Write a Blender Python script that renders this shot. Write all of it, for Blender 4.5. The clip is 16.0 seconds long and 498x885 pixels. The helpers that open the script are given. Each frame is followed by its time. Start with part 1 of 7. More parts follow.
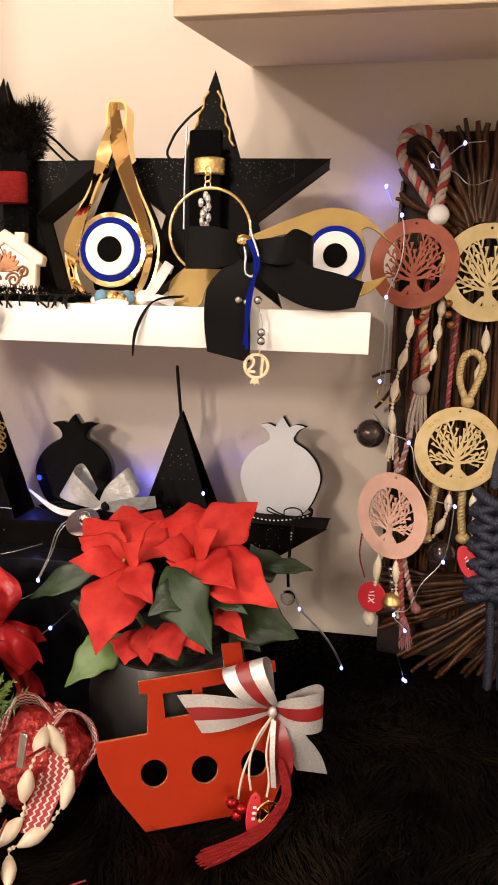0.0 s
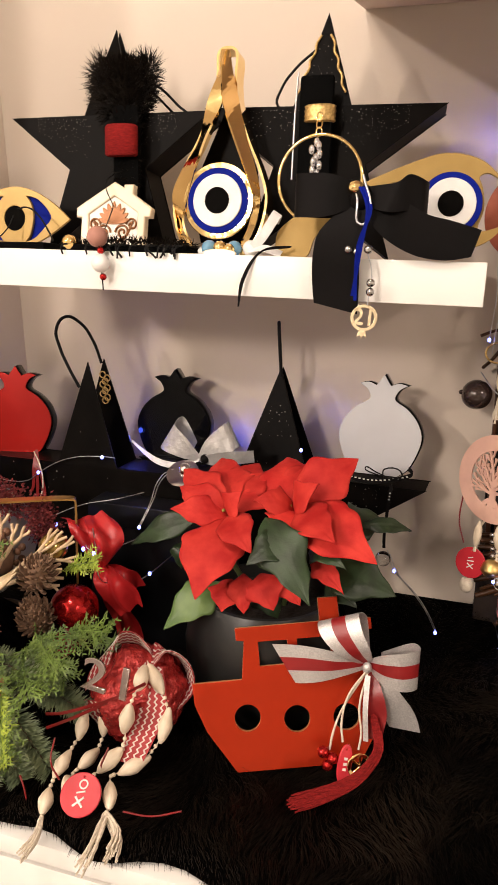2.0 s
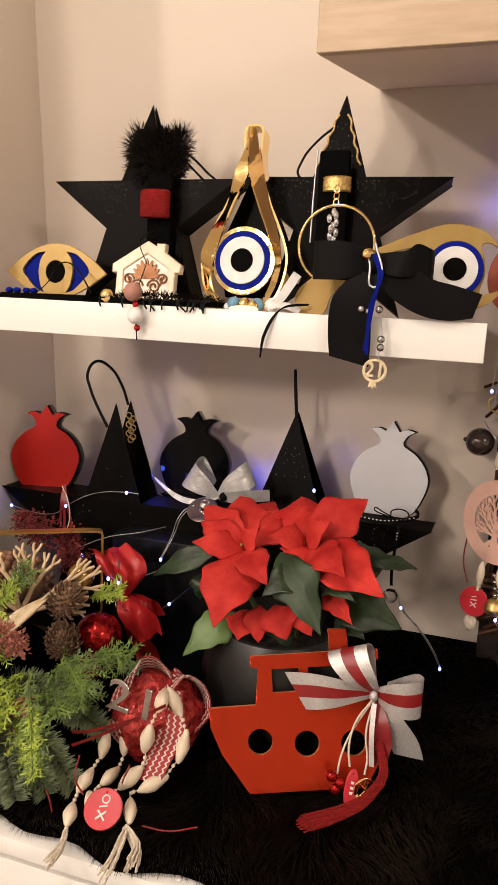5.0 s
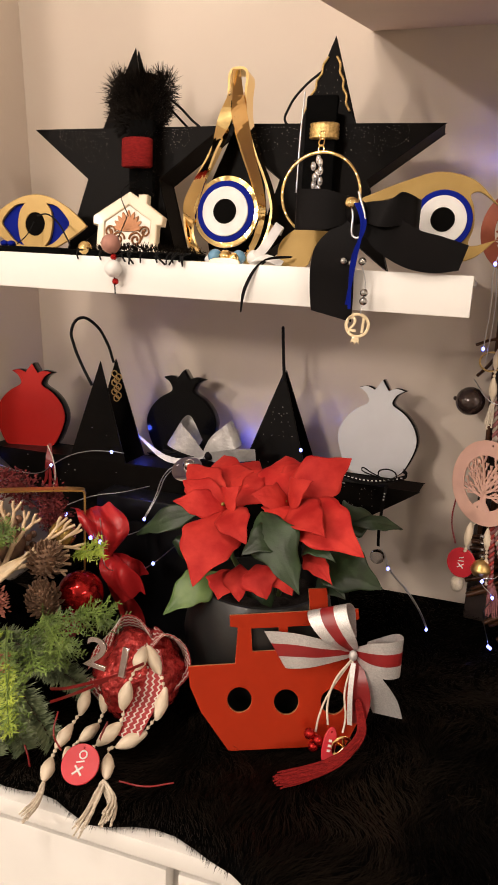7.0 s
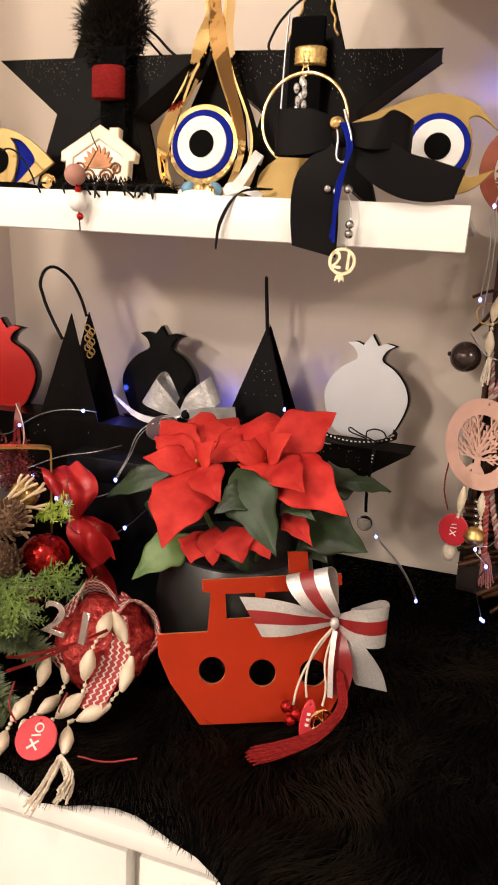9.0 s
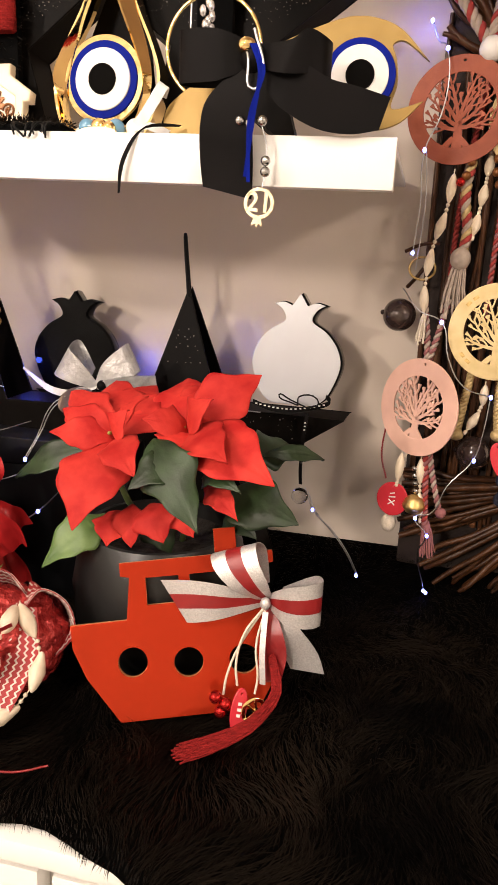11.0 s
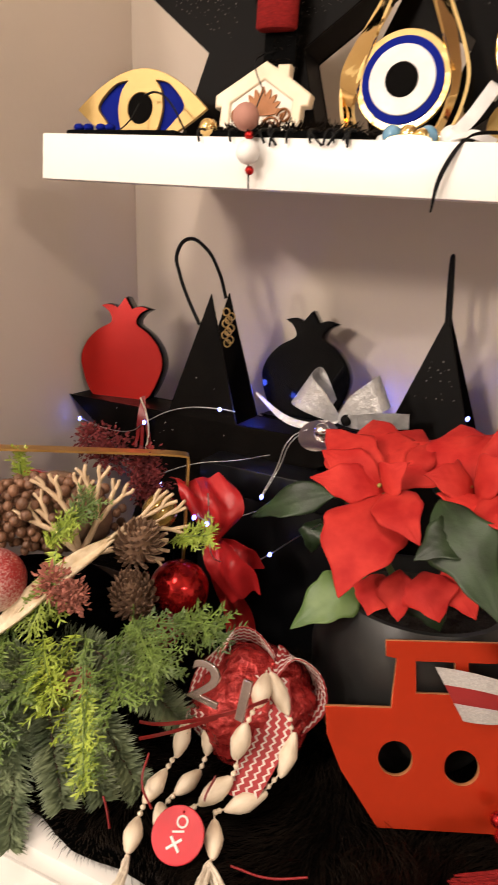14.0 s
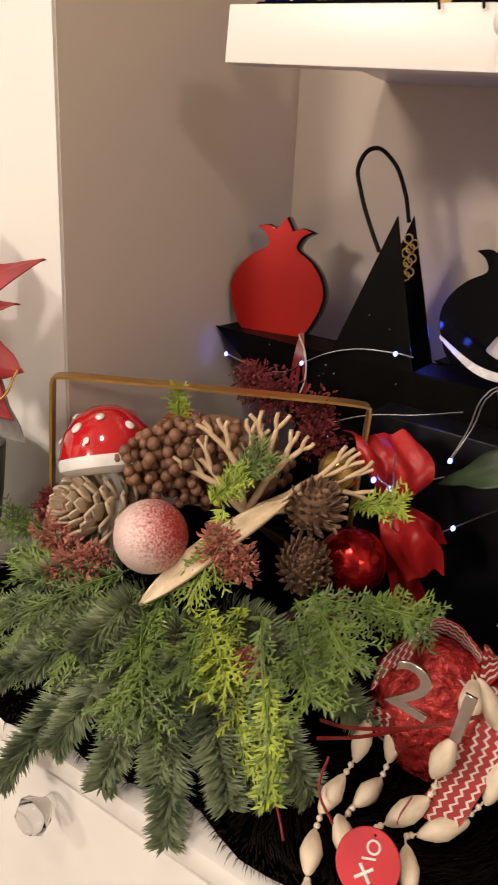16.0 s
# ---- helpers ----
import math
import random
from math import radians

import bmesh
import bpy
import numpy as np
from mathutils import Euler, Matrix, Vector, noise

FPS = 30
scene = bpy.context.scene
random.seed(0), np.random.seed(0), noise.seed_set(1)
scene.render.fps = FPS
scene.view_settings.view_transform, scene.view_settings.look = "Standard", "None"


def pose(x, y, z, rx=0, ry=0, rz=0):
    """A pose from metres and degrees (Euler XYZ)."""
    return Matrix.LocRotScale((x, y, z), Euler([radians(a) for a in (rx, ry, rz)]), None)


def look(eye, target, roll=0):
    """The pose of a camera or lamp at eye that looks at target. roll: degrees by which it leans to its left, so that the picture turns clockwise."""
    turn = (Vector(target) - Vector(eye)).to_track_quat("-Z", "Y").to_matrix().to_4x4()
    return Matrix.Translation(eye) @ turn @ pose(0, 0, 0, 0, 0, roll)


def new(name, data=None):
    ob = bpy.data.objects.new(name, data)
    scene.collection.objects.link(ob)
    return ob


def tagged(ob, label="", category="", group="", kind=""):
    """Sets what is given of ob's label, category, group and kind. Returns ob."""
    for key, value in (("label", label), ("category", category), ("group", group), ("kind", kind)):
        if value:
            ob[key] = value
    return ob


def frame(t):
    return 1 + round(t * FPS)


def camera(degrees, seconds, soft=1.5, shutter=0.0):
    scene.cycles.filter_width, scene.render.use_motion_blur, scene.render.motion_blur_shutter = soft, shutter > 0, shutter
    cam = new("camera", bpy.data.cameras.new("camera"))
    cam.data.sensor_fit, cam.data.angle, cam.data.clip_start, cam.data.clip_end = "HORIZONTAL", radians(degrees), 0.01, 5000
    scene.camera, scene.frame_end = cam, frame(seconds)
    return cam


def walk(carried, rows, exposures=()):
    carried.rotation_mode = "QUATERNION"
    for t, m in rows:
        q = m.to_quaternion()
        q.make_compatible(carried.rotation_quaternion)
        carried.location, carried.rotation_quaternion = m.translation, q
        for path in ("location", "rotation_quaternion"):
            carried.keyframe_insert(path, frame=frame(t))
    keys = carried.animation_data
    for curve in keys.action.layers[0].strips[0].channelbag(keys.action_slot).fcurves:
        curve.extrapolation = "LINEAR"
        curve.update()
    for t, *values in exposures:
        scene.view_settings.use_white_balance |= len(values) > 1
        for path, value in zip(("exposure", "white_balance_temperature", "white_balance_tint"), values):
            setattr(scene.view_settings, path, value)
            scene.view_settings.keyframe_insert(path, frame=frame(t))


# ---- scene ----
cam = camera(39.0, 16.0, shutter=0.4)
PATH = [
    (0, (0.073, 0.144, 1.314), (-0.244, 2.088, 0.962), 1.3),
    (0.5, (0.069, 0.143, 1.316), (-0.301, 2.08, 0.98), 1.4),
    (1, (0.069, 0.141, 1.313), (-0.37, 2.058, 0.951), 1.5),
    (1.5, (0.066, 0.141, 1.306), (-0.449, 2.03, 0.901), 1.4),
    (2, (0.06, 0.141, 1.298), (-0.494, 2.011, 0.852), 1.7),
    (2.5, (0.056, 0.139, 1.297), (-0.528, 2.003, 0.868), 2.2),
    (3, (0.057, 0.132, 1.303), (-0.51, 2.011, 0.92), 2.6),
    (3.5, (0.057, 0.113, 1.309), (-0.548, 1.986, 0.954), 2.9),
    (4, (0.061, 0.096, 1.312), (-0.533, 1.975, 0.968), 2.6),
    (4.2, (0.058, 0.089, 1.308), (-0.514, 1.976, 0.976), 2.7),
    (6.5, (0.094, 0.08, 1.315), (-0.548, 1.936, 0.934), 2.8),
    (7, (0.09, 0.105, 1.302), (-0.508, 1.963, 0.865), 2.9),
    (7.5, (0.083, 0.116, 1.295), (-0.483, 1.985, 0.864), 3.2),
    (8, (0.089, 0.125, 1.284), (-0.49, 1.995, 0.875), 3.0),
    (8.5, (0.093, 0.138, 1.273), (-0.508, 1.995, 0.834), 3.3),
    (9, (0.096, 0.16, 1.257), (-0.487, 2.012, 0.78), 3.4),
    (9.5, (0.101, 0.182, 1.241), (-0.44, 2.04, 0.734), 3.5),
    (10, (0.106, 0.196, 1.234), (-0.451, 2.048, 0.723), 3.4),
    (10.2, (0.106, 0.201, 1.232), (-0.42, 2.061, 0.717), 3.5),
    (12.3, (0.085, 0.242, 1.228), (-0.303, 2.137, 0.72), 1.8),
    (12.5, (0.072, 0.241, 1.232), (-0.385, 2.128, 0.751), 1.7),
    (13, (0.036, 0.252, 1.238), (-0.537, 2.107, 0.759), 2.2),
    (13.5, (-0.005, 0.261, 1.244), (-0.697, 2.075, 0.763), 3.4),
    (14, (-0.044, 0.27, 1.239), (-0.822, 2.035, 0.71), 4.4),
    (14.5, (-0.078, 0.283, 1.231), (-0.914, 2.006, 0.655), 5.1),
    (15, (-0.107, 0.302, 1.225), (-0.975, 1.994, 0.606), 5.8),
    (15.5, (-0.135, 0.309, 1.22), (-1.045, 1.963, 0.559), 6.0),
    (16, (-0.163, 0.315, 1.211), (-1.101, 1.931, 0.499), 6.4),
]
walk(cam, [(t, look(eye, target, roll)) for t, eye, target, roll in PATH],
     exposures=((0, 0.12), (2, 0.05), (4, -0.18), (6.5, -0.26), (8.5, 0.0), (9.5, 0.15), (12.5, 0.44), (13, 0.27), (14.5, 0.02), (15, 0.0), (16, -0.40)))

# ---- light ----
world = bpy.data.worlds.new("world")
scene.world = world
world.use_nodes = True
world.node_tree.nodes["Background"].inputs[0].default_value = (1.0, 0.86, 0.72, 1)
world.node_tree.nodes["Background"].inputs[1].default_value = 0.12
scene.view_settings.exposure = 0.0


def unseen_lamp(x, y, z, target, watts, size, colour):
    d = bpy.data.lights.new("unseen_spot", "SPOT")
    d.energy, d.shadow_soft_size, d.color = watts, size, colour
    d.spot_size, d.spot_blend = radians(165), 0.4
    ob = new("ceiling_spot_light", d)
    ob.matrix_world = look((x, y, z), target)
    return ob


WARM = (1.0, 0.85, 0.74)
# all out of view; this one and the third are set by cast shadows
unseen_lamp(-1.75, -1.15, 2.16, (-0.1, 1.0, 1.15), 88, 0.07, WARM)
# added overhead to brighten the cabinet and what stands low
unseen_lamp(-0.35, -0.15, 2.35, (-0.35, 0.7, 0.85), 44, 0.12, WARM)
unseen_lamp(1.9, -1.0, 2.30, (-0.3, 1.0, 1.1), 64, 0.16, WARM)
# added far fill, softens the shade under the white shelf
unseen_lamp(-1.15, -2.75, 2.15, (-0.2, 1.0, 1.15), 215, 0.22, WARM)


# ---- materials ----
def mat(name, col, rough=0.5, metal=0.0, col2=None, scale=30.0, bump=0.1, bscale=250.0, dist=0.0006,
        coat=0.0, sheen=0.0, emit=None, strength=0.0, vary=0.0, spec=None, stretch=None, trans=0.0):
    m = bpy.data.materials.new(name)
    m.use_nodes = True
    nt = m.node_tree
    bs = nt.nodes["Principled BSDF"]
    bs.inputs["Metallic"].default_value = metal
    bs.inputs["Coat Weight"].default_value = coat
    bs.inputs["Sheen Weight"].default_value = sheen
    if spec is not None:
        bs.inputs["Specular IOR Level"].default_value = spec
    if trans:
        bs.inputs["Transmission Weight"].default_value = trans
    co = nt.nodes.new("ShaderNodeTexCoord")
    src = co.outputs["Object"]
    if stretch:
        mp = nt.nodes.new("ShaderNodeMapping")
        mp.inputs["Scale"].default_value = stretch
        nt.links.new(src, mp.inputs[0])
        src = mp.outputs[0]
    n1 = nt.nodes.new("ShaderNodeTexNoise")
    n1.inputs["Scale"].default_value, n1.inputs["Detail"].default_value = scale, 6
    nt.links.new(src, n1.inputs["Vector"])
    ramp = nt.nodes.new("ShaderNodeValToRGB")
    c2 = col2 or tuple(c * 0.82 for c in col)
    ramp.color_ramp.elements[0].position, ramp.color_ramp.elements[1].position = 0.35, 0.65
    ramp.color_ramp.elements[0].color, ramp.color_ramp.elements[1].color = (*c2, 1), (*col, 1)
    nt.links.new(n1.outputs["Fac"], ramp.inputs[0])
    out = ramp.outputs[0]
    if vary:
        inf = nt.nodes.new("ShaderNodeObjectInfo")
        geo = nt.nodes.new("ShaderNodeNewGeometry")
        add = nt.nodes.new("ShaderNodeMath")
        add.operation = "ADD"
        nt.links.new(inf.outputs["Random"], add.inputs[0])
        nt.links.new(geo.outputs["Random Per Island"], add.inputs[1])
        rng = nt.nodes.new("ShaderNodeMapRange")
        rng.inputs[1].default_value, rng.inputs[2].default_value = 0, 2
        rng.inputs[3].default_value, rng.inputs[4].default_value = 1 - vary, 1 + vary
        nt.links.new(add.outputs[0], rng.inputs[0])
        hsv = nt.nodes.new("ShaderNodeHueSaturation")
        nt.links.new(rng.outputs[0], hsv.inputs["Value"])
        nt.links.new(out, hsv.inputs["Color"])
        out = hsv.outputs[0]
    nt.links.new(out, bs.inputs["Base Color"])
    rr = nt.nodes.new("ShaderNodeMapRange")
    rr.inputs[3].default_value, rr.inputs[4].default_value = max(0.02, rough * 0.85), min(1, rough * 1.15)
    nt.links.new(n1.outputs["Fac"], rr.inputs[0])
    nt.links.new(rr.outputs[0], bs.inputs["Roughness"])
    if bump:
        n2 = nt.nodes.new("ShaderNodeTexNoise")
        n2.inputs["Scale"].default_value, n2.inputs["Detail"].default_value = bscale, 4
        nt.links.new(src, n2.inputs["Vector"])
        bn = nt.nodes.new("ShaderNodeBump")
        bn.inputs["Strength"].default_value, bn.inputs["Distance"].default_value = bump, dist
        nt.links.new(n2.outputs["Fac"], bn.inputs["Height"])
        nt.links.new(bn.outputs[0], bs.inputs["Normal"])
    if emit:
        bs.inputs["Emission Color"].default_value = (*emit, 1)
        bs.inputs["Emission Strength"].default_value = strength
    return m


WALL = mat("wall_paint", (0.66, 0.575, 0.485), 0.75, col2=(0.635, 0.548, 0.46), scale=3, bump=0.25, bscale=90, dist=0.001)
WHITEWALL = mat("white_wall_paint", (0.80, 0.78, 0.74), 0.7, col2=(0.77, 0.75, 0.71), scale=3, bump=0.25, bscale=90, dist=0.001)
CEIL = mat("ceiling_paint", (0.78, 0.76, 0.72), 0.8, scale=3)
FLOORM = mat("floor_tile", (0.40, 0.36, 0.31), 0.35, scale=5)
LACQUER = mat("white_lacquer", (0.82, 0.80, 0.76), 0.32, col2=(0.79, 0.77, 0.73), scale=6, bump=0.06, bscale=40)
CABWHITE = mat("cabinet_white_paint", (0.80, 0.78, 0.74), 0.4, col2=(0.74, 0.72, 0.68), scale=9, bump=0.1, bscale=60)
PINE = mat("pale_pine", (0.50, 0.37, 0.25), 0.5, col2=(0.43, 0.31, 0.20), scale=9, stretch=(2, 12, 12), bump=0.15, bscale=90)
BLACKCARD = mat("black_star_board", (0.0042, 0.0031, 0.0024), 0.45, col2=(0.0022, 0.0017, 0.0014), scale=25, bump=0.25, bscale=350, spec=0.05)
BLACKGLOSS = mat("black_gloss", (0.0025, 0.0025, 0.0028), 0.08, spec=0.10, scale=20, bump=0.02)
BLACKCORD = mat("black_cord", (0.006, 0.006, 0.006), 0.6, spec=0.15)
BLACKSATIN = mat("black_ribbon", (0.006, 0.005, 0.005), 0.55, spec=0.06, col2=(0.004, 0.0035, 0.0035), scale=20, bump=0.4, bscale=900, dist=0.0002)
VELVET = mat("black_velvet", (0.003, 0.003, 0.003), 0.95, spec=0.03, scale=80, bump=0.4, bscale=600)
FURM = mat("black_fur", (0.0170, 0.0120, 0.0082), 0.45, col2=(0.0022, 0.0016, 0.0013), scale=9, bump=0, vary=0.7, spec=0.05)
FURBASE = mat("black_fur_backing", (0.0008, 0.0007, 0.0006), 0.9, spec=0.02, scale=30, bump=0.5, bscale=120, dist=0.003)
GOLD = mat("polished_gold", (1.0, 0.75, 0.34), 0.06, 1.0, col2=(0.97, 0.69, 0.29), scale=15, bump=0.35, bscale=22, dist=0.004)
GOLDMATTE = mat("brushed_gold", (0.80, 0.58, 0.24), 0.42, 1.0, col2=(0.72, 0.50, 0.19), scale=40, stretch=(1, 1, 8), bump=0.1, bscale=300)
GOLDPAINT = mat("gold_acrylic_face", (0.39, 0.26, 0.088), 0.36, 0.28, spec=0.22, col2=(0.34, 0.22, 0.07), scale=25, bump=0.08)
BLUE = mat("cobalt_blue_enamel", (0.006, 0.014, 0.22), 0.6, spec=0.03, scale=30, bump=0.05)
WHITEEN = mat("white_enamel", (0.80, 0.78, 0.75), 0.35, spec=0.3, scale=30, bump=0.03)
BLACKEN = mat("black_enamel", (0.003, 0.0026, 0.0022), 0.6, spec=0.02, scale=30, bump=0.03)
REDFACE = mat("red_mirror_acrylic", (0.42, 0.014, 0.010), 0.2, 0.3, spec=0.25, col2=(0.37, 0.011, 0.008), scale=6, bump=0.03)
WHITEFACE = mat("white_acrylic", (0.60, 0.61, 0.64), 0.20, scale=6, bump=0.03, coat=0.2)
BOATRED = mat("red_orange_metallic_paint", (0.50, 0.040, 0.013), 0.20, 0.62, spec=0.25, col2=(0.53, 0.040, 0.011), scale=7, bump=0.06, bscale=60)
BOATEDGE = mat("bare_mdf_edge", (0.42, 0.17, 0.06), 0.6, scale=60)
CREAM = mat("cream_ceramic", (0.76, 0.64, 0.47), 0.3, col2=(0.72, 0.58, 0.40), scale=40, bump=0.1, coat=0.3)
CERAMIC = mat("ivory_ceramic", (0.82, 0.75, 0.63), 0.3, scale=40, bump=0.08, coat=0.3)
BROWNGOLD = mat("burnt_gold_paint", (0.22, 0.08, 0.02), 0.35, 0.45, scale=90, bump=0.2)
REDYARN = mat("red_yarn", (0.26, 0.016, 0.015), 0.85, spec=0.1, col2=(0.16, 0.009, 0.009), scale=200, stretch=(1, 1, 4), bump=0.8, bscale=400, dist=0.002)
GOLDCORD = mat("gold_lurex_cord", (0.72, 0.50, 0.20), 0.45, 0.7, col2=(0.42, 0.27, 0.09), scale=300, bump=0.6, bscale=500)
SILVER = mat("silver_glitter_ribbon", (0.62, 0.60, 0.58), 0.38, 0.55, col2=(0.48, 0.46, 0.45), scale=700, bump=0.7, bscale=900, dist=0.0005)
REDRIB = mat("red_satin_ribbon", (0.24, 0.011, 0.012), 0.35, col2=(0.19, 0.008, 0.009), scale=30, bump=0.2, bscale=500)
WIRE = mat("silver_wire", (0.60, 0.60, 0.62), 0.3, 1.0)
LED = mat("fairy_light_led", (0.8, 0.85, 1.0), 0.3, emit=(0.16, 0.20, 1.0), strength=7.0, bump=0)
STEEL = mat("steel_bead", (0.45, 0.44, 0.43), 0.22, 1.0)
GLASSB = mat("clear_crystal", (0.95, 0.95, 0.95), 0.03, trans=1.0, bump=0)


# ---- building helpers ----
def part(name, bm_or_mesh, material, parent=None, label=""):
    if isinstance(bm_or_mesh, bmesh.types.BMesh):
        me = bpy.data.meshes.new(name)
        bm_or_mesh.to_mesh(me)
        bm_or_mesh.free()
    else:
        me = bm_or_mesh
        me.name = name
    me.materials.clear()
    me.materials.append(material)
    ob = new(name, me)
    if parent is not None:
        ob.parent = parent
    return tagged(ob, label)


def thing(name, label, category, m=None, group="", kind=""):
    ob = new(name)
    ob.empty_display_size = 0.02
    if m is not None:
        ob.matrix_world = m
    return tagged(ob, label, category, group, kind)


def whole(name, bm_or_mesh, material, label, category, m=None, group="", kind=""):
    ob = part(name, bm_or_mesh, material)
    if m is not None:
        ob.matrix_world = m
    return tagged(ob, label, category, group, kind)


def smooth(me_or_bm, angle=40):
    fs = me_or_bm.faces if isinstance(me_or_bm, bmesh.types.BMesh) else me_or_bm.polygons
    if isinstance(me_or_bm, bmesh.types.BMesh):
        me_or_bm.normal_update()
        for e in me_or_bm.edges:
            e.smooth = len(e.link_faces) != 2 or e.calc_face_angle(0) < radians(angle)
        for f in fs:
            f.smooth = True
    return me_or_bm


def box(x0, x1, y0, y1, z0, z1, bevel=0.0, segs=2):
    bm = bmesh.new()
    bmesh.ops.create_cube(bm, size=1, matrix=Matrix.Translation(((x0 + x1) / 2, (y0 + y1) / 2, (z0 + z1) / 2)) @ Matrix.Diagonal((x1 - x0, y1 - y0, z1 - z0, 1)))
    if bevel:
        bmesh.ops.bevel(bm, geom=bm.edges[:], offset=bevel, segments=segs, affect="EDGES", profile=0.6)
        smooth(bm)
    return bm


def from_curve(cu):
    ob = bpy.data.objects.new("tmp", cu)
    me = bpy.data.meshes.new_from_object(ob)
    bpy.data.objects.remove(ob)
    bpy.data.curves.remove(cu)
    return me


def plate(loops, thick, bevel=0.0006):
    """A flat plate in x, z, standing upright, its middle in y = 0; loops after the first that lie inside are holes."""
    cu = bpy.data.curves.new("plate", "CURVE")
    cu.dimensions, cu.fill_mode = "2D", "BOTH"
    cu.extrude, cu.bevel_depth, cu.bevel_resolution = max(thick / 2 - bevel, 0.0001), bevel, 1
    for lp in loops:
        sp = cu.splines.new("POLY")
        sp.points.add(len(lp) - 1)
        for p, (x, z) in zip(sp.points, lp):
            p.co = (x, z, 0, 1)
        sp.use_cyclic_u = True
    me = from_curve(cu)
    bm = bmesh.new()
    bm.from_mesh(me)
    bmesh.ops.remove_doubles(bm, verts=bm.verts[:], dist=0.00001)
    bm.transform(pose(0, 0, 0, 90))
    bm.to_mesh(me)
    bm.free()
    return me


def tube(pts, r, res=3, cyclic=False, spline=True, taper=None, order=3):
    cu = bpy.data.curves.new("tube", "CURVE")
    cu.dimensions, cu.bevel_depth, cu.bevel_resolution, cu.resolution_u = "3D", r, res - 1, 5
    cu.use_fill_caps = True
    if spline and len(pts) > 2:
        sp = cu.splines.new("BEZIER")
        sp.bezier_points.add(len(pts) - 1)
        for i, (b, p) in enumerate(zip(sp.bezier_points, pts)):
            b.co = p
            b.handle_left_type = b.handle_right_type = "AUTO"
            if taper:
                b.radius = taper[i]
    else:
        sp = cu.splines.new("POLY")
        sp.points.add(len(pts) - 1)
        for i, (b, p) in enumerate(zip(sp.points, pts)):
            b.co = (*p, 1)
            if taper:
                b.radius = taper[i]
    sp.use_cyclic_u = cyclic
    me = from_curve(cu)
    for f in me.polygons:
        f.use_smooth = True
    return me


def lathe(profile, segs=32, caps=True):
    bm = bmesh.new()
    rings = []
    for r, z in profile:
        rings.append([bm.verts.new((r * math.cos(2 * math.pi * k / segs), r * math.sin(2 * math.pi * k / segs), z)) for k in range(segs)])
    for a, b in zip(rings, rings[1:]):
        for k in range(segs):
            bm.faces.new((a[k], a[(k + 1) % segs], b[(k + 1) % segs], b[k]))
    if caps:
        bm.faces.new(rings[0][::-1])
        bm.faces.new(rings[-1])
    return smooth(bm, 45)


def ball(r, segs=20, rings=12, squash=1.0):
    bm = bmesh.new()
    bmesh.ops.create_uvsphere(bm, u_segments=segs, v_segments=rings, radius=r, matrix=Matrix.Diagonal((1, 1, squash, 1)))
    for f in bm.faces:
        f.smooth = True
    return bm


def circle(cx, cz, r, n=48, rx=None):
    return [(cx + (rx or r) * math.cos(2 * math.pi * k / n), cz + r * math.sin(2 * math.pi * k / n)) for k in range(n)]


def catmull(pts, n=6, cyclic=False):
    P = [Vector(p) for p in pts]
    out = []
    m = len(P)
    for i in range(m if cyclic else m - 1):
        if cyclic:
            p0, p1, p2, p3 = P[i - 1], P[i], P[(i + 1) % m], P[(i + 2) % m]
        else:
            p0, p1, p2, p3 = P[max(i - 1, 0)], P[i], P[i + 1], P[min(i + 2, m - 1)]
        for k in range(n):
            t = k / n
            out.append(0.5 * (2 * p1 + (p2 - p0) * t + (2 * p0 - 5 * p1 + 4 * p2 - p3) * t * t + (3 * p1 - p0 - 3 * p2 + p3) * t ** 3))
    if not cyclic:
        out.append(P[-1])
    return out


def ribbon(pts, width, across, thick=0.0006, n=6, offset=0.0, widths=None, frac=1.0):
    """A strip along pts; across: its width's direction, one vector or one for each point."""
    C = catmull(pts, n)
    if isinstance(across, (list, tuple)) and isinstance(across[0], (list, tuple)):
        A = [v.normalized() for v in catmull(across, n)]
    else:
        A = [Vector(across).normalized()] * len(C)
    W = [w[0] for w in catmull([(w, 0, 0) for w in widths], n)] if widths else [width] * len(C)
    bm = bmesh.new()
    rows = []
    for i, (c, a, w) in enumerate(zip(C, A, W)):
        tan = (C[min(i + 1, len(C) - 1)] - C[max(i - 1, 0)]).normalized()
        nor = tan.cross(a).normalized()
        mid = c + a * offset * w
        rows.append([bm.verts.new(mid + a * s * w * frac / 2 + nor * h * thick / 2) for s, h in ((-1, -1), (0, -1), (1, -1), (1, 1), (0, 1), (-1, 1))])
    for a, b in zip(rows, rows[1:]):
        for k in range(6):
            bm.faces.new((a[k], a[(k + 1) % 6], b[(k + 1) % 6], b[k]))
    bm.faces.new(rows[0][::-1])
    bm.faces.new(rows[-1])
    return smooth(bm, 60)


# ---- the setting ----
def structure(name, bm, material, label="", category=""):
    return tagged(part(name, bm, material), label, category, "", "structure")


def leaning(bm):
    """The old side wall is out of plumb: its foot stands farther into the alcove than its head."""
    for v in bm.verts:
        if v.co.x > -1.5:
            v.co.x += 0.065 * (1.25 - v.co.z)
    return bm


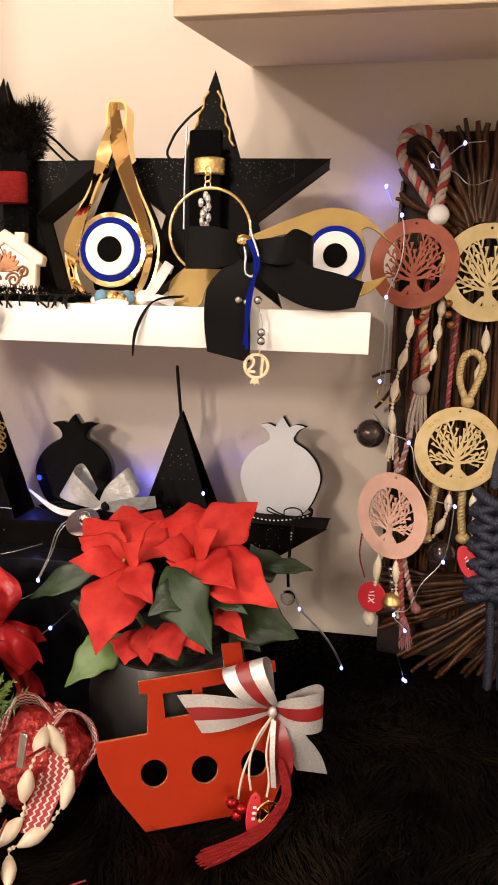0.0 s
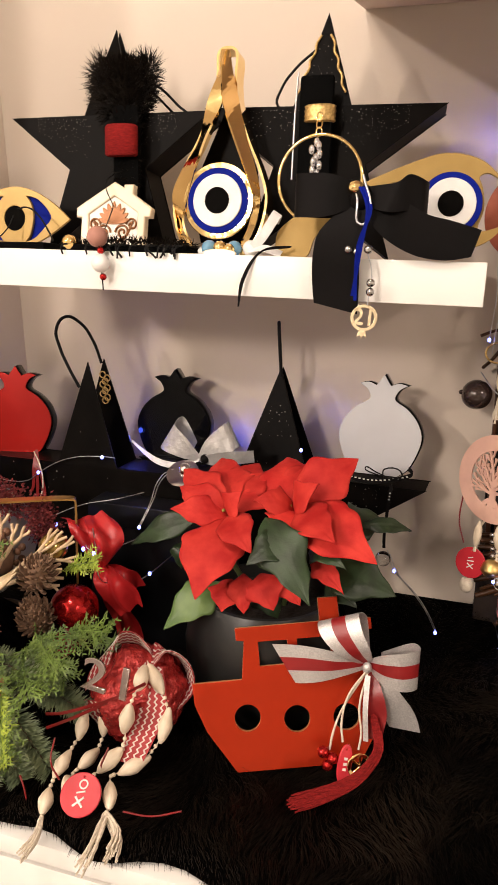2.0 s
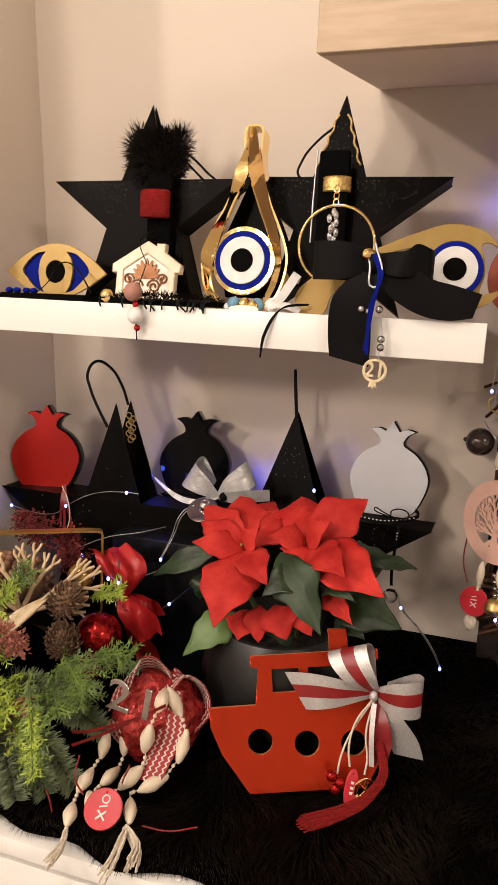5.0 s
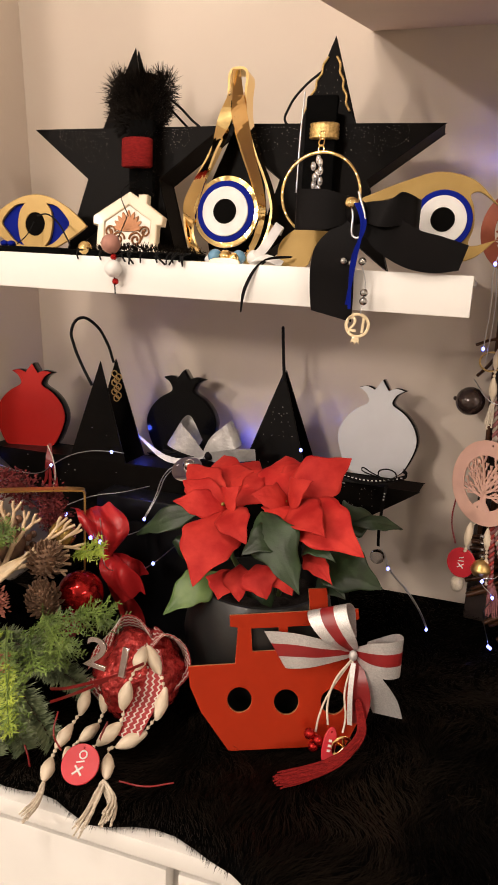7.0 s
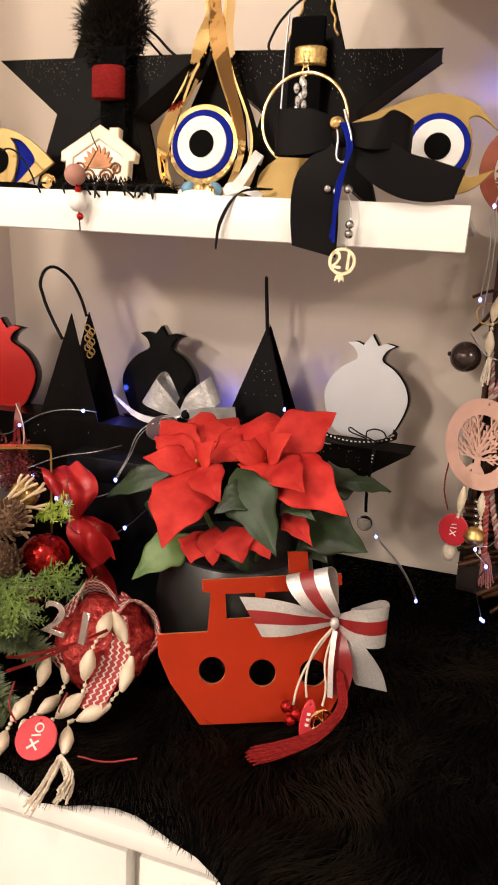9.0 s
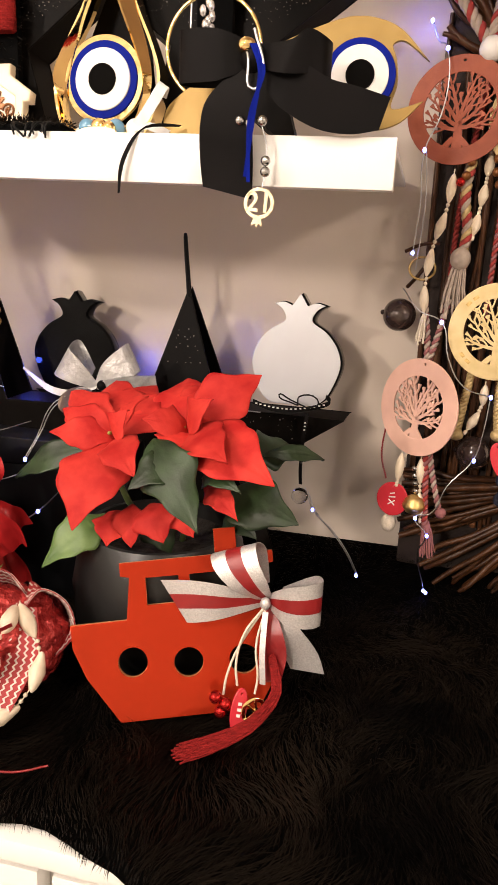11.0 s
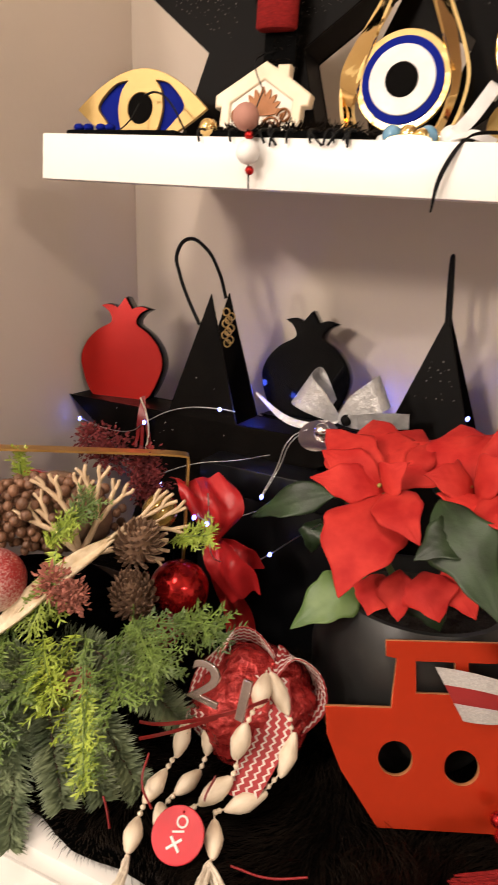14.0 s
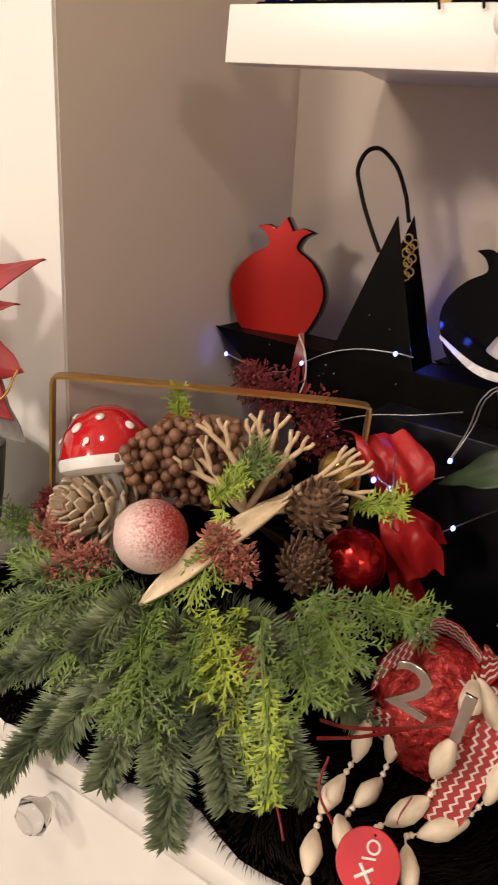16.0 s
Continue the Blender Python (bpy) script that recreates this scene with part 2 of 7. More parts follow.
WALL_Y, LEFT_X, RETURN_Y = 1.12, -0.612, 0.757
TOP = 0.815
structure("wall_north", box(LEFT_X - 0.09, 2.4, WALL_Y, WALL_Y + 0.12, 0, 2.4), WALL, "smooth grey-beige painted alcove back wall", "wall")
structure("wall_alcove_side", leaning(box(LEFT_X - 0.10, LEFT_X, RETURN_Y - 0.017, WALL_Y - 0.0005, 0, 2.4)), WALL, "grey painted side wall of the alcove", "wall")
structure("wall_return", leaning(box(-2.6, LEFT_X - 0.001, RETURN_Y - 0.02, RETURN_Y, 0, 2.4)), WHITEWALL, "warm white painted wall beside the alcove", "wall")
structure("wall_west", box(-2.7, -2.6, -3.1, RETURN_Y, 0, 2.4), WHITEWALL, "plain white room wall", "wall")
structure("wall_east", box(2.4, 2.5, -3.1, WALL_Y + 0.12, 0, 2.4), WHITEWALL, "plain white room wall", "wall")
structure("wall_south", box(-2.7, 2.5, -3.2, -3.1, 0, 2.4), WHITEWALL, "plain white room wall", "wall")
structure("floor", box(-2.7, 2.5, -3.2, WALL_Y + 0.12, -0.1, 0), FLOORM, "plain beige tiled floor", "floor")
structure("ceiling", box(-2.7, 2.5, -3.2, WALL_Y + 0.12, 2.4, 2.5), CEIL, "plain white ceiling", "ceiling")

# white floating shelf
shelf = thing("floating_shelf", "white lacquered floating shelf with a deep front board on the wall", "shelf", pose(0.075, 0, 1.301, 0, 0.6, 0) @ pose(-0.075, 0, -1.301))
part("front_board", box(-0.511, 0.075, 0.813, 0.829, 1.2815, 1.3205, 0.0012), LACQUER, shelf, "deep glossy white front board")
part("shelf_board", box(-0.509, 0.073, 0.8292, WALL_Y - 0.001, 1.3135, 1.3203, 0.0006), LACQUER, shelf)

# pale wooden shelf above, its underside rising to the wall
def wedge(prof, x0, x1):
    bm = bmesh.new()
    a = [bm.verts.new((x0, y, z)) for y, z in prof]
    b = [bm.verts.new((x1, y, z)) for y, z in prof]
    n = len(prof)
    bm.faces.new(a)
    bm.faces.new(b[::-1])
    for k in range(n):
        bm.faces.new((a[k], b[k], b[(k + 1) % n], a[(k + 1) % n]))
    bmesh.ops.recalc_face_normals(bm, faces=bm.faces[:])
    bmesh.ops.bevel(bm, geom=bm.edges[:], offset=0.0008, segments=1, affect="EDGES")
    return bm


UNDER = mat("mauve_grey_board", (0.72, 0.57, 0.47), 0.6, col2=(0.67, 0.52, 0.43), scale=8, bump=0.15, bscale=60)
up = thing("wooden_shelf", "pale pine fronted box shelf fixed high on the wall", "shelf", pose(0, 0, 0))
part("fascia", wedge([(0.745, 1.551), (0.745, 1.72), (0.763, 1.72), (0.763, 1.5545)], -0.095, 1.1), PINE, up, "pale knotty pine front board")
part("underside", wedge([(0.7645, 1.5549), (0.7645, 1.575), (WALL_Y - 0.001, 1.655), (WALL_Y - 0.001, 1.635)], -0.095, 1.1), UNDER, up, "mauve grey underside board")
part("top_board", wedge([(0.7645, 1.70), (0.7645, 1.72), (WALL_Y - 0.001, 1.72), (WALL_Y - 0.001, 1.70)], -0.095, 1.1), PINE, up)
part("end_board", wedge([(0.7645, 1.576), (0.7645, 1.699), (WALL_Y - 0.001, 1.699), (WALL_Y - 0.001, 1.656)], -0.095, -0.080), UNDER, up, "mauve grey end board")


# white cabinet with doors and crystal knobs
def cabinet():
    c = thing("cabinet", "white painted cabinet with glass-knobbed doors under a fur throw", "cabinet", pose(0, 0, 0))
    part("body", box(-0.95, 0.95, 0.612, WALL_Y - 0.004, 0.06, 0.793), CABWHITE, c)
    part("top_board", box(-0.97, 0.97, 0.588, WALL_Y - 0.002, 0.795, TOP, 0.004), CABWHITE, c)
    x = -0.946
    for w in (0.41, 0.41, 0.41, 0.41):
        d = part("door", box(x + 0.003, x + w - 0.003, 0.592, 0.611, 0.07, 0.788, 0.003), CABWHITE, c)
        k = lathe([(0.004, 0), (0.005, 0.006), (0.006, 0.009), (0.013, 0.016), (0.015, 0.022), (0.010, 0.029), (0.003, 0.030)], 8)
        k.transform(pose(x + 0.077, 0.592, 0.770, 90))
        part("knob", k, GLASSB, d, "faceted clear crystal knob")
        x += w + 0.005
    return c


cabinet()


# ---- black fur throw ----
def fur_reach(x):
    """How far the throw reaches from the wall before it ends, along its run over the front edge."""
    t = min(1, max(0, (x + 0.11) / 0.34))
    return 0.512 + 0.010 * math.sin(x * 23) + 0.006 * math.sin(x * 61 + 1) + 0.22 * t


def fur_point(x, s):
    edge = WALL_Y - 0.012 - 0.577
    lift = 0.010 + 0.045 * max(0, 1 - s / 0.10) ** 2 * (1 if x > -0.1 else 0.3) + 0.003 * math.sin(x * 31 + s * 17) * math.sin(s * 41)
    if s < edge - 0.02:
        return Vector((x, WALL_Y - 0.012 - s, TOP + lift)), Vector((0, -0.25, 1))
    a = min(1, (s - edge + 0.02) / 0.04) * math.pi / 2
    r = 0.02
    down = max(0, s - edge - 0.02)
    y0 = WALL_Y - 0.012 - edge + 0.02
    return Vector((x, y0 - r * math.sin(a) - 0.012 * min(1, down * 10), TOP + lift - r * (1 - math.cos(a)) - down)), Vector((0, -math.sin(a), max(0.1, math.cos(a))))


def fur_throw():
    t = thing("fur_throw", "black long-haired faux fur throw draped over the cabinet", "throw", pose(0, 0, 0))
    bm = bmesh.new()
    X = [-0.66 + 0.02 * k for k in range(75)]
    rows = []
    for x in X:
        L = fur_reach(x)
        rows.append([bm.verts.new(fur_point(x, L * k / 40)[0] - Vector((0, 0, 0.004))) for k in range(41)])
    for a, b in zip(rows, rows[1:]):
        for k in range(40):
            bm.faces.new((a[k], a[k + 1], b[k + 1], b[k]))
    part("backing", smooth(bm, 80), FURBASE, t)
    rng = random.Random(5)
    V, F = [], []
    for i in range(60000):
        x = rng.uniform(-0.66, 0.50)
        s = rng.uniform(0.0, fur_reach(x))
        p, n = fur_point(x, s)
        p = p - Vector((0, 0, 0.004))
        w1 = noise.noise(Vector((x * 13, s * 13, 0)))
        w2 = noise.noise(Vector((x * 13, s * 13, 7)))
        w3 = noise.noise(Vector((x * 48, s * 48, 3)))
        lie = Vector((1.0 * w1 + 0.5 * w3 + rng.gauss(0, 0.10), -0.75 + 0.5 * w2 + rng.gauss(0, 0.10), rng.gauss(0, 0.06)))
        ln = rng.uniform(0.020, 0.040) * min(1, max(0.22, (fur_reach(x) - s) / 0.06)) * (0.5 if s < 0.12 else 1)
        d = (n * (0.34 + 0.16 * w3) + lie).normalized()
        side = d.cross(Vector((0, -0.6, 0.8))).normalized() * rng.uniform(0.00022, 0.00045)
        m = p + d * ln * 0.5
        e = p + d * ln * 0.85 + lie.normalized() * ln * 0.3 - Vector((0, 0, 0.004))
        b = len(V)
        V += [p - side, p + side, m - side * 0.8, m + side * 0.8, e]
        F += [(b, b + 1, b + 3, b + 2), (b + 2, b + 3, b + 4)]
    me = bpy.data.meshes.new("fur")
    me.from_pydata(V, [], F)
    tagged(part("fur", me, FURM, t), kind="stuff")


fur_throw()


GLITTER = mat("silver_glitter", (0.34, 0.31, 0.28), 0.45, 0.6, bump=0, vary=0.6)


# ---- black star lanterns ----
def star_loop(R, arm=1.0, inner=0.382, top=1.0):
    pts = []
    for k in range(10):
        r = R if k % 2 == 0 else R * inner
        a = math.pi / 2 - k * math.pi / 5
        x, z = r * math.cos(a), r * math.sin(a)
        pts.append((x * arm, z * (top if k == 0 else 1)))
    return pts


def star(R, depth, m, label, arm=1.0, group="black star lanterns", seed=1, handle=None, specks=170, close=0.40):
    s = thing("star_lantern", label, "star", m, group)
    out = star_loop(R, arm)
    z0 = -R * math.cos(math.pi / 5)
    out = [(x, z - z0) for x, z in out]
    inn = [(x * 0.93, (z + z0) * 0.93 - z0) for x, z in out]
    def lean(ob, k):
        # the two top points lean together where the cord is threaded
        zt = 0.309 * R - z0
        for o in [ob] + list(ob.children):
            for v in o.data.vertices:
                v.co.y += k * depth * close * max(0, (v.co.z - zt) / (0.691 * R))
    # punched starry holes on the arms
    rng = random.Random(seed)
    holes = []
    tries = 0
    while len(holes) < specks and tries < 4000:
        tries += 1
        side = rng.choice((-1, 1))
        u = rng.uniform(0.16, 0.72)
        x = side * u * R * 0.95 * arm
        zt = 0.309 * R - z0
        half = (0.95 * R * arm - abs(x)) * 0.36
        z = zt - (0.08 + 0.85 * rng.random() ** 1.8) * half * 1.5
        r = rng.uniform(0.0003, 0.0010) * R / 0.15
        if all((x - a) ** 2 + (z - b) ** 2 > (r + c + 0.001) ** 2 for a, b, c in holes):
            holes.append((x, z, r))
    for k in range(26 if specks > 14 else 2):
        z = -z0 + R * (0.36 + 0.42 * rng.random())
        w = (R - (z + z0)) * 0.25
        x = rng.uniform(-w, w)
        r = rng.uniform(0.0004, 0.0011) * R / 0.15
        if all((x - a) ** 2 + (z - b) ** 2 > (r + c + 0.001) ** 2 for a, b, c in holes):
            holes.append((x, z, r))
    front = part("front", plate([out], 0.003, 0.0005), BLACKCARD, s)
    bm = bmesh.new()
    for x, z, r in holes:
        bmesh.ops.create_cone(bm, cap_ends=True, segments=6, radius1=r * 0.8, radius2=r * 0.4, depth=0.0008, matrix=Matrix.Translation((x, -0.0018, z)) @ pose(0, 0, 0, 90 + rng.uniform(-20, 20), rng.uniform(-20, 20), 0))
    tagged(part("glitter", bm, GLITTER, front, "silver glitter specks"), kind="stuff")
    lean(front, 1)
    front.location = (0, -depth / 2, 0)
    back = part("back", plate([out], 0.003, 0.0005), BLACKCARD, s)
    lean(back, -1)
    back.location = (0, depth / 2, 0)
    bm = bmesh.new()
    n = 10
    a = [bm.verts.new((x, -depth / 2 + 0.0015, z)) for x, z in out]
    b = [bm.verts.new((x, depth / 2 - 0.0015, z)) for x, z in out]
    a2 = [bm.verts.new((x, -depth / 2 + 0.0015, z)) for x, z in inn]
    b2 = [bm.verts.new((x, depth / 2 - 0.0015, z)) for x, z in inn]
    for k in range(n):
        if k in (0, 9):
            continue
        j = (k + 1) % n
        bm.faces.new((a[k], b[k], b[j], a[j]))
        bm.faces.new((a2[j], b2[j], b2[k], a2[k]))
    part("rim", bm, BLACKCARD, s)
    if handle:
        part("handle", tube([(x, y * 0.45, z) for x, y, z in handle], 0.0016 * R / 0.15), BLACKCORD, s, "black cord handle")
    return s


SHELF_Z = 1.3205
# on the shelf
star(0.147, 0.045, pose(-0.378, 0.985, SHELF_Z + 0.0045, -4, 0, 0), "black punched star lantern with fluffy collar on the white shelf", 0.955, seed=2,
     handle=[(0.030, 0, 0.215), (0.058, 0.01, 0.20), (0.077, 0.02, 0.183), (0.090, 0.03, 0.170), (0.03, 0.03, 0.21)])
star(0.147, 0.045, pose(-0.115, 0.992, SHELF_Z + 0.006, -3, 0, 4), "black punched star lantern with velvet strap on the white shelf", 0.97, seed=3,
     handle=[(-0.012, 0.0, 0.232), (-0.035, -0.005, 0.212), (-0.052, 0.0, 0.190), (-0.055, 0.0, 0.172), (-0.03, 0.01, 0.17), (-0.012, 0.0, 0.188)])
# on the throw
LOW = TOP + 0.010
low_star = star(0.200, 0.058, pose(-0.411, 0.992, LOW, 0, 0, 0), "large black star lantern with tall loop handle on the throw", 0.975, seed=4, specks=9, close=0.12,
     handle=[(-0.011, -0.0578, 0.329), (-0.027, -0.06, 0.357), (-0.04, -0.0556, 0.382), (-0.049, -0.0378, 0.404), (-0.041, -0.0156, 0.42), (-0.027, 0.0111, 0.413), (-0.013, 0.04, 0.386), (-0.005, 0.0533, 0.357)])
star(0.200, 0.050, pose(-0.166, 1.050, LOW, 0, 0, -3), "large black punched star lantern with thin upright handle on the throw", 1.055, seed=5, specks=60,
     handle=[(0.006, -0.0489, 0.352), (0.004, -0.0511, 0.379), (0.001, -0.0489, 0.409), (-0.002, -0.0356, 0.423), (-0.005, -0.0089, 0.407), (-0.003, 0.0133, 0.351)])

for k in range(9):
    lace = part("lace", tube([(0.003 + 0.004 * math.sin(k * 2.1) + 0.0042 * math.cos(a), 0.0185, 0.318 + 0.0045 * k - 0.012 + 0.0042 * math.sin(a)) for a in [j * math.pi / 4 for j in range(8)]], 0.0009, 2, True), GOLDCORD, low_star, "gold lace trim")


# ---- pomegranates ----
def pomegranate_loop(r=0.052):
    c = [(-0.026, -0.86 * r), (-0.040, -0.62 * r), (-0.052, 0.0), (-0.048, 0.022), (-0.034, 0.040), (-0.017, 0.051), (-0.0155, 0.058)]
    L = [(v.x, v.y) for v in catmull([(a, b, 0) for a, b in c], 5)]
    C = [(v.x, v.y) for v in catmull([(-0.0155, 0.058, 0), (-0.0205, 0.066, 0), (-0.029, 0.0715, 0)], 4)]
    C += [(v.x, v.y) for v in catmull([(-0.029, 0.0715, 0), (-0.019, 0.0735, 0), (-0.009, 0.0695, 0)], 4)]
    C += [(0.0, 0.083)]
    half = L + C[1:]
    k = r / 0.052
    half = [(x * k, (z + 0.0447) * k) for x, z in half]
    return half + [(-x, z) for x, z in half[-2::-1]]


def pomegranate(m, face, label, thick=0.020):
    p = thing("pomegranate_ornament", label, "pomegranate ornament", m, "pomegranate ornaments on the stars")
    lp = pomegranate_loop()
    part("body", plate([lp], thick, 0.001), BLACKGLOSS, p, "black glossy wooden body")
    f = part("face", plate([lp], 0.003, 0.0005), face, p)
    f.location = (-0.0015, -thick / 2 - 0.0018, -0.0005)
    return p


ARM_TOP = LOW + 0.200 * (0.809 + 0.309)
pomegranate(pose(-0.029, 1.045, ARM_TOP + 0.010, -6, 0, -2), WHITEFACE, "white pomegranate ornament with black edges on a star lantern")
pomegranate(pose(-0.323, 1.060, ARM_TOP - 0.003, -6, 0, 6), BLACKGLOSS, "glossy black pomegranate ornament on a star lantern")
pomegranate(pose(-0.546, 1.004, ARM_TOP - 0.006, -6, 0, 14), REDFACE, "glossy red pomegranate ornament with black edges on a star lantern")


# ---- red boat ----
def boat():
    b = thing("boat_ornament", "red metallic wooden boat ornament with portholes leaning on a pot", "boat ornament",
              pose(-0.113, 0.717, 0.829, -20, 0, 17) @ pose(0, 0, 0, 0, -6, 0))
    hull = [(0.001, 0.0), (-0.026, 0.040), (-0.0365, 0.066), (-0.0375, 0.086), (0.012, 0.0865), (0.0165, 0.124), (0.0085, 0.1255), (0.0085, 0.1365),
            (0.094, 0.137), (0.094, 0.160), (0.113, 0.160), (0.113, 0.137), (0.145, 0.1365), (0.145, 0.1265), (0.137, 0.125), (0.140, 0.088), (0.158, 0.085), (0.148, 0.040), (0.122, 0.0)]
    holes = [circle(0.0145, 0.050, 0.0132, 32), circle(0.0632, 0.0455, 0.0132, 32), circle(0.112, 0.0435, 0.0132, 32),
             [(0.030, 0.098), (0.030, 0.1225), (0.060, 0.1225), (0.060, 0.098)], [(0.069, 0.098), (0.069, 0.1225), (0.103, 0.1225), (0.103, 0.098)]]
    part("hull", plate([hull] + holes, 0.0055, 0.0004), BOATEDGE, b, "bare wooden board edge")
    f = part("face", plate([hull] + holes, 0.0012, 0.0003), BOATRED, b, "red metallic painted front")
    f.location = (0, -0.0036, 0)
    return b


boat()


# ---- gold teardrop with evil eye ----
def evil_disc(parent, x, y, z, r, rim, tilt=-6):
    m = pose(x, y, z, tilt, 0, 0)
    for k, (name, rad, t, ma, lab) in enumerate((("rim", r * rim, 0.004, GOLD, "gold rim"), ("blue_ring", r, 0.004, BLUE, "cobalt blue ring"),
                                                 ("white_ring", r * 0.80, 0.004, WHITEEN, "white ring"), ("pupil", r * 0.385, 0.004, BLACKEN, "black pupil"))):
        if rad < r * 0.1:
            continue
        o = part(name, plate([circle(0, 0, rad, 56)], t, 0.0008), ma, parent, lab)
        o.matrix_basis = m @ pose(0, -0.0016 * k, 0)


def teardrop():
    d = thing("teardrop_ornament", "polished gold teardrop ornament holding a blue evil eye", "ornament", pose(-0.211, 0.928, SHELF_Z + 0.001, -4, 0, 0))
    def band(k, y0, w):
        pts = [(0.0, 0.222), (0.0065 * k, 0.221), (0.011 * k, 0.214), (0.0105 * k, 0.190), (0.0145 * k, 0.165), (0.027 * k, 0.130), (0.044 * k, 0.095), (0.0535 * k, 0.065),
               (0.0500 * k, 0.035), (0.0395 * k, 0.012), (0.030 * k, 0.002)]
        P = [(x, y0 - 0.012 * max(0, (0.2 - z) / 0.2), z) for x, z in pts]
        return ribbon(P, w, [(0.0, 1, 0.0)] * len(P), 0.0028, 6)
    part("band", band(-1, 0.0, 0.024), GOLD, d)
    part("band", band(1, 0.0, 0.024), GOLD, d)
    # one broad slanted facet, one that narrows as it runs down
    mid = [(0.0, 0.217), (0.003, 0.196), (0.009, 0.165), (0.021, 0.128), (0.036, 0.092), (0.0445, 0.062), (0.0415, 0.034), (0.032, 0.012), (0.026, 0.003)]
    for k, wid, turn in ((-1, [0.012, 0.016, 0.018, 0.021, 0.024, 0.024, 0.022, 0.016, 0.008], 0.62), (1, [0.010, 0.015, 0.018, 0.018, 0.013, 0.009, 0.008, 0.007, 0.005], 0.95)):
        A = [(0.80 * k, turn + 0.5 * math.sin(2.4 * q), 0.25) for q in range(len(mid))]
        part("facet", ribbon([(x * k, -0.018 - 0.010 * (1 - z / 0.22) - 0.002 * (k > 0), z) for x, z in mid], 1, A, 0.0026, 6, 0, wid), GOLD, d)
    part("back_panel", plate([[(-0.005, 0.165), (-0.034, 0.098), (-0.040, 0.06), (-0.03, 0.02), (0.03, 0.02), (0.040, 0.06), (0.034, 0.098), (0.005, 0.165)]], 0.002), BLACKCARD, d).location = (0, 0.008, 0)
    evil_disc(d, 0.002, -0.028, 0.0595, 0.0338, 1.17, 0)
    return d


teardrop()


# ---- evil eye plaques ----
def brow_eye():
    e = thing("evil_eye_plaque", "flat gold evil eye plaque with sweeping brow on the white shelf", "ornament", pose(0.036, 0.866, SHELF_Z, -4, 0, 6))
    top = [(-0.165, 0.012, 0), (-0.160, 0.030, 0), (-0.130, 0.052, 0), (-0.085, 0.072, 0), (-0.040, 0.091, 0), (-0.005, 0.101, 0), (0.028, 0.094, 0), (0.052, 0.072, 0)]
    low = [(0.052, 0.072, 0), (0.036, 0.083, 0), (0.026, 0.080, 0), (0.030, 0.068, 0), (0.032, 0.050, 0), (0.028, 0.033, 0), (0.034, 0.030, 0), (0.053, 0.036, 0)]
    low2 = [(0.053, 0.036, 0), (0.036, 0.020, 0), (0.014, 0.014, 0), (-0.008, 0.020, 0), (-0.026, 0.036, 0), (-0.032, 0.058, 0), (-0.040, 0.075, 0), (-0.062, 0.072, 0), (-0.085, 0.060, 0), (-0.110, 0.042, 0), (-0.126, 0.022, 0), (-0.133, 0.004, 0), (-0.150, 0.000, 0), (-0.166, 0.008, 0), (-0.165, 0.012, 0)]
    lp = [(v.x, v.y) for seg in (top, low, low2) for v in catmull(seg, 5)[:-1]]
    part("plaque", plate([lp], 0.004, 0.0005), GOLDPAINT, e)
    evil_disc(e, 0.001, -0.0045, 0.054, 0.0285, 0.0, 0)
    return e


brow_eye()


def almond_eye():
    e = thing("evil_eye_plaque", "flat gold almond evil eye with blue corners on the white shelf", "ornament", pose(-0.467, 0.902, SHELF_Z + 0.0055, -4, 0, 0))
    def almond(w, h, cz, n=20):
        up = [(-w + 2 * w * k / n, cz + h * (1 - abs(-1 + 2 * k / n) ** 1.9)) for k in range(n + 1)]
        dn = [(w - 2 * w * k / n, cz - h * 0.93 * (1 - abs(1 - 2 * k / n) ** 1.7)) for k in range(1, n)]
        return up + dn
    cz = 0.037
    # crescent openings on both sides of the iris
    outer = almond(0.074, 0.037, cz)
    def crescent(k):
        a = [(0.0145 * k, cz + 0.027), (0.032 * k, cz + 0.023), (0.050 * k, cz + 0.004), (0.042 * k, cz - 0.009), (0.028 * k, cz - 0.022), (0.014 * k, cz - 0.027)]
        b = [(0.021 * k, cz - 0.018), (0.0245 * k, cz - 0.005), (0.025 * k, cz + 0.005), (0.022 * k, cz + 0.018)]
        return [(v.x, v.y) for seg in ([(x, z, 0) for x, z in a], [(x, z, 0) for x, z in [a[-1]] + b + [a[0]]]) for v in catmull(seg, 4)[:-1]]
    part("plaque", plate([outer, crescent(1), crescent(-1), circle(0, cz + 0.001, 0.0150, 28)], 0.004, 0.0005), GOLDPAINT, e)
    part("blue_backing", plate([almond(0.060, 0.034, cz)], 0.003, 0.0004), BLUE, e, "dark blue acrylic backing").location = (0, 0.004, 0)
    part("pupil", plate([circle(0, cz + 0.001, 0.0148, 28)], 0.003, 0.0004), BLACKEN, e).location = (0, 0.0005, 0)
    return e


almond_eye()


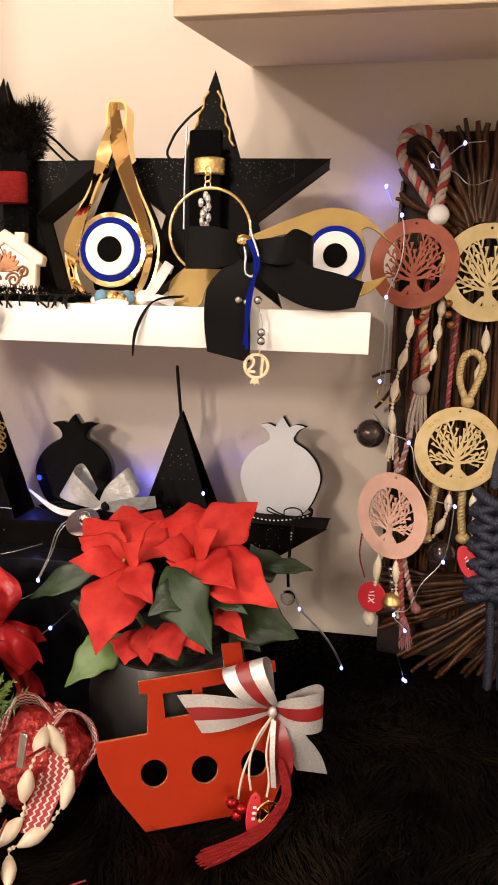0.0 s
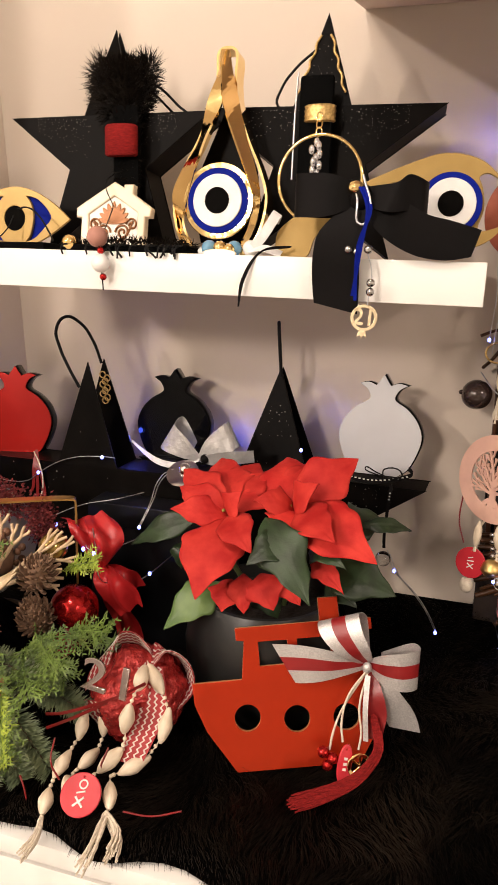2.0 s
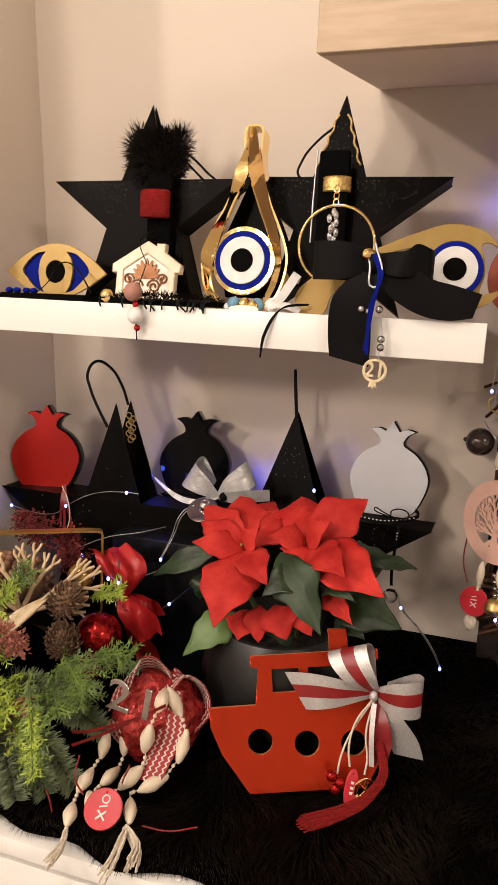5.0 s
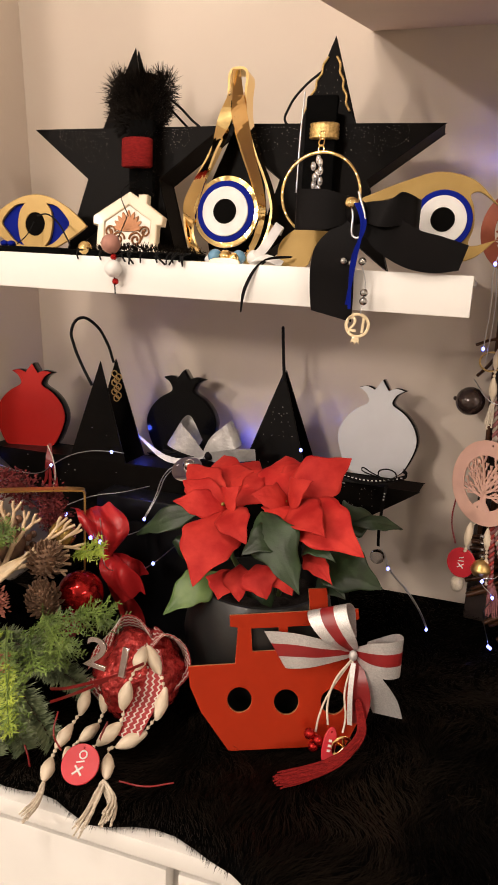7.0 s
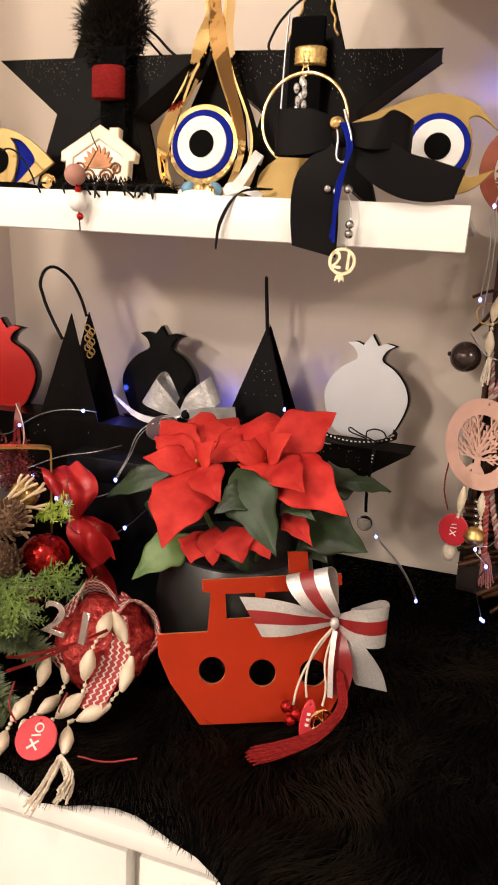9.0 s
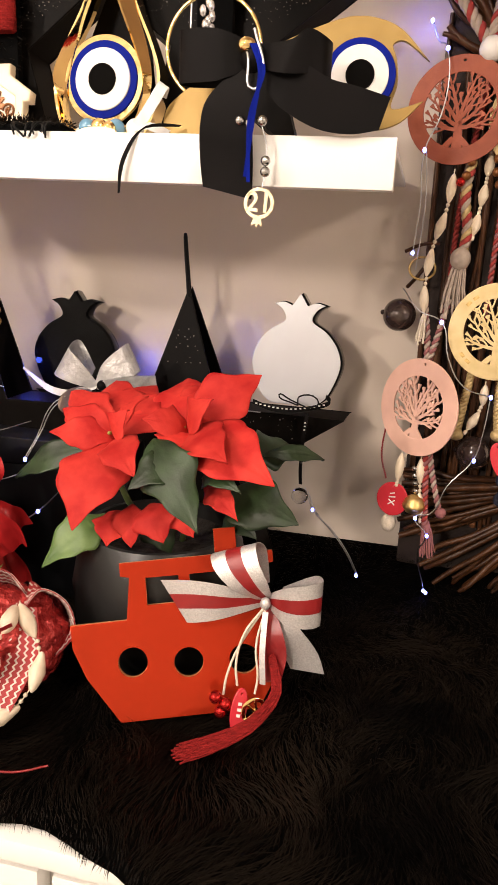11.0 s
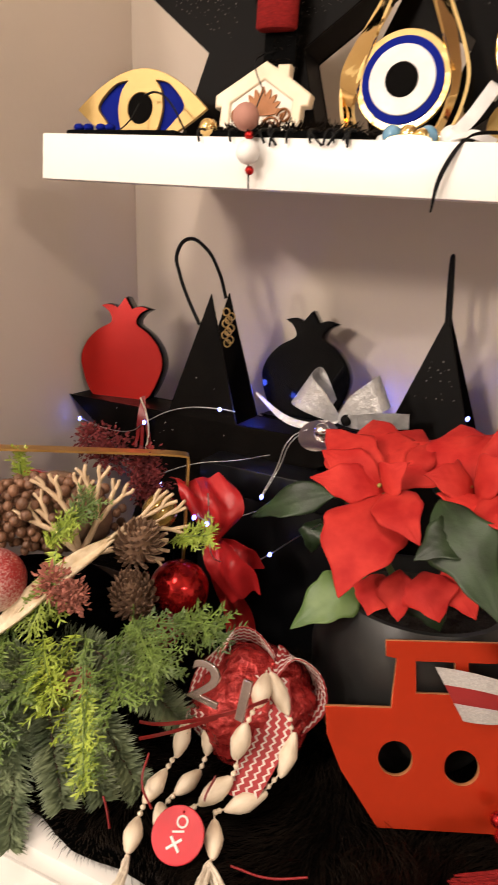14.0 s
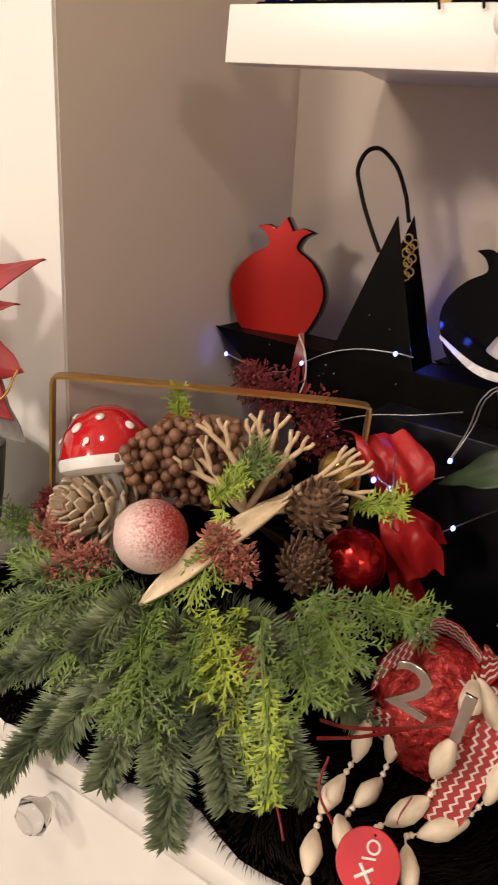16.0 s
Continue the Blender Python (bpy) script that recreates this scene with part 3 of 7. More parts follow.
# ---- little ceramic house ----
def house():
    h = thing("ceramic_house", "small ivory ceramic house charm with gold palmette", "ornament", pose(-0.343, 0.917, SHELF_Z + 0.009, -8, 0, 0) @ Matrix.Diagonal((0.87, 0.87, 0.87, 1)))
    wall = [(-0.041, 0.0), (-0.043, 0.050), (0.0, 0.076), (0.041, 0.052), (0.041, 0.0)]
    part("wall", plate([wall], 0.010, 0.0015), CERAMIC, h)
    frame_loop = [(-0.0455, 0.0), (-0.0455, 0.044), (-0.053, 0.044), (-0.0535, 0.0535), (0.0, 0.0865), (0.016, 0.0775), (0.016, 0.083), (0.026, 0.083), (0.026, 0.0715), (0.0535, 0.0535), (0.0525, 0.0445), (0.0445, 0.0445), (0.0445, 0.0)]
    hole = [(-0.0375, 0.0035), (-0.0385, 0.0475), (0.0, 0.0725), (0.0375, 0.0495), (0.0375, 0.0035)]
    part("frame", plate([frame_loop, hole], 0.014, 0.002), CREAM, h, "raised cream border").location = (0, -0.001, 0)
    # palmette: fanned fronds over two scrolls
    for k in range(-4, 5):
        a = radians(k * 19)
        L = 0.029 - 0.0014 * abs(k)
        fr = [(0, 0, 0), (0.0029, L * 0.65, 0), (0.0, L, 0), (-0.0029, L * 0.65, 0)]
        lp = [(v.x, v.y) for v in catmull(fr, 4, True)]
        o = part("frond", plate([lp], 0.0014, 0.0004), BROWNGOLD, h, "burnt gold frond")
        o.matrix_basis = pose(0.0, -0.0060, 0.034) @ pose(0, 0, 0, 0, math.degrees(a), 0)
    for k in (-1, 1):
        def sp(cx, cz, r, turns, flip, n=22):
            return [(cx + flip * r * (1 - 0.8 * i / n) * math.cos(turns * 2 * math.pi * i / n), -0.0062, cz + r * (1 - 0.8 * i / n) * math.sin(turns * 2 * math.pi * i / n)) for i in range(n + 1)]
        part("scroll", tube(sp(0.0140 * k, 0.0225, 0.0105, 1.6, -k), 0.0015, 2), BROWNGOLD, h, "burnt gold scroll")
        part("scroll", tube(sp(0.0275 * k, 0.0330, 0.0085, 1.4, -k), 0.0014, 2), BROWNGOLD, h, "burnt gold scroll")
        part("scroll", tube([(0.002 * k, -0.0062, 0.013), (0.011 * k, -0.0062, 0.011), (0.021 * k, -0.0062, 0.020), (0.029 * k, -0.0062, 0.038)], 0.0012, 2), BROWNGOLD, h, "burnt gold scroll")
    return h


house()


# ---- plants and bows ----
PETAL = mat("red_bract", (0.47, 0.033, 0.024), 0.65, spec=0.16, col2=(0.33, 0.012, 0.011), scale=45, bump=0.35, bscale=160, dist=0.001, vary=0.25)
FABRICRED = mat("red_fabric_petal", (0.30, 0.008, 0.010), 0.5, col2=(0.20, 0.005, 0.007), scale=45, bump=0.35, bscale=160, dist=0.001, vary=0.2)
LEAF = mat("poinsettia_leaf", (0.017, 0.038, 0.010), 0.48, col2=(0.008, 0.016, 0.005), scale=40, bump=0.4, bscale=150, dist=0.001, vary=0.3)
PALELEAF = mat("pale_leaf", (0.12, 0.19, 0.055), 0.45, col2=(0.07, 0.13, 0.035), scale=40, bump=0.3, bscale=150, dist=0.001)
POTM = mat("black_pot", (0.014, 0.014, 0.013), 0.38, col2=(0.009, 0.009, 0.009), scale=18, bump=0.2, bscale=120)
SOIL = mat("soil", (0.02, 0.014, 0.01), 0.9, scale=80, bump=1, bscale=200, dist=0.003)
STEM = mat("green_stem", (0.09, 0.13, 0.04), 0.5)
YELLOW = mat("yellow_bud", (0.30, 0.26, 0.05), 0.6)


def leaf(base, tip, width, lift=0.012, face=(0, -0.75, 0.65), fold=0.08, wave=0.22, thick=0.0007, shoulder=0.45, n=26, seed=0, shape=0, m=6):
    """A pointed leaf from base to tip, arched by lift towards face, folded along its midrib and wavy at its edges."""
    B, T, N = Vector(base), Vector(tip), Vector(face).normalized()
    ax = (T - B)
    L = ax.length
    S = ax.cross(N).normalized()
    N = S.cross(ax).normalized()
    rng = random.Random(seed)
    ph = rng.uniform(0, 6)
    bm = bmesh.new()
    rows = []
    for i in range(n + 1):
        t = i / n
        c = B + ax * t + N * lift * 4 * t * (1 - t) * (1.15 - 0.3 * t)
        w = (t / shoulder) ** 0.75 if t < shoulder else max(0.0, 1 - ((t - shoulder) / (1 - shoulder)) ** 1.25)
        w *= 1 + 0.10 * math.sin(t * 19 + ph)
        if shape == 1:
            w = math.sin(math.pi * min(1, t * 0.97 + 0.03)) ** 0.7
        w = max(w, 0.015) * width / 2
        row = []
        for j in range(-m, m + 1):
            u = j / m
            off = -fold * abs(u) * w + wave * w * (u * u) * math.sin(t * 8 + ph + (2.0 if u > 0 else 0))
            if m > 3:  # sunken side veins
                off -= 0.00045 * max(0, math.cos((t * L - abs(u) * w * 0.8) * 2 * math.pi / 0.0085)) ** 3 + 0.0006 * max(0, 1 - abs(u) * 7)
            row.append(bm.verts.new(c + S * u * w + N * off))
        rows.append(row)
    for a, b in zip(rows, rows[1:]):
        for k in range(2 * m):
            bm.faces.new((a[k], a[k + 1], b[k + 1], b[k]))
    bmesh.ops.recalc_face_normals(bm, faces=bm.faces[:])
    bmesh.ops.solidify(bm, geom=bm.faces[:], thickness=thick)
    for f in bm.faces:
        f.smooth = True
    return bm


def poinsettia():
    p = thing("poinsettia", "potted red poinsettia with green leaves in a black pot", "plant", pose(-0.125, 0.848, TOP + 0.008))
    inv = p.matrix_world.inverted()
    pot = lathe([(0.055, 0), (0.074, 0.012), (0.086, 0.045), (0.089, 0.085), (0.082, 0.125), (0.076, 0.140), (0.071, 0.140), (0.072, 0.120)], 40)
    part("pot", pot, POTM, p, "round black glazed pot")
    part("soil", lathe([(0.0005, 0.126), (0.073, 0.124), (0.073, 0.120)], 24), SOIL, p)
    c1, c2 = (-0.16, 0.815, 1.056), (-0.092, 0.83, 1.065)
    red = [(c2, (-0.141, 0.885, 1.089), 0.052, 0.010),
           (c1, (-0.124, 0.885, 1.088), 0.050, 0.010),
           (c2, (-0.1, 0.775, 1.052), 0.040, 0.010),
           (c1, (-0.169, 0.742, 0.991), 0.066, 0.014),
           (c1, (-0.22, 0.8, 1.061), 0.034, 0.008),
           (c1, (-0.231, 0.865, 1.087), 0.046, 0.012),
           (c1, (-0.199, 0.905, 1.094), 0.062, 0.012),
           (c1, (-0.117, 0.757, 1.041), 0.04, 0.012),
           (c1, (-0.152, 0.9, 1.094), 0.056, 0.012),
           (c1, (-0.222, 0.83, 1.077), 0.036, 0.01),
           (c1, (-0.142, 0.8, 1.089), 0.03, 0.008),
           (c2, (-0.033, 0.862, 1.12), 0.058, 0.014),
           (c2, (-0.12, 0.905, 1.103), 0.064, 0.012),
           (c2, (0.003, 0.765, 1.045), 0.064, 0.018),
           (c2, (-0.035, 0.752, 1.065), 0.046, 0.012),
           (c2, (-0.128, 0.8, 1.082), 0.036, 0.01),
           (c2, (-0.082, 0.9, 1.102), 0.056, 0.012),
           (c2, (-0.063, 0.8, 1.106), 0.036, 0.01),
           (c2, (-0.044, 0.84, 1.085), 0.044, 0.012)]
    for k, (b, t, w, lf) in enumerate(red):
        part("bract", leaf(inv @ Vector(b), inv @ Vector(t), w * 1.08, lf, wave=0.13, seed=k), PETAL, p)
    low = [((-0.119, 0.8, 1.003), (-0.097, 0.775, 0.976), 0.058),
           ((-0.15, 0.8, 0.992), (-0.152, 0.775, 0.965), 0.05),
           ((-0.066, 0.8, 1.028), (-0.026, 0.76, 1.013), 0.034),
           ((-0.104, 0.81, 1.008), (-0.072, 0.785, 0.981), 0.046),
           ((-0.137, 0.8, 1.0), (-0.128, 0.775, 0.967), 0.044)]
    for k, (b, t, w) in enumerate(low):
        part("bract", leaf(inv @ Vector(b), inv @ Vector(t), w * 0.8, 0.008, wave=0.15, seed=30 + k), PETAL, p, "small low red bract")
    green = [((-0.16, 0.805, 0.984), (-0.212, 0.764, 0.94), 0.044, PALELEAF),
           ((-0.209, 0.86, 1.032), (-0.295, 0.858, 0.989), 0.036, LEAF),
           ((-0.113, 0.79, 1.068), (-0.053, 0.735, 1.007), 0.052, LEAF),
           ((-0.087, 0.785, 1.045), (-0.118, 0.745, 1.034), 0.04, LEAF),
           ((-0.055, 0.82, 1.013), (0.021, 0.795, 1.002), 0.058, LEAF),
           ((-0.035, 0.9, 1.031), (0.025, 0.925, 1.026), 0.022, LEAF),
           ((-0.067, 0.8, 1.037), (-0.026, 0.765, 1.036), 0.03, LEAF),
           ((-0.052, 0.83, 0.99), (-0.017, 0.8, 0.981), 0.04, LEAF),
           ((-0.122, 0.815, 0.987), (-0.098, 0.8, 0.955), 0.04, LEAF),
           ((-0.229, 0.87, 0.999), (-0.231, 0.86, 0.967), 0.03, LEAF),
           ((-0.12, 0.9, 1.03), (-0.12, 0.97, 1.02), 0.06, LEAF),
           ((-0.17, 0.89, 1.03), (-0.25, 0.92, 1.02), 0.05, LEAF),
           ((-0.06, 0.9, 1.03), (-0.01, 0.96, 1.02), 0.05, LEAF)]
    for k, (b, t, w, m) in enumerate(green):
        part("leaf", leaf(inv @ Vector(b), inv @ Vector(t), w, 0.012, seed=60 + k, shoulder=0.4), m, p)
    for k, c in enumerate((c1, c2)):
        part("stem", tube([tuple(inv @ Vector((-0.125 + 0.02 * k, 0.848, 0.94))), tuple(inv @ Vector((c[0], c[1] + 0.012, c[2] - 0.05))), tuple(inv @ Vector(c))], 0.003), STEM, p)
        for j in range(5):
            o = part("bud", ball(0.0019, 8, 6), YELLOW, p, "yellow flower bud")
            o.location = inv @ Vector((c[0] + 0.005 * math.cos(j * 1.3), c[1] - 0.004 + 0.003 * math.sin(j * 1.3), c[2] + 0.004 + 0.001 * j))


poinsettia()


def striped(parent, pts, across, widths, thick=0.0006, back=0.0):
    for nm, off, fr, ma, lab in (("silver_edge", -0.335, 0.33, SILVER, "silver glitter stripe"), ("red_stripe", 0.0, 0.34, REDRIB, "red satin stripe"), ("silver_edge", 0.335, 0.33, SILVER, "silver glitter stripe")):
        part(nm, ribbon(pts, 1, across, thick, 6, off, widths, fr), ma, parent, lab)


def tassel(name, pts, r, parent, material, n=26, seed=1, label=""):
    rng = random.Random(seed)
    bm = bmesh.new()
    C = catmull(pts, 5)
    for k in range(n):
        a, q = rng.uniform(0, 6.28), math.sqrt(rng.random())
        line = []
        for i, c in enumerate(C):
            t = i / (len(C) - 1)
            spread = r * q * (0.45 + 0.75 * t)
            line.append(c + Vector((math.cos(a), math.sin(a) * 0.6, math.sin(a) * 0.8)) * spread + Vector((rng.gauss(0, 0.0003), 0, rng.gauss(0, 0.0003))))
        m2 = tube([tuple(v) for v in line], 0.0009, 2, spline=False)
        bm.from_mesh(m2)
        bpy.data.meshes.remove(m2)
    return part(name, bm, material, parent, label)


def boat_bow():
    b = thing("ribbon_bow", "silver and red striped bow with charms tied to the boat", "bow", pose(0, 0, 0))
    k = (0.001, 0.772, 0.938)
    up = (0.15, 0.1, 1)
    striped(b, [k, (-0.030, 0.760, 0.936), (-0.058, 0.757, 0.934), (-0.080, 0.758, 0.930)], [(0.1, 0, 1), (0.15, 0, 1), (-0.3, 0.1, 1), (-0.75, 0.1, 1)], [0.010, 0.030, 0.038, 0.044])
    striped(b, [k, (0.018, 0.758, 0.942), (0.036, 0.756, 0.944), (0.049, 0.766, 0.945), (0.040, 0.782, 0.944), (0.012, 0.784, 0.940)], [(0, 0, 1)] * 6, [0.010, 0.032, 0.040, 0.041, 0.036, 0.012])
    striped(b, [k, (-0.010, 0.756, 0.955), (-0.024, 0.757, 0.972), (-0.030, 0.768, 0.983), (-0.020, 0.782, 0.975), (-0.004, 0.782, 0.948)], [(1, 0, 0.4)] * 6, [0.010, 0.030, 0.040, 0.042, 0.034, 0.010])
    part("tail", ribbon([k, (0.018, 0.764, 0.916), (0.033, 0.766, 0.896), (0.041, 0.768, 0.877)], 1, [(1, 0, 0.3), (1, 0, 0.2), (1, 0, 0.1), (1, 0, 0.0)], 0.0006, 6, 0, [0.010, 0.030, 0.032, 0.030]), SILVER, b, "silver glitter ribbon tail")
    part("tail", ribbon([k, (0.010, 0.758, 0.914), (0.014, 0.755, 0.893), (0.012, 0.750, 0.872)], 1, [(1, 0, 0.2)] * 4, 0.0006, 6, 0, [0.008, 0.018, 0.020, 0.018]), REDRIB, b, "red satin ribbon tail")
    o = part("knot", ball(0.0046, 14, 10, 1.3), SILVER, b, "silver ribbon knot")
    o.location = (0.001, 0.764, 0.938)
    for pts in ([(0, 0.760, 0.935), (-0.013, 0.748, 0.915), (-0.017, 0.740, 0.890), (-0.014, 0.735, 0.873)], [(0.002, 0.760, 0.934), (-0.002, 0.748, 0.905), (0.002, 0.742, 0.880), (0.001, 0.738, 0.866)],
                [(0, 0.760, 0.934), (-0.018, 0.746, 0.900), (-0.024, 0.738, 0.880), (-0.026, 0.735, 0.862)]):
        part("string", tube(pts, 0.0011, 2), CREAMCORD, b, "white cord")
    part("string", ribbon([(0.003, 0.757, 0.934), (0.004, 0.746, 0.905), (0.007, 0.740, 0.875)], 0.005, (1, 0, 0), 0.0005), SILVER, b, "silver ribbon string")
    el = part("tag", plate([circle(0, 0, 0.0185, 28, 0.0062), circle(0, 0.0145, 0.0017, 10)], 0.003, 0.0008), TAGRED, b, "pink-red oval tag")
    el.matrix_basis = pose(-0.010, 0.727, 0.855, -15, 10, 20)
    for k2, zz in enumerate((-0.004, 0.001, 0.006)):
        q = part("print_bar", box(-0.0016, 0.0016, -0.0022, -0.0016, zz - 0.0012, zz + 0.0012), WHITEEN, b, "white printed mark")
        q.matrix_basis = el.matrix_basis
    r = part("charm", plate([circle(0, 0, 0.0115, 28), circle(0, 0, 0.0090, 28)], 0.0016, 0.0004), GOLD, b, "gold pomegranate ring charm")
    r.matrix_basis = pose(0.004, 0.728, 0.856, -15, 0, 25)
    for pts in ([(-0.007, 0, -0.006), (0.0, 0, 0.0), (0.0, 0, 0.010)], [(0.007, 0, -0.005), (0.0, 0, 0.0), (-0.006, 0, 0.006)]):
        q = part("charm_bar", tube(pts, 0.0012, 2), GOLD, b)
        q.matrix_basis = r.matrix_basis
    for x, z in ((-0.031, 0.863), (-0.026, 0.850), (-0.022, 0.858)):
        o = part("bell", ball(0.0058, 14, 10), REDBALLM, b, "small shiny red bell")
        o.location = (x, 0.728, z)
    tassel("tassel", [(0.012, 0.752, 0.895), (0.020, 0.735, 0.872), (0.006, 0.712, 0.856), (-0.018, 0.698, 0.844), (-0.047, 0.684, 0.836)], 0.0068, b, REDYARN, 44, 3, "red thread tassel")


CREAMCORD = mat("cream_cord", (0.70, 0.62, 0.50), 0.7, col2=(0.55, 0.47, 0.36), scale=300, bump=0.5, bscale=500)
TAGRED = mat("red_glossy_tag", (0.58, 0.03, 0.045), 0.25, scale=30, bump=0.03, coat=0.4)
REDBALLM = mat("red_mirror_ball", (0.55, 0.02, 0.018), 0.14, 0.8, col2=(0.22, 0.006, 0.008), scale=110, bump=0.7, bscale=200)
boat_bow()


CHROME = mat("polished_silver", (0.74, 0.68, 0.66), 0.08, 1.0, bump=0)


def silver_bow():
    b = thing("ribbon_bow", "silver satin bow lying on the black star lantern", "bow", pose(0.013, 0, 0.002))
    k = (-0.262, 0.962, 1.072)
    part("loop", ribbon([k, (-0.285, 0.955, 1.088), (-0.307, 0.965, 1.098), (-0.300, 0.985, 1.105), (-0.275, 0.982, 1.085)], 1, [(0.5, 0, 1), (0.5, -0.1, 1), (0.6, 0, 1), (0.5, 0, 1), (0.5, 0, 1)], 0.0007, 6, 0, [0.008, 0.030, 0.038, 0.034, 0.010]), SILVERSATIN, b)
    part("loop", ribbon([k, (-0.245, 0.955, 1.088), (-0.226, 0.960, 1.102), (-0.222, 0.978, 1.106), (-0.250, 0.978, 1.080)], 1, [(-0.5, 0, 1), (-0.5, -0.1, 1), (-0.5, 0, 1), (-0.5, 0, 1), (-0.5, 0, 1)], 0.0007, 6, 0, [0.008, 0.026, 0.034, 0.032, 0.010]), SILVERSATIN, b)
    part("tail", ribbon([k, (-0.290, 0.958, 1.062), (-0.325, 0.965, 1.064), (-0.366, 0.980, 1.083)], 1, [(0, 0.6, 1)] * 4, 0.0007, 6, 0, [0.006, 0.008, 0.008, 0.003]), SILVERSATIN, b)
    part("tail", ribbon([k, (-0.240, 0.952, 1.076), (-0.215, 0.955, 1.080), (-0.190, 0.965, 1.082)], 1, [(0, -0.4, 1)] * 4, 0.0007, 6, 0, [0.008, 0.018, 0.020, 0.018]), SILVERSATIN, b)
    part("rim", lathe([(0.0005, 0), (0.017, 0.001), (0.018, 0.003), (0.008, 0.005)], 28), CHROME, b, "silver jingle disc").matrix_basis = pose(-0.272, 0.932, 1.058, 38, 0, 0) @ Matrix.Diagonal((1.15, 1.15, 1.15, 1))
    part("bell", ball(0.0085, 18, 12), CHROME, b, "silver bell").matrix_basis = pose(-0.268, 0.928, 1.066)
    part("knot", ball(0.006, 12, 8), BLACKSATIN, b, "black cord knot").location = (-0.252, 0.955, 1.075)


SILVERSATIN = mat("silver_satin", (0.60, 0.59, 0.58), 0.36, 0.45, col2=(0.44, 0.43, 0.42), scale=60, bump=0.8, bscale=160, dist=0.002)
silver_bow()

# plain black box, added to fill the dark gap between the star lanterns
BOXM = mat("black_backdrop", (0.006, 0.006, 0.007), 0.3, scale=12, bump=0.1, bscale=60, spec=0.3)
bx = thing("gift_box", "plain glossy black backdrop box added behind the flowers", "box", pose(-0.295, 0.935, TOP + 0.006))
part("body", box(-0.085, 0.105, -0.022, 0.022, 0, 0.165, 0.0015), BOXM, bx)
part("lid", box(-0.087, 0.107, -0.024, 0.024, 0.166, 0.196, 0.0015), BOXM, bx)


# ---- Christmas arrangement in a handled basket ----
FIR = mat("fir_needle", (0.26, 0.31, 0.17), 0.45, col2=(0.075, 0.105, 0.055), scale=30, bump=0, vary=0.4)
CEDAR = mat("cedar_green", (0.155, 0.235, 0.042), 0.45, col2=(0.060, 0.10, 0.022), scale=30, bump=0, vary=0.35)
LIME = mat("lime_conifer_green", (0.32, 0.40, 0.045), 0.5, col2=(0.20, 0.28, 0.035), scale=30, bump=0, vary=0.3)
TWIG = mat("brown_twig", (0.10, 0.06, 0.03), 0.7, col2=(0.05, 0.03, 0.018), scale=60, bump=0.5)
DUSTPINK = mat("dusty_pink_dried_flower", (0.50, 0.19, 0.14), 0.85, col2=(0.32, 0.10, 0.07), scale=90, bump=0, vary=0.4)
BURGUNDY = mat("burgundy_dried_flower", (0.20, 0.025, 0.025), 0.85, col2=(0.11, 0.012, 0.014), scale=90, bump=0, vary=0.4)
BERRY = mat("brown_berry", (0.27, 0.13, 0.065), 0.45, col2=(0.13, 0.06, 0.035), scale=120, bump=0.3, vary=0.55)
CONE = mat("pale_pinecone_scale", (0.66, 0.54, 0.40), 0.65, col2=(0.40, 0.29, 0.18), scale=60, bump=0.4, vary=0.3)
CONEDK = mat("dry_brown_bract", (0.24, 0.14, 0.08), 0.8, col2=(0.12, 0.065, 0.04), scale=80, bump=0.4, vary=0.3)
CORAL = mat("tan_flocked_coral", (0.66, 0.49, 0.31), 0.75, col2=(0.54, 0.38, 0.23), scale=90, bump=0.5, bscale=300)
PODM = mat("cream_dried_pod", (0.74, 0.62, 0.44), 0.7, col2=(0.50, 0.36, 0.20), scale=60, bump=0.9, bscale=120, dist=0.002)
PINKGLIT = mat("frosted_pink_glitter", (0.62, 0.30, 0.29), 0.5, 0.3, col2=(0.42, 0.10, 0.11), scale=35, bump=0.9, bscale=700, dist=0.0008)
AMBER = mat("amber_glass_ball", (0.40, 0.26, 0.08), 0.10, 0.7, scale=20, bump=0.05)
MUSHRED = mat("red_glazed_cap", (0.50, 0.010, 0.014), 0.10, col2=(0.44, 0.008, 0.012), scale=10, bump=0.02, coat=0.6)
BRASS = mat("brass_band", (0.62, 0.38, 0.12), 0.33, 0.9, col2=(0.54, 0.31, 0.09), scale=20, stretch=(1, 6, 6), bump=0.08, bscale=150)
REDSATIN = mat("sheer_red_satin", (0.52, 0.022, 0.024), 0.34, spec=0.4, col2=(0.34, 0.012, 0.014), scale=25, bump=0.25, bscale=400)
WICKER = mat("dark_basket", (0.05, 0.032, 0.02), 0.7, scale=40, bump=0.8, bscale=120, dist=0.002)


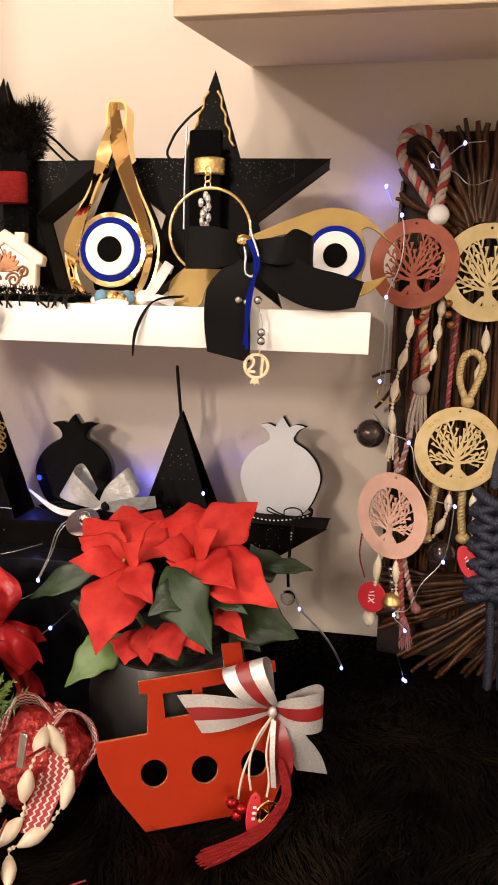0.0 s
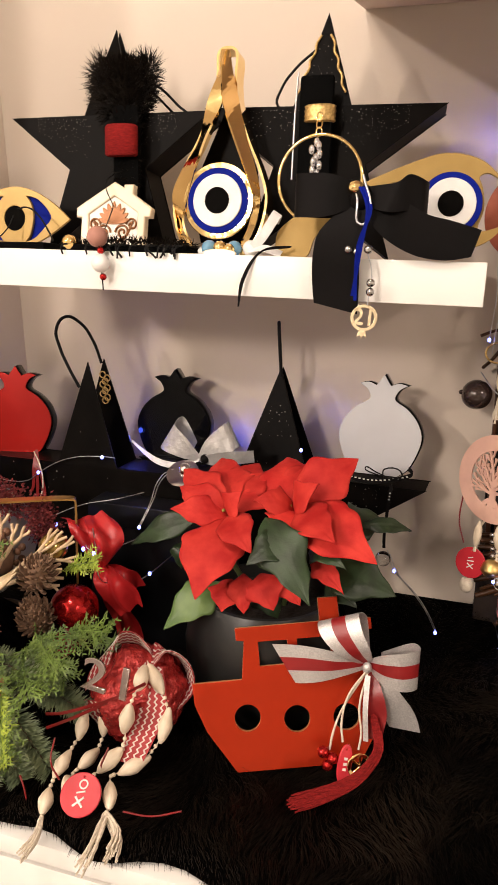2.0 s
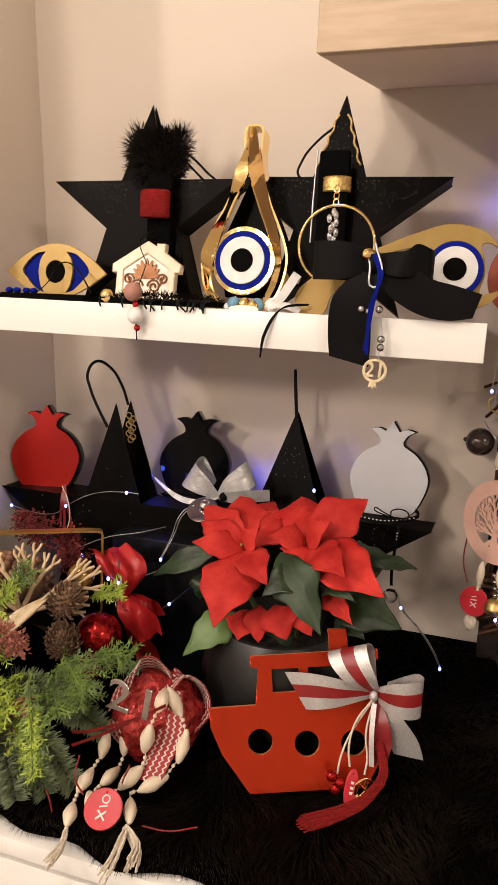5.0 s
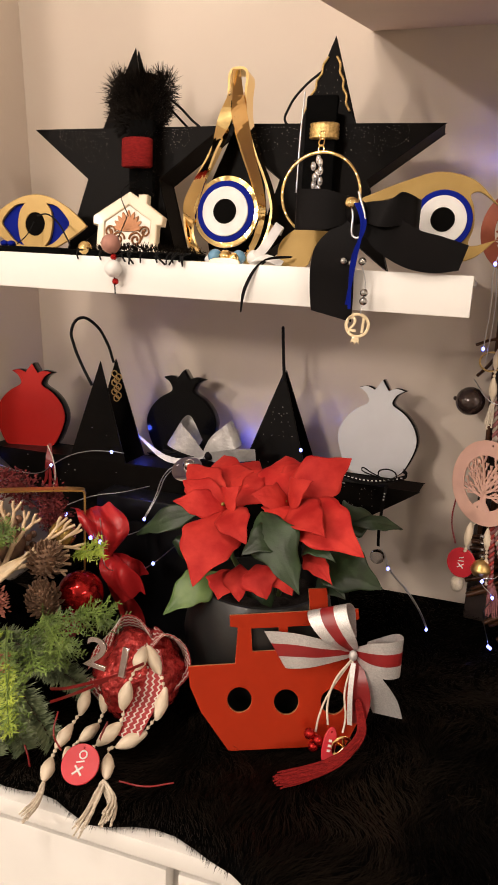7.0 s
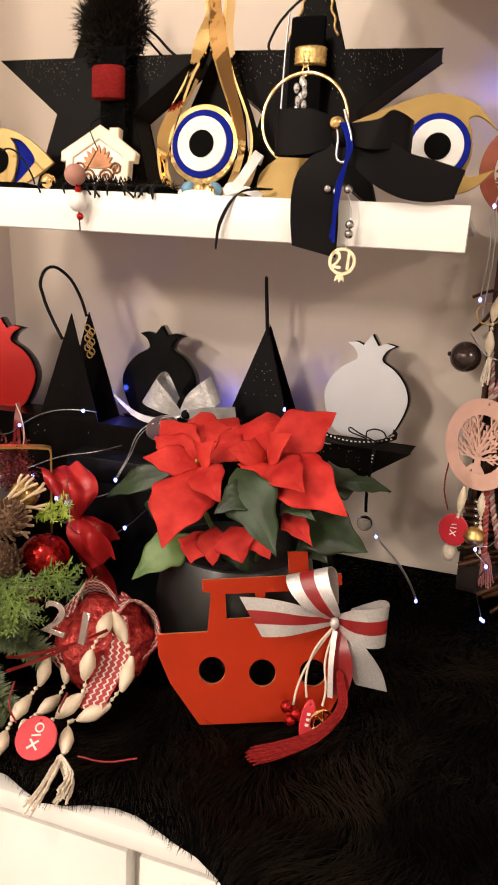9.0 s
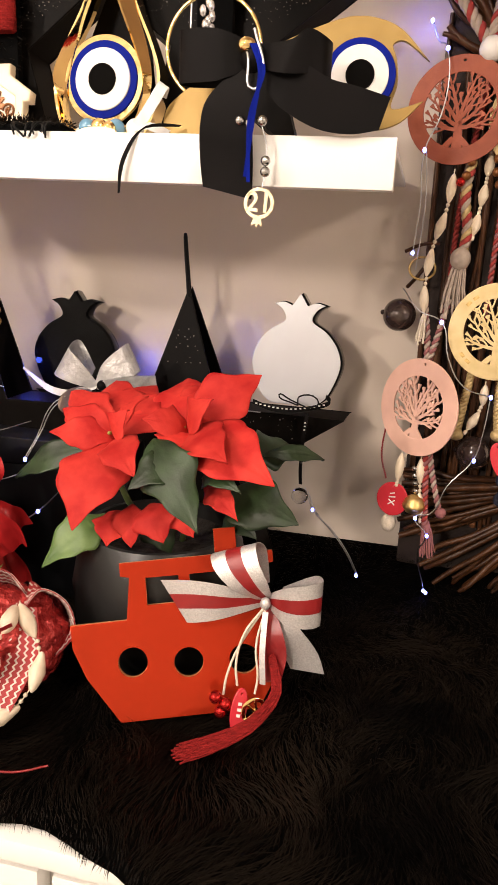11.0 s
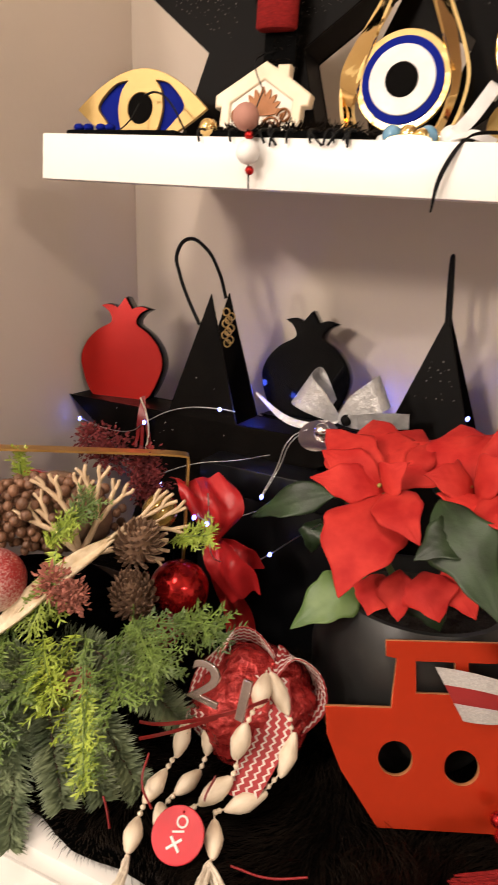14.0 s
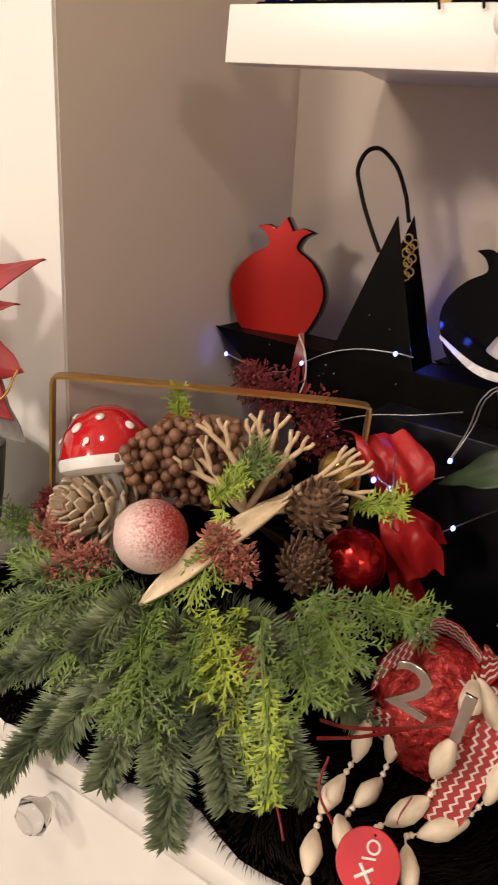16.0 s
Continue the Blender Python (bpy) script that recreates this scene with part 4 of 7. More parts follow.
def frosted(m):
    """Pale frost over one side of a red glitter ball, thinning out in grains."""
    nt = m.node_tree
    bs = nt.nodes["Principled BSDF"]
    co = nt.nodes.new("ShaderNodeTexCoord")
    dot = nt.nodes.new("ShaderNodeVectorMath")
    dot.operation = "DOT_PRODUCT"
    dot.inputs[1].default_value = (-20, -8, -12)
    nt.links.new(co.outputs["Object"], dot.inputs[0])
    nz = nt.nodes.new("ShaderNodeTexNoise")
    nz.inputs["Scale"].default_value, nz.inputs["Detail"].default_value = 520, 3
    nt.links.new(co.outputs["Object"], nz.inputs["Vector"])
    ad = nt.nodes.new("ShaderNodeMath")
    ad.operation = "MULTIPLY_ADD"
    ad.inputs[1].default_value = 1.5
    nt.links.new(nz.outputs["Fac"], ad.inputs[0])
    nt.links.new(dot.outputs["Value"], ad.inputs[2])
    rp = nt.nodes.new("ShaderNodeValToRGB")
    rp.color_ramp.elements[0].position, rp.color_ramp.elements[1].position = 0.12, 0.78
    rp.color_ramp.elements[0].color, rp.color_ramp.elements[1].color = (0.42, 0.035, 0.035, 1), (0.74, 0.56, 0.52, 1)
    nt.links.new(ad.outputs[0], rp.inputs[0])
    nt.links.new(rp.outputs[0], bs.inputs["Base Color"])


frosted(PINKGLIT)


def blades(name, parent, material, items, label=""):
    """items: (root, direction, side, length, width); each a slim folded blade, joined as one mass."""
    V, F = [], []
    for p, d, s, ln, w in items:
        n = d.cross(s).normalized() * w * 0.5
        b = len(V)
        m = p + d * ln * 0.5
        V += [p - s * w * 0.35, p + s * w * 0.35, m - s * w * 0.5, m + n, m + s * w * 0.5, p + d * ln]
        F += [(b, b + 3, b + 2), (b, b + 1, b + 3), (b + 1, b + 4, b + 3), (b + 2, b + 3, b + 5), (b + 3, b + 4, b + 5), (b, b + 2, b + 5, b + 4, b + 1)]
    me = bpy.data.meshes.new(name)
    me.from_pydata([tuple(v) for v in V], [], F)
    return tagged(part(name, me, material, parent, label), kind="stuff")


def fir_branch(parent, pts, needles=300, ln=0.013, wide=1.0, seed=0):
    rng = random.Random(seed)
    br = part("fir_branch", tube(pts, 0.0016, 2, taper=[1.4] + [1.0] * (len(pts) - 2) + [0.5]), TWIG, parent, "grey-green fir branch")
    C = catmull(pts, 14)
    items = []
    for k in range(needles):
        t = rng.random() ** 0.85
        i = min(int(t * (len(C) - 1)), len(C) - 2)
        c = C[i].lerp(C[i + 1], t * (len(C) - 1) - i)
        tan = (C[i + 1] - C[i]).normalized()
        u = tan.cross(Vector((0.1, -0.5, 0.85))).normalized()
        v = u.cross(tan).normalized()
        a = rng.choice((0.0, math.pi)) + rng.gauss(0, 0.5) if rng.random() < 0.7 else rng.uniform(0, 6.28)
        rad = u * math.cos(a) + v * abs(math.sin(a))
        d = (rad * wide + tan * rng.uniform(0.2, 0.65)).normalized()
        L = ln * rng.uniform(0.75, 1.15) * (1 - 0.30 * t ** 3)
        items.append((c, d, d.cross(v + rad * 0.3).normalized(), L, 0.0020))
    blades("foliage", br, FIR, items)
    return br


def spray(parent, base, tip, material, width=0.03, seed=0, name="cedar_sprig", label="green cedar sprig", face=(0, -0.7, 0.7), n=13, twig=0.0012):
    """A flat scaly sprig: side twigs leave the stem by turns and carry twiglets of their own."""
    rng = random.Random(seed)
    B, T = Vector(base), Vector(tip)
    ax = (T - B)
    L = ax.length
    N = Vector(face).normalized()
    S = ax.cross(N).normalized()
    N = S.cross(ax).normalized()
    ax.normalize()
    st = part(name, tube([tuple(B), tuple(B + ax * L * 0.5 + N * L * 0.08), tuple(T)], 0.0005, 2), CEDAR, parent, label)
    items = []
    for k in range(n):
        t = (k + 0.6) / n
        c = B.lerp(T, t) + N * L * 0.08 * 4 * t * (1 - t) * 0.5
        for sd in (-1, 1):
            ln = width * (0.35 + 0.65 * math.sin(math.pi * min(1, 0.15 + 0.85 * (1 - t)))) * rng.uniform(0.7, 1.15)
            d = (S * sd * 0.75 + ax * rng.uniform(0.7, 1.1) + N * rng.gauss(0.1, 0.4)).normalized()
            items.append((c, d, d.cross(N).normalized(), ln, twig * 1.5))
            m = max(3, int(ln / 0.0045))
            for j in range(m):
                q = c + d * ln * (j + 0.5) / m
                for s2 in (-1, 1):
                    d2 = (d * 0.8 + d.cross(N).normalized() * s2 * 0.65 + N * rng.gauss(0.15, 0.45)).normalized()
                    items.append((q, d2, d2.cross(N).normalized(), rng.uniform(0.004, 0.010) * (1.1 - 0.5 * j / m), twig * 1.35))
        items.append((c, ax, S, L / n * 1.3, twig * 1.6))
    items.append((T - ax * 0.004, ax, S, 0.010, twig * 1.4))
    blades("foliage", st, material, items)
    return st


def fluff(parent, centre, r, material, n=420, seed=0, name="dried_flower", label="dusty pink dried flower tuft", stretch=(1, 1, 1)):
    rng = random.Random(seed)
    items = []
    for k in range(n):
        v = Vector((rng.gauss(0, 1), rng.gauss(0, 1), rng.gauss(0, 1))).normalized()
        p = Vector(centre) + Vector((v.x * stretch[0], v.y * stretch[1], v.z * stretch[2])) * r * rng.uniform(0.25, 1) * (0.75 + 0.4 * noise.noise(v * 2.5 + Vector((seed, 0, 0))))
        d = (v + Vector((rng.gauss(0, 0.6), rng.gauss(0, 0.6), rng.gauss(0, 0.6)))).normalized()
        items.append((p, d, d.orthogonal().normalized(), rng.uniform(0.003, 0.0065), rng.uniform(0.0015, 0.003)))
    return blades(name, parent, material, items, label)


def pinecone(parent, m, length, radius, material, label, scales=70, slim=1.0, seed=0):
    core = part("pinecone", lathe([(0.001, 0), (radius * 0.55, length * 0.15), (radius * 0.6, length * 0.45), (radius * 0.3, length * 0.85), (0.001, length)], 12), CONEDK, parent, label)
    core.matrix_basis = m
    lm = leaf((0, 0, 0), (0, 0, 1.0), 0.85 * slim, 0.12, (0, -1, 0), 0.10, 0.05, 0.10, 0.6, 5, 1, 1, 3)
    me = bpy.data.meshes.new("scale")
    lm.to_mesh(me)
    lm.free()
    me.materials.append(material)
    rng = random.Random(seed)
    for k in range(scales):
        t = (k + 0.5) / scales
        a = k * 2.39996
        r = radius * 0.50 * math.sin(math.pi * min(1, 0.18 + 0.80 * t)) ** 0.7
        ob = new("scale", me)
        ob.parent = core
        sc = radius * (0.80 if scales < 80 else 0.60) * (0.55 + 0.6 * math.sin(math.pi * (0.12 + 0.8 * t)))
        ob.matrix_basis = pose(r * math.cos(a), r * math.sin(a), t * length * 0.92) @ pose(0, 0, 0, 0, 0, math.degrees(a) + 90) @ pose(0, 0, 0, (78 if scales < 105 or scales > 115 else 62) - 56 * t + rng.gauss(0, 7)) @ Matrix.Diagonal((sc, sc, sc, 1))
    return core


def pleated(pts, across, widths, pleats=2, depth=0.0022):
    """A gathered strip of thin cloth whose pleats open away from its first point."""
    C = catmull(pts, 6)
    A = Vector(across).normalized()
    W = [w[0] for w in catmull([(w, 0, 0) for w in widths], 6)]
    bm = bmesh.new()
    rows = []
    for i, (c, w) in enumerate(zip(C, W)):
        t = i / (len(C) - 1)
        nor = (C[min(i + 1, len(C) - 1)] - C[max(i - 1, 0)]).normalized().cross(A).normalized()
        rows.append([bm.verts.new(c + A * w * (j / 16 - 0.5) + nor * (depth * math.sin(j / 16 * pleats * 2 * math.pi + 2 * t) * (0.4 + 0.6 * t) + 0.004 * math.sin(t * 7 + j * 0.35))) for j in range(17)])
    for a, b in zip(rows, rows[1:]):
        for k in range(16):
            bm.faces.new((a[k], a[k + 1], b[k + 1], b[k]))
    bmesh.ops.recalc_face_normals(bm, faces=bm.faces[:])
    bmesh.ops.solidify(bm, geom=bm.faces[:], thickness=0.0006)
    return smooth(bm, 60)


def arrangement():
    A = thing("christmas_arrangement", "Christmas arrangement of fir, cones, baubles and berries in a brass-handled basket", "flower arrangement", pose(0, 0, 0))
    bas = lathe([(0.075, 0.0), (0.095, 0.03), (0.105, 0.075), (0.098, 0.078), (0.09, 0.06)], 28)
    bas.transform(pose(-0.455, 0.745, TOP + 0.006))
    part("basket", bas, WICKER, A, "low dark basket")
    # plain dark mound that fills the basket under the foliage
    mound = ball(1, 20, 12)
    mound.transform(pose(-0.455, 0.742, 0.885) @ Matrix.Diagonal((0.095, 0.085, 0.055, 1)))
    part("moss", mound, FURBASE, A, "plain dark filling mound")
    # brass strap handle
    P = [(-0.574, 0.700, 0.87), (-0.574, 0.700, 0.945), (-0.574, 0.700, 1.030), (-0.573, 0.7006, 1.040), (-0.568, 0.704, 1.0445), (-0.52, 0.7353, 1.0455),
         (-0.41, 0.807, 1.0455), (-0.364, 0.837, 1.0445), (-0.3585, 0.8405, 1.040), (-0.358, 0.841, 1.030), (-0.358, 0.841, 0.95), (-0.358, 0.841, 0.88)]
    part("handle", ribbon(P, 0.014, (0.55, -0.84, 0), 0.0022, 4), BRASS, A, "flat brass strap handle")
    # fir branches hanging over the cabinet's edge
    c = Vector((-0.43, 0.70, 0.90))
    tips = [(-0.473, 0.560, 0.800), (-0.402, 0.583, 0.822), (-0.346, 0.583, 0.812), (-0.318, 0.608, 0.840), (-0.300, 0.632, 0.836), (-0.283, 0.655, 0.833), (-0.520, 0.592, 0.838), (-0.545, 0.625, 0.870),
            (-0.37, 0.60, 0.835), (-0.268, 0.70, 0.868), (-0.44, 0.578, 0.835), (-0.58, 0.67, 0.89), (-0.49, 0.60, 0.86), (-0.42, 0.61, 0.868), (-0.38, 0.62, 0.87), (-0.33, 0.65, 0.868), (-0.30, 0.69, 0.885), (-0.455, 0.615, 0.885), (-0.53, 0.64, 0.90), (-0.345, 0.625, 0.85)]
    for k, t in enumerate(tips):
        T = Vector(t)
        mid = c.lerp(T, 0.55) + Vector((0, 0, 0.018))
        fir_branch(A, [tuple(c.lerp(T, 0.12)), tuple(mid), tuple(c.lerp(T, 0.82) + Vector((0, 0, 0.008))), t], 760, 0.0195, 1.0, k)
    sprays = [((-0.425, 0.675, 0.925), (-0.405, 0.600, 0.868), CEDAR, 0.030), ((-0.46, 0.67, 0.925), (-0.520, 0.600, 0.885), CEDAR, 0.032), ((-0.44, 0.665, 0.92), (-0.47, 0.605, 0.872), CEDAR, 0.030),
              ((-0.375, 0.68, 0.92), (-0.310, 0.635, 0.846), CEDAR, 0.026), ((-0.370, 0.69, 0.925), (-0.355, 0.625, 0.895), LIME, 0.020), ((-0.345, 0.72, 0.925), (-0.290, 0.700, 0.905), CEDAR, 0.026),
              ((-0.34, 0.73, 0.925), (-0.256, 0.738, 0.934), CEDAR, 0.022), ((-0.48, 0.68, 0.92), (-0.54, 0.635, 0.905), CEDAR, 0.030), ((-0.36, 0.66, 0.90), (-0.318, 0.625, 0.855), LIME, 0.018),
              ((-0.405, 0.705, 0.985), (-0.393, 0.690, 0.938), LIME, 0.016), ((-0.418, 0.72, 0.985), (-0.392, 0.735, 1.020), CEDAR, 0.022), ((-0.42, 0.71, 0.98), (-0.40, 0.715, 1.005), LIME, 0.018),
              ((-0.395, 0.695, 0.975), (-0.404, 0.672, 0.925), LIME, 0.020), ((-0.335, 0.775, 0.985), (-0.298, 0.775, 0.998), LIME, 0.018), ((-0.485, 0.76, 1.0), (-0.490, 0.755, 1.043), LIME, 0.012), ((-0.39, 0.66, 0.90), (-0.385, 0.61, 0.86), CEDAR, 0.028),
              ((-0.55, 0.70, 0.90), (-0.600, 0.675, 0.915), CEDAR, 0.022)]
    sprays += [((-0.495, 0.675, 0.896), (-0.527, 0.625, 0.831), CEDAR, 0.034),
           ((-0.443, 0.672, 0.912), (-0.384, 0.6, 0.883), CEDAR, 0.036),
           ((-0.389, 0.67, 0.924), (-0.336, 0.62, 0.92), LIME, 0.02),
           ((-0.343, 0.665, 0.945), (-0.28, 0.588, 0.897), CEDAR, 0.020),
           ((-0.313, 0.63, 0.931), (-0.282, 0.585, 0.892), LIME, 0.014),
           ((-0.324, 0.7, 0.949), (-0.275, 0.66, 0.939), CEDAR, 0.03),
           ((-0.414, 0.67, 0.915), (-0.425, 0.605, 0.854), CEDAR, 0.032),
           ((-0.524, 0.68, 0.862), (-0.548, 0.64, 0.828), CEDAR, 0.03),
           ((-0.297, 0.72, 0.943), (-0.244, 0.7, 0.963), CEDAR, 0.022),
           ((-0.322, 0.675, 0.944), (-0.281, 0.625, 0.931), CEDAR, 0.028),
           ((-0.472, 0.67, 0.905), (-0.458, 0.61, 0.84), CEDAR, 0.03),
           ((-0.384, 0.66, 0.924), (-0.367, 0.62, 0.906), CEDAR, 0.026)]
    for k, (b, t, m, w) in enumerate(sprays):
        spray(A, b, t, m, w * 1.15, k, label="bright lime conifer sprig" if m is LIME else "green cedar sprig")
    for k, (p, r, m) in enumerate([((-0.395, 0.690, 0.962), 0.017, DUSTPINK), ((-0.380, 0.694, 0.952), 0.015, DUSTPINK), ((-0.505, 0.655, 0.918), 0.022, DUSTPINK), ((-0.53, 0.665, 0.93), 0.020, DUSTPINK), ((-0.49, 0.66, 0.925), 0.016, DUSTPINK),
                                   ((-0.455, 0.640, 0.890), 0.013, BURGUNDY), ((-0.357, 0.660, 0.892), 0.014, DUSTPINK), ((-0.350, 0.650, 0.872), 0.012, DUSTPINK), ((-0.325, 0.755, 0.905), 0.014, BURGUNDY), ((-0.545, 0.71, 0.945), 0.016, BURGUNDY),
                                   ((-0.565, 0.69, 0.935), 0.014, BURGUNDY), ((-0.44, 0.83, 1.035), 0.024, BURGUNDY), ((-0.47, 0.84, 1.04), 0.020, BURGUNDY), ((-0.40, 0.83, 1.030), 0.022, BURGUNDY), ((-0.39, 0.82, 1.01), 0.02, BURGUNDY), ((-0.345, 0.66, 0.905), 0.010, DUSTPINK)]):
        fluff(A, p, r * 1.25, m, 460, k, label="dusty pink dried flower tuft" if m is DUSTPINK else "burgundy dried flower tuft")
    # berries
    bm = ball(1.0, 10, 7)
    me = bpy.data.meshes.new("berry")
    bm.to_mesh(me)
    bm.free()
    me.materials.append(BERRY)
    rng = random.Random(8)
    placed = []
    for k in range(2600):
        if len(placed) >= 210:
            break
        u, w = rng.uniform(-1, 1), rng.uniform(-1, 1)
        if u * u + w * w > 1:
            continue
        h = math.sqrt(1 - u * u - w * w)
        x, y, z = -0.446 + 0.052 * u - 0.01 * h, 0.752 - 0.034 * h + 0.034 * u + rng.gauss(0, 0.005), 0.990 + 0.036 * w + 0.012 * h
        if any((x - a) ** 2 + (y - b) ** 2 + (z - c2) ** 2 < 0.0072 ** 2 for a, b, c2 in placed):
            continue
        placed.append((x, y, z))
        ob = new("berry", me)
        ob.parent = A
        r = rng.uniform(0.0036, 0.0054)
        ob.matrix_basis = pose(x, y, z) @ Matrix.Diagonal((r, r, r * 1.08, 1))
    core = ball(1, 16, 10)
    core.transform(pose(-0.446, 0.765, 0.99) @ Matrix.Diagonal((0.052, 0.030, 0.038, 1)))
    part("core", core, CONEDK, A, "dark core of the berry cluster")
    pinecone(A, pose(-0.517, 0.712, 0.936, 60, -35, 0) @ pose(0, 0, -0.03), 0.078, 0.038, CONE, "pale open pinecone", 120, 0.75, 1)
    pinecone(A, pose(-0.356, 0.755, 0.925, 40, 20, 0), 0.050, 0.024, CONEDK, "dry brown protea cone", 110, 0.32, 2)
    pinecone(A, pose(-0.366, 0.762, 0.965, 20, 30, 0), 0.050, 0.022, CONEDK, "dry brown protea cone", 100, 0.32, 3)
    # coral, flat and forked
    def fork(p, d, ln, r, depth, rng):
        q = p + d * ln
        side = Vector((0.84, 0.54, 0))
        part("coral_branch", tube([tuple(p), tuple(p.lerp(q, 0.5) + side * rng.gauss(0, 0.0012)), tuple(q)], r, 2, taper=[1, 0.95, 0.85]), CORAL, A, "tan flocked coral branch")
        if depth == 0:
            return
        for s in (-1, 1):
            a = s * rng.uniform(0.22, 0.48)
            d2 = (d * math.cos(a) + (side if abs(d.dot(side)) < 0.9 else Vector((0, 0, 1))) * math.sin(a)).normalized()
            fork(q, d2, ln * rng.uniform(0.62, 0.85), r * 0.82, depth - 1, rng)
    rng = random.Random(11)
    o = Vector((-0.405, 0.738, 0.968))
    for d, ln in ((Vector((-0.15, -0.1, 1.0)), 0.034), (Vector((0.40, 0.2, 1.0)), 0.036), (Vector((0.9, 0.45, 0.62)), 0.038), (Vector((0.95, 0.5, 0.2)), 0.034), (Vector((-0.9, -0.4, 0.85)), 0.026)):
        fork(o, d.normalized(), ln * 0.92, 0.0034, 3, rng)
    # pod, baubles, toadstool, bow
    part("seed_pod", leaf((-0.434, 0.654, 0.914), (-0.369, 0.742, 0.992), 0.021, 0.006, (0.1, -0.8, 0.6), -0.55, 0.30, 0.003, 0.55, 26, 4, 1), PODM, A, "cream dried seed pod")
    o = part("bauble", ball(0.0272, 40, 26), PINKGLIT, A, "frosted pink glitter bauble")
    o.location = (-0.443, 0.672, 0.959)
    o = part("bauble", ball(0.0275, 40, 26), REDBALLM, A, "shiny red glitter bauble")
    o.location = (-0.331, 0.787, 0.933)
    o = part("bauble", ball(0.016, 28, 18), AMBER, A, "amber glass bauble")
    o.location = (-0.352, 0.782, 1.006)
    for m, sc in ((pose(-0.526, 0.716, 0.985, -14, -24, 0) @ Matrix.Diagonal((0.92, 0.92, 1.35, 1)), 1.15), (pose(-0.500, 0.790, 0.992, -8, 12, 0), 0.75)):
        prof = [(0.001, 0.026), (0.012, 0.0255), (0.024, 0.021), (0.033, 0.012), (0.0375, 0.000), (0.037, -0.003)]
        cap = lathe([(r * sc, z * sc) for r, z in prof[::-1]], 36)
        cp = part("toadstool_cap", cap, MUSHRED, A, "glossy red toadstool cap")
        cp.matrix_basis = m
        rim = lathe([(0.030 * sc, -0.010 * sc), (0.0375 * sc, -0.007 * sc), (0.0385 * sc, -0.003 * sc), (0.0370 * sc, -0.0005 * sc), (0.012 * sc, -0.004 * sc)], 36)
        part("underside", rim, WHITEEN, cp, "white underside")
        part("stalk", lathe([(0.013 * sc, -0.06 * sc), (0.010 * sc, -0.02 * sc), (0.010 * sc, -0.004 * sc)], 16), WHITEEN, cp, "white stalk")
        for k, (th, ph, r) in enumerate(((-1.5, 0.55, 0.0042), (-0.9, 0.75, 0.0034), (-2.3, 0.35, 0.003), (-1.2, 0.25, 0.0025), (-0.2, 0.5, 0.0036), (-2.0, 0.9, 0.003))):
            rr, zz = 0.037 * math.cos(ph) * sc, (0.0272 * math.sin(ph) - 0.0002) * sc
            d = part("spot", ball(r * sc, 12, 8, 0.35), WHITEEN, cp, "raised white spot")
            d.matrix_basis = pose(rr * math.cos(th), rr * math.sin(th), zz) @ pose(0, 0, 0, 0, 0, math.degrees(th)) @ pose(0, 0, 0, 0, 55 - math.degrees(ph) * 0.6, 0)
    k0 = (-0.327, 0.842, 0.965)
    for pts, across, wid in (([(-0.327, 0.84, 0.965), (-0.333, 0.825, 0.991), (-0.339, 0.83, 1.011), (-0.359, 0.845, 1.016)], (0.9, 0.1, -0.25), [0.012, 0.034, 0.046, 0.040]), ([(-0.327, 0.84, 0.965), (-0.309, 0.825, 0.994), (-0.314, 0.83, 1.013), (-0.337, 0.85, 1.024)], (0.8, 0.5, -0.1), [0.012, 0.034, 0.040, 0.030]), ([(-0.324, 0.838, 0.966), (-0.306, 0.82, 0.959), (-0.293, 0.82, 0.943), (-0.282, 0.832, 0.919)], (0.85, 0.1, 0.4), [0.012, 0.034, 0.044, 0.030]),
                             ([(-0.325, 0.842, 0.963), (-0.306, 0.835, 0.958), (-0.296, 0.842, 0.948), (-0.289, 0.852, 0.93)], (0.6, 0.6, 0.5), [0.012, 0.028, 0.036, 0.034]), ([(-0.331, 0.845, 0.956), (-0.315, 0.85, 0.918), (-0.301, 0.855, 0.887), (-0.296, 0.86, 0.863)], (0.9, 0.3, 0.2), [0.010, 0.022, 0.028, 0.030])):
        part("bow_loop", pleated(pts, across, wid), REDSATIN, A, "sheer red satin bow loop")
    part("bow_knot", ball(0.007, 14, 10), REDSATIN, A, "sheer red satin knot").location = k0


arrangement()


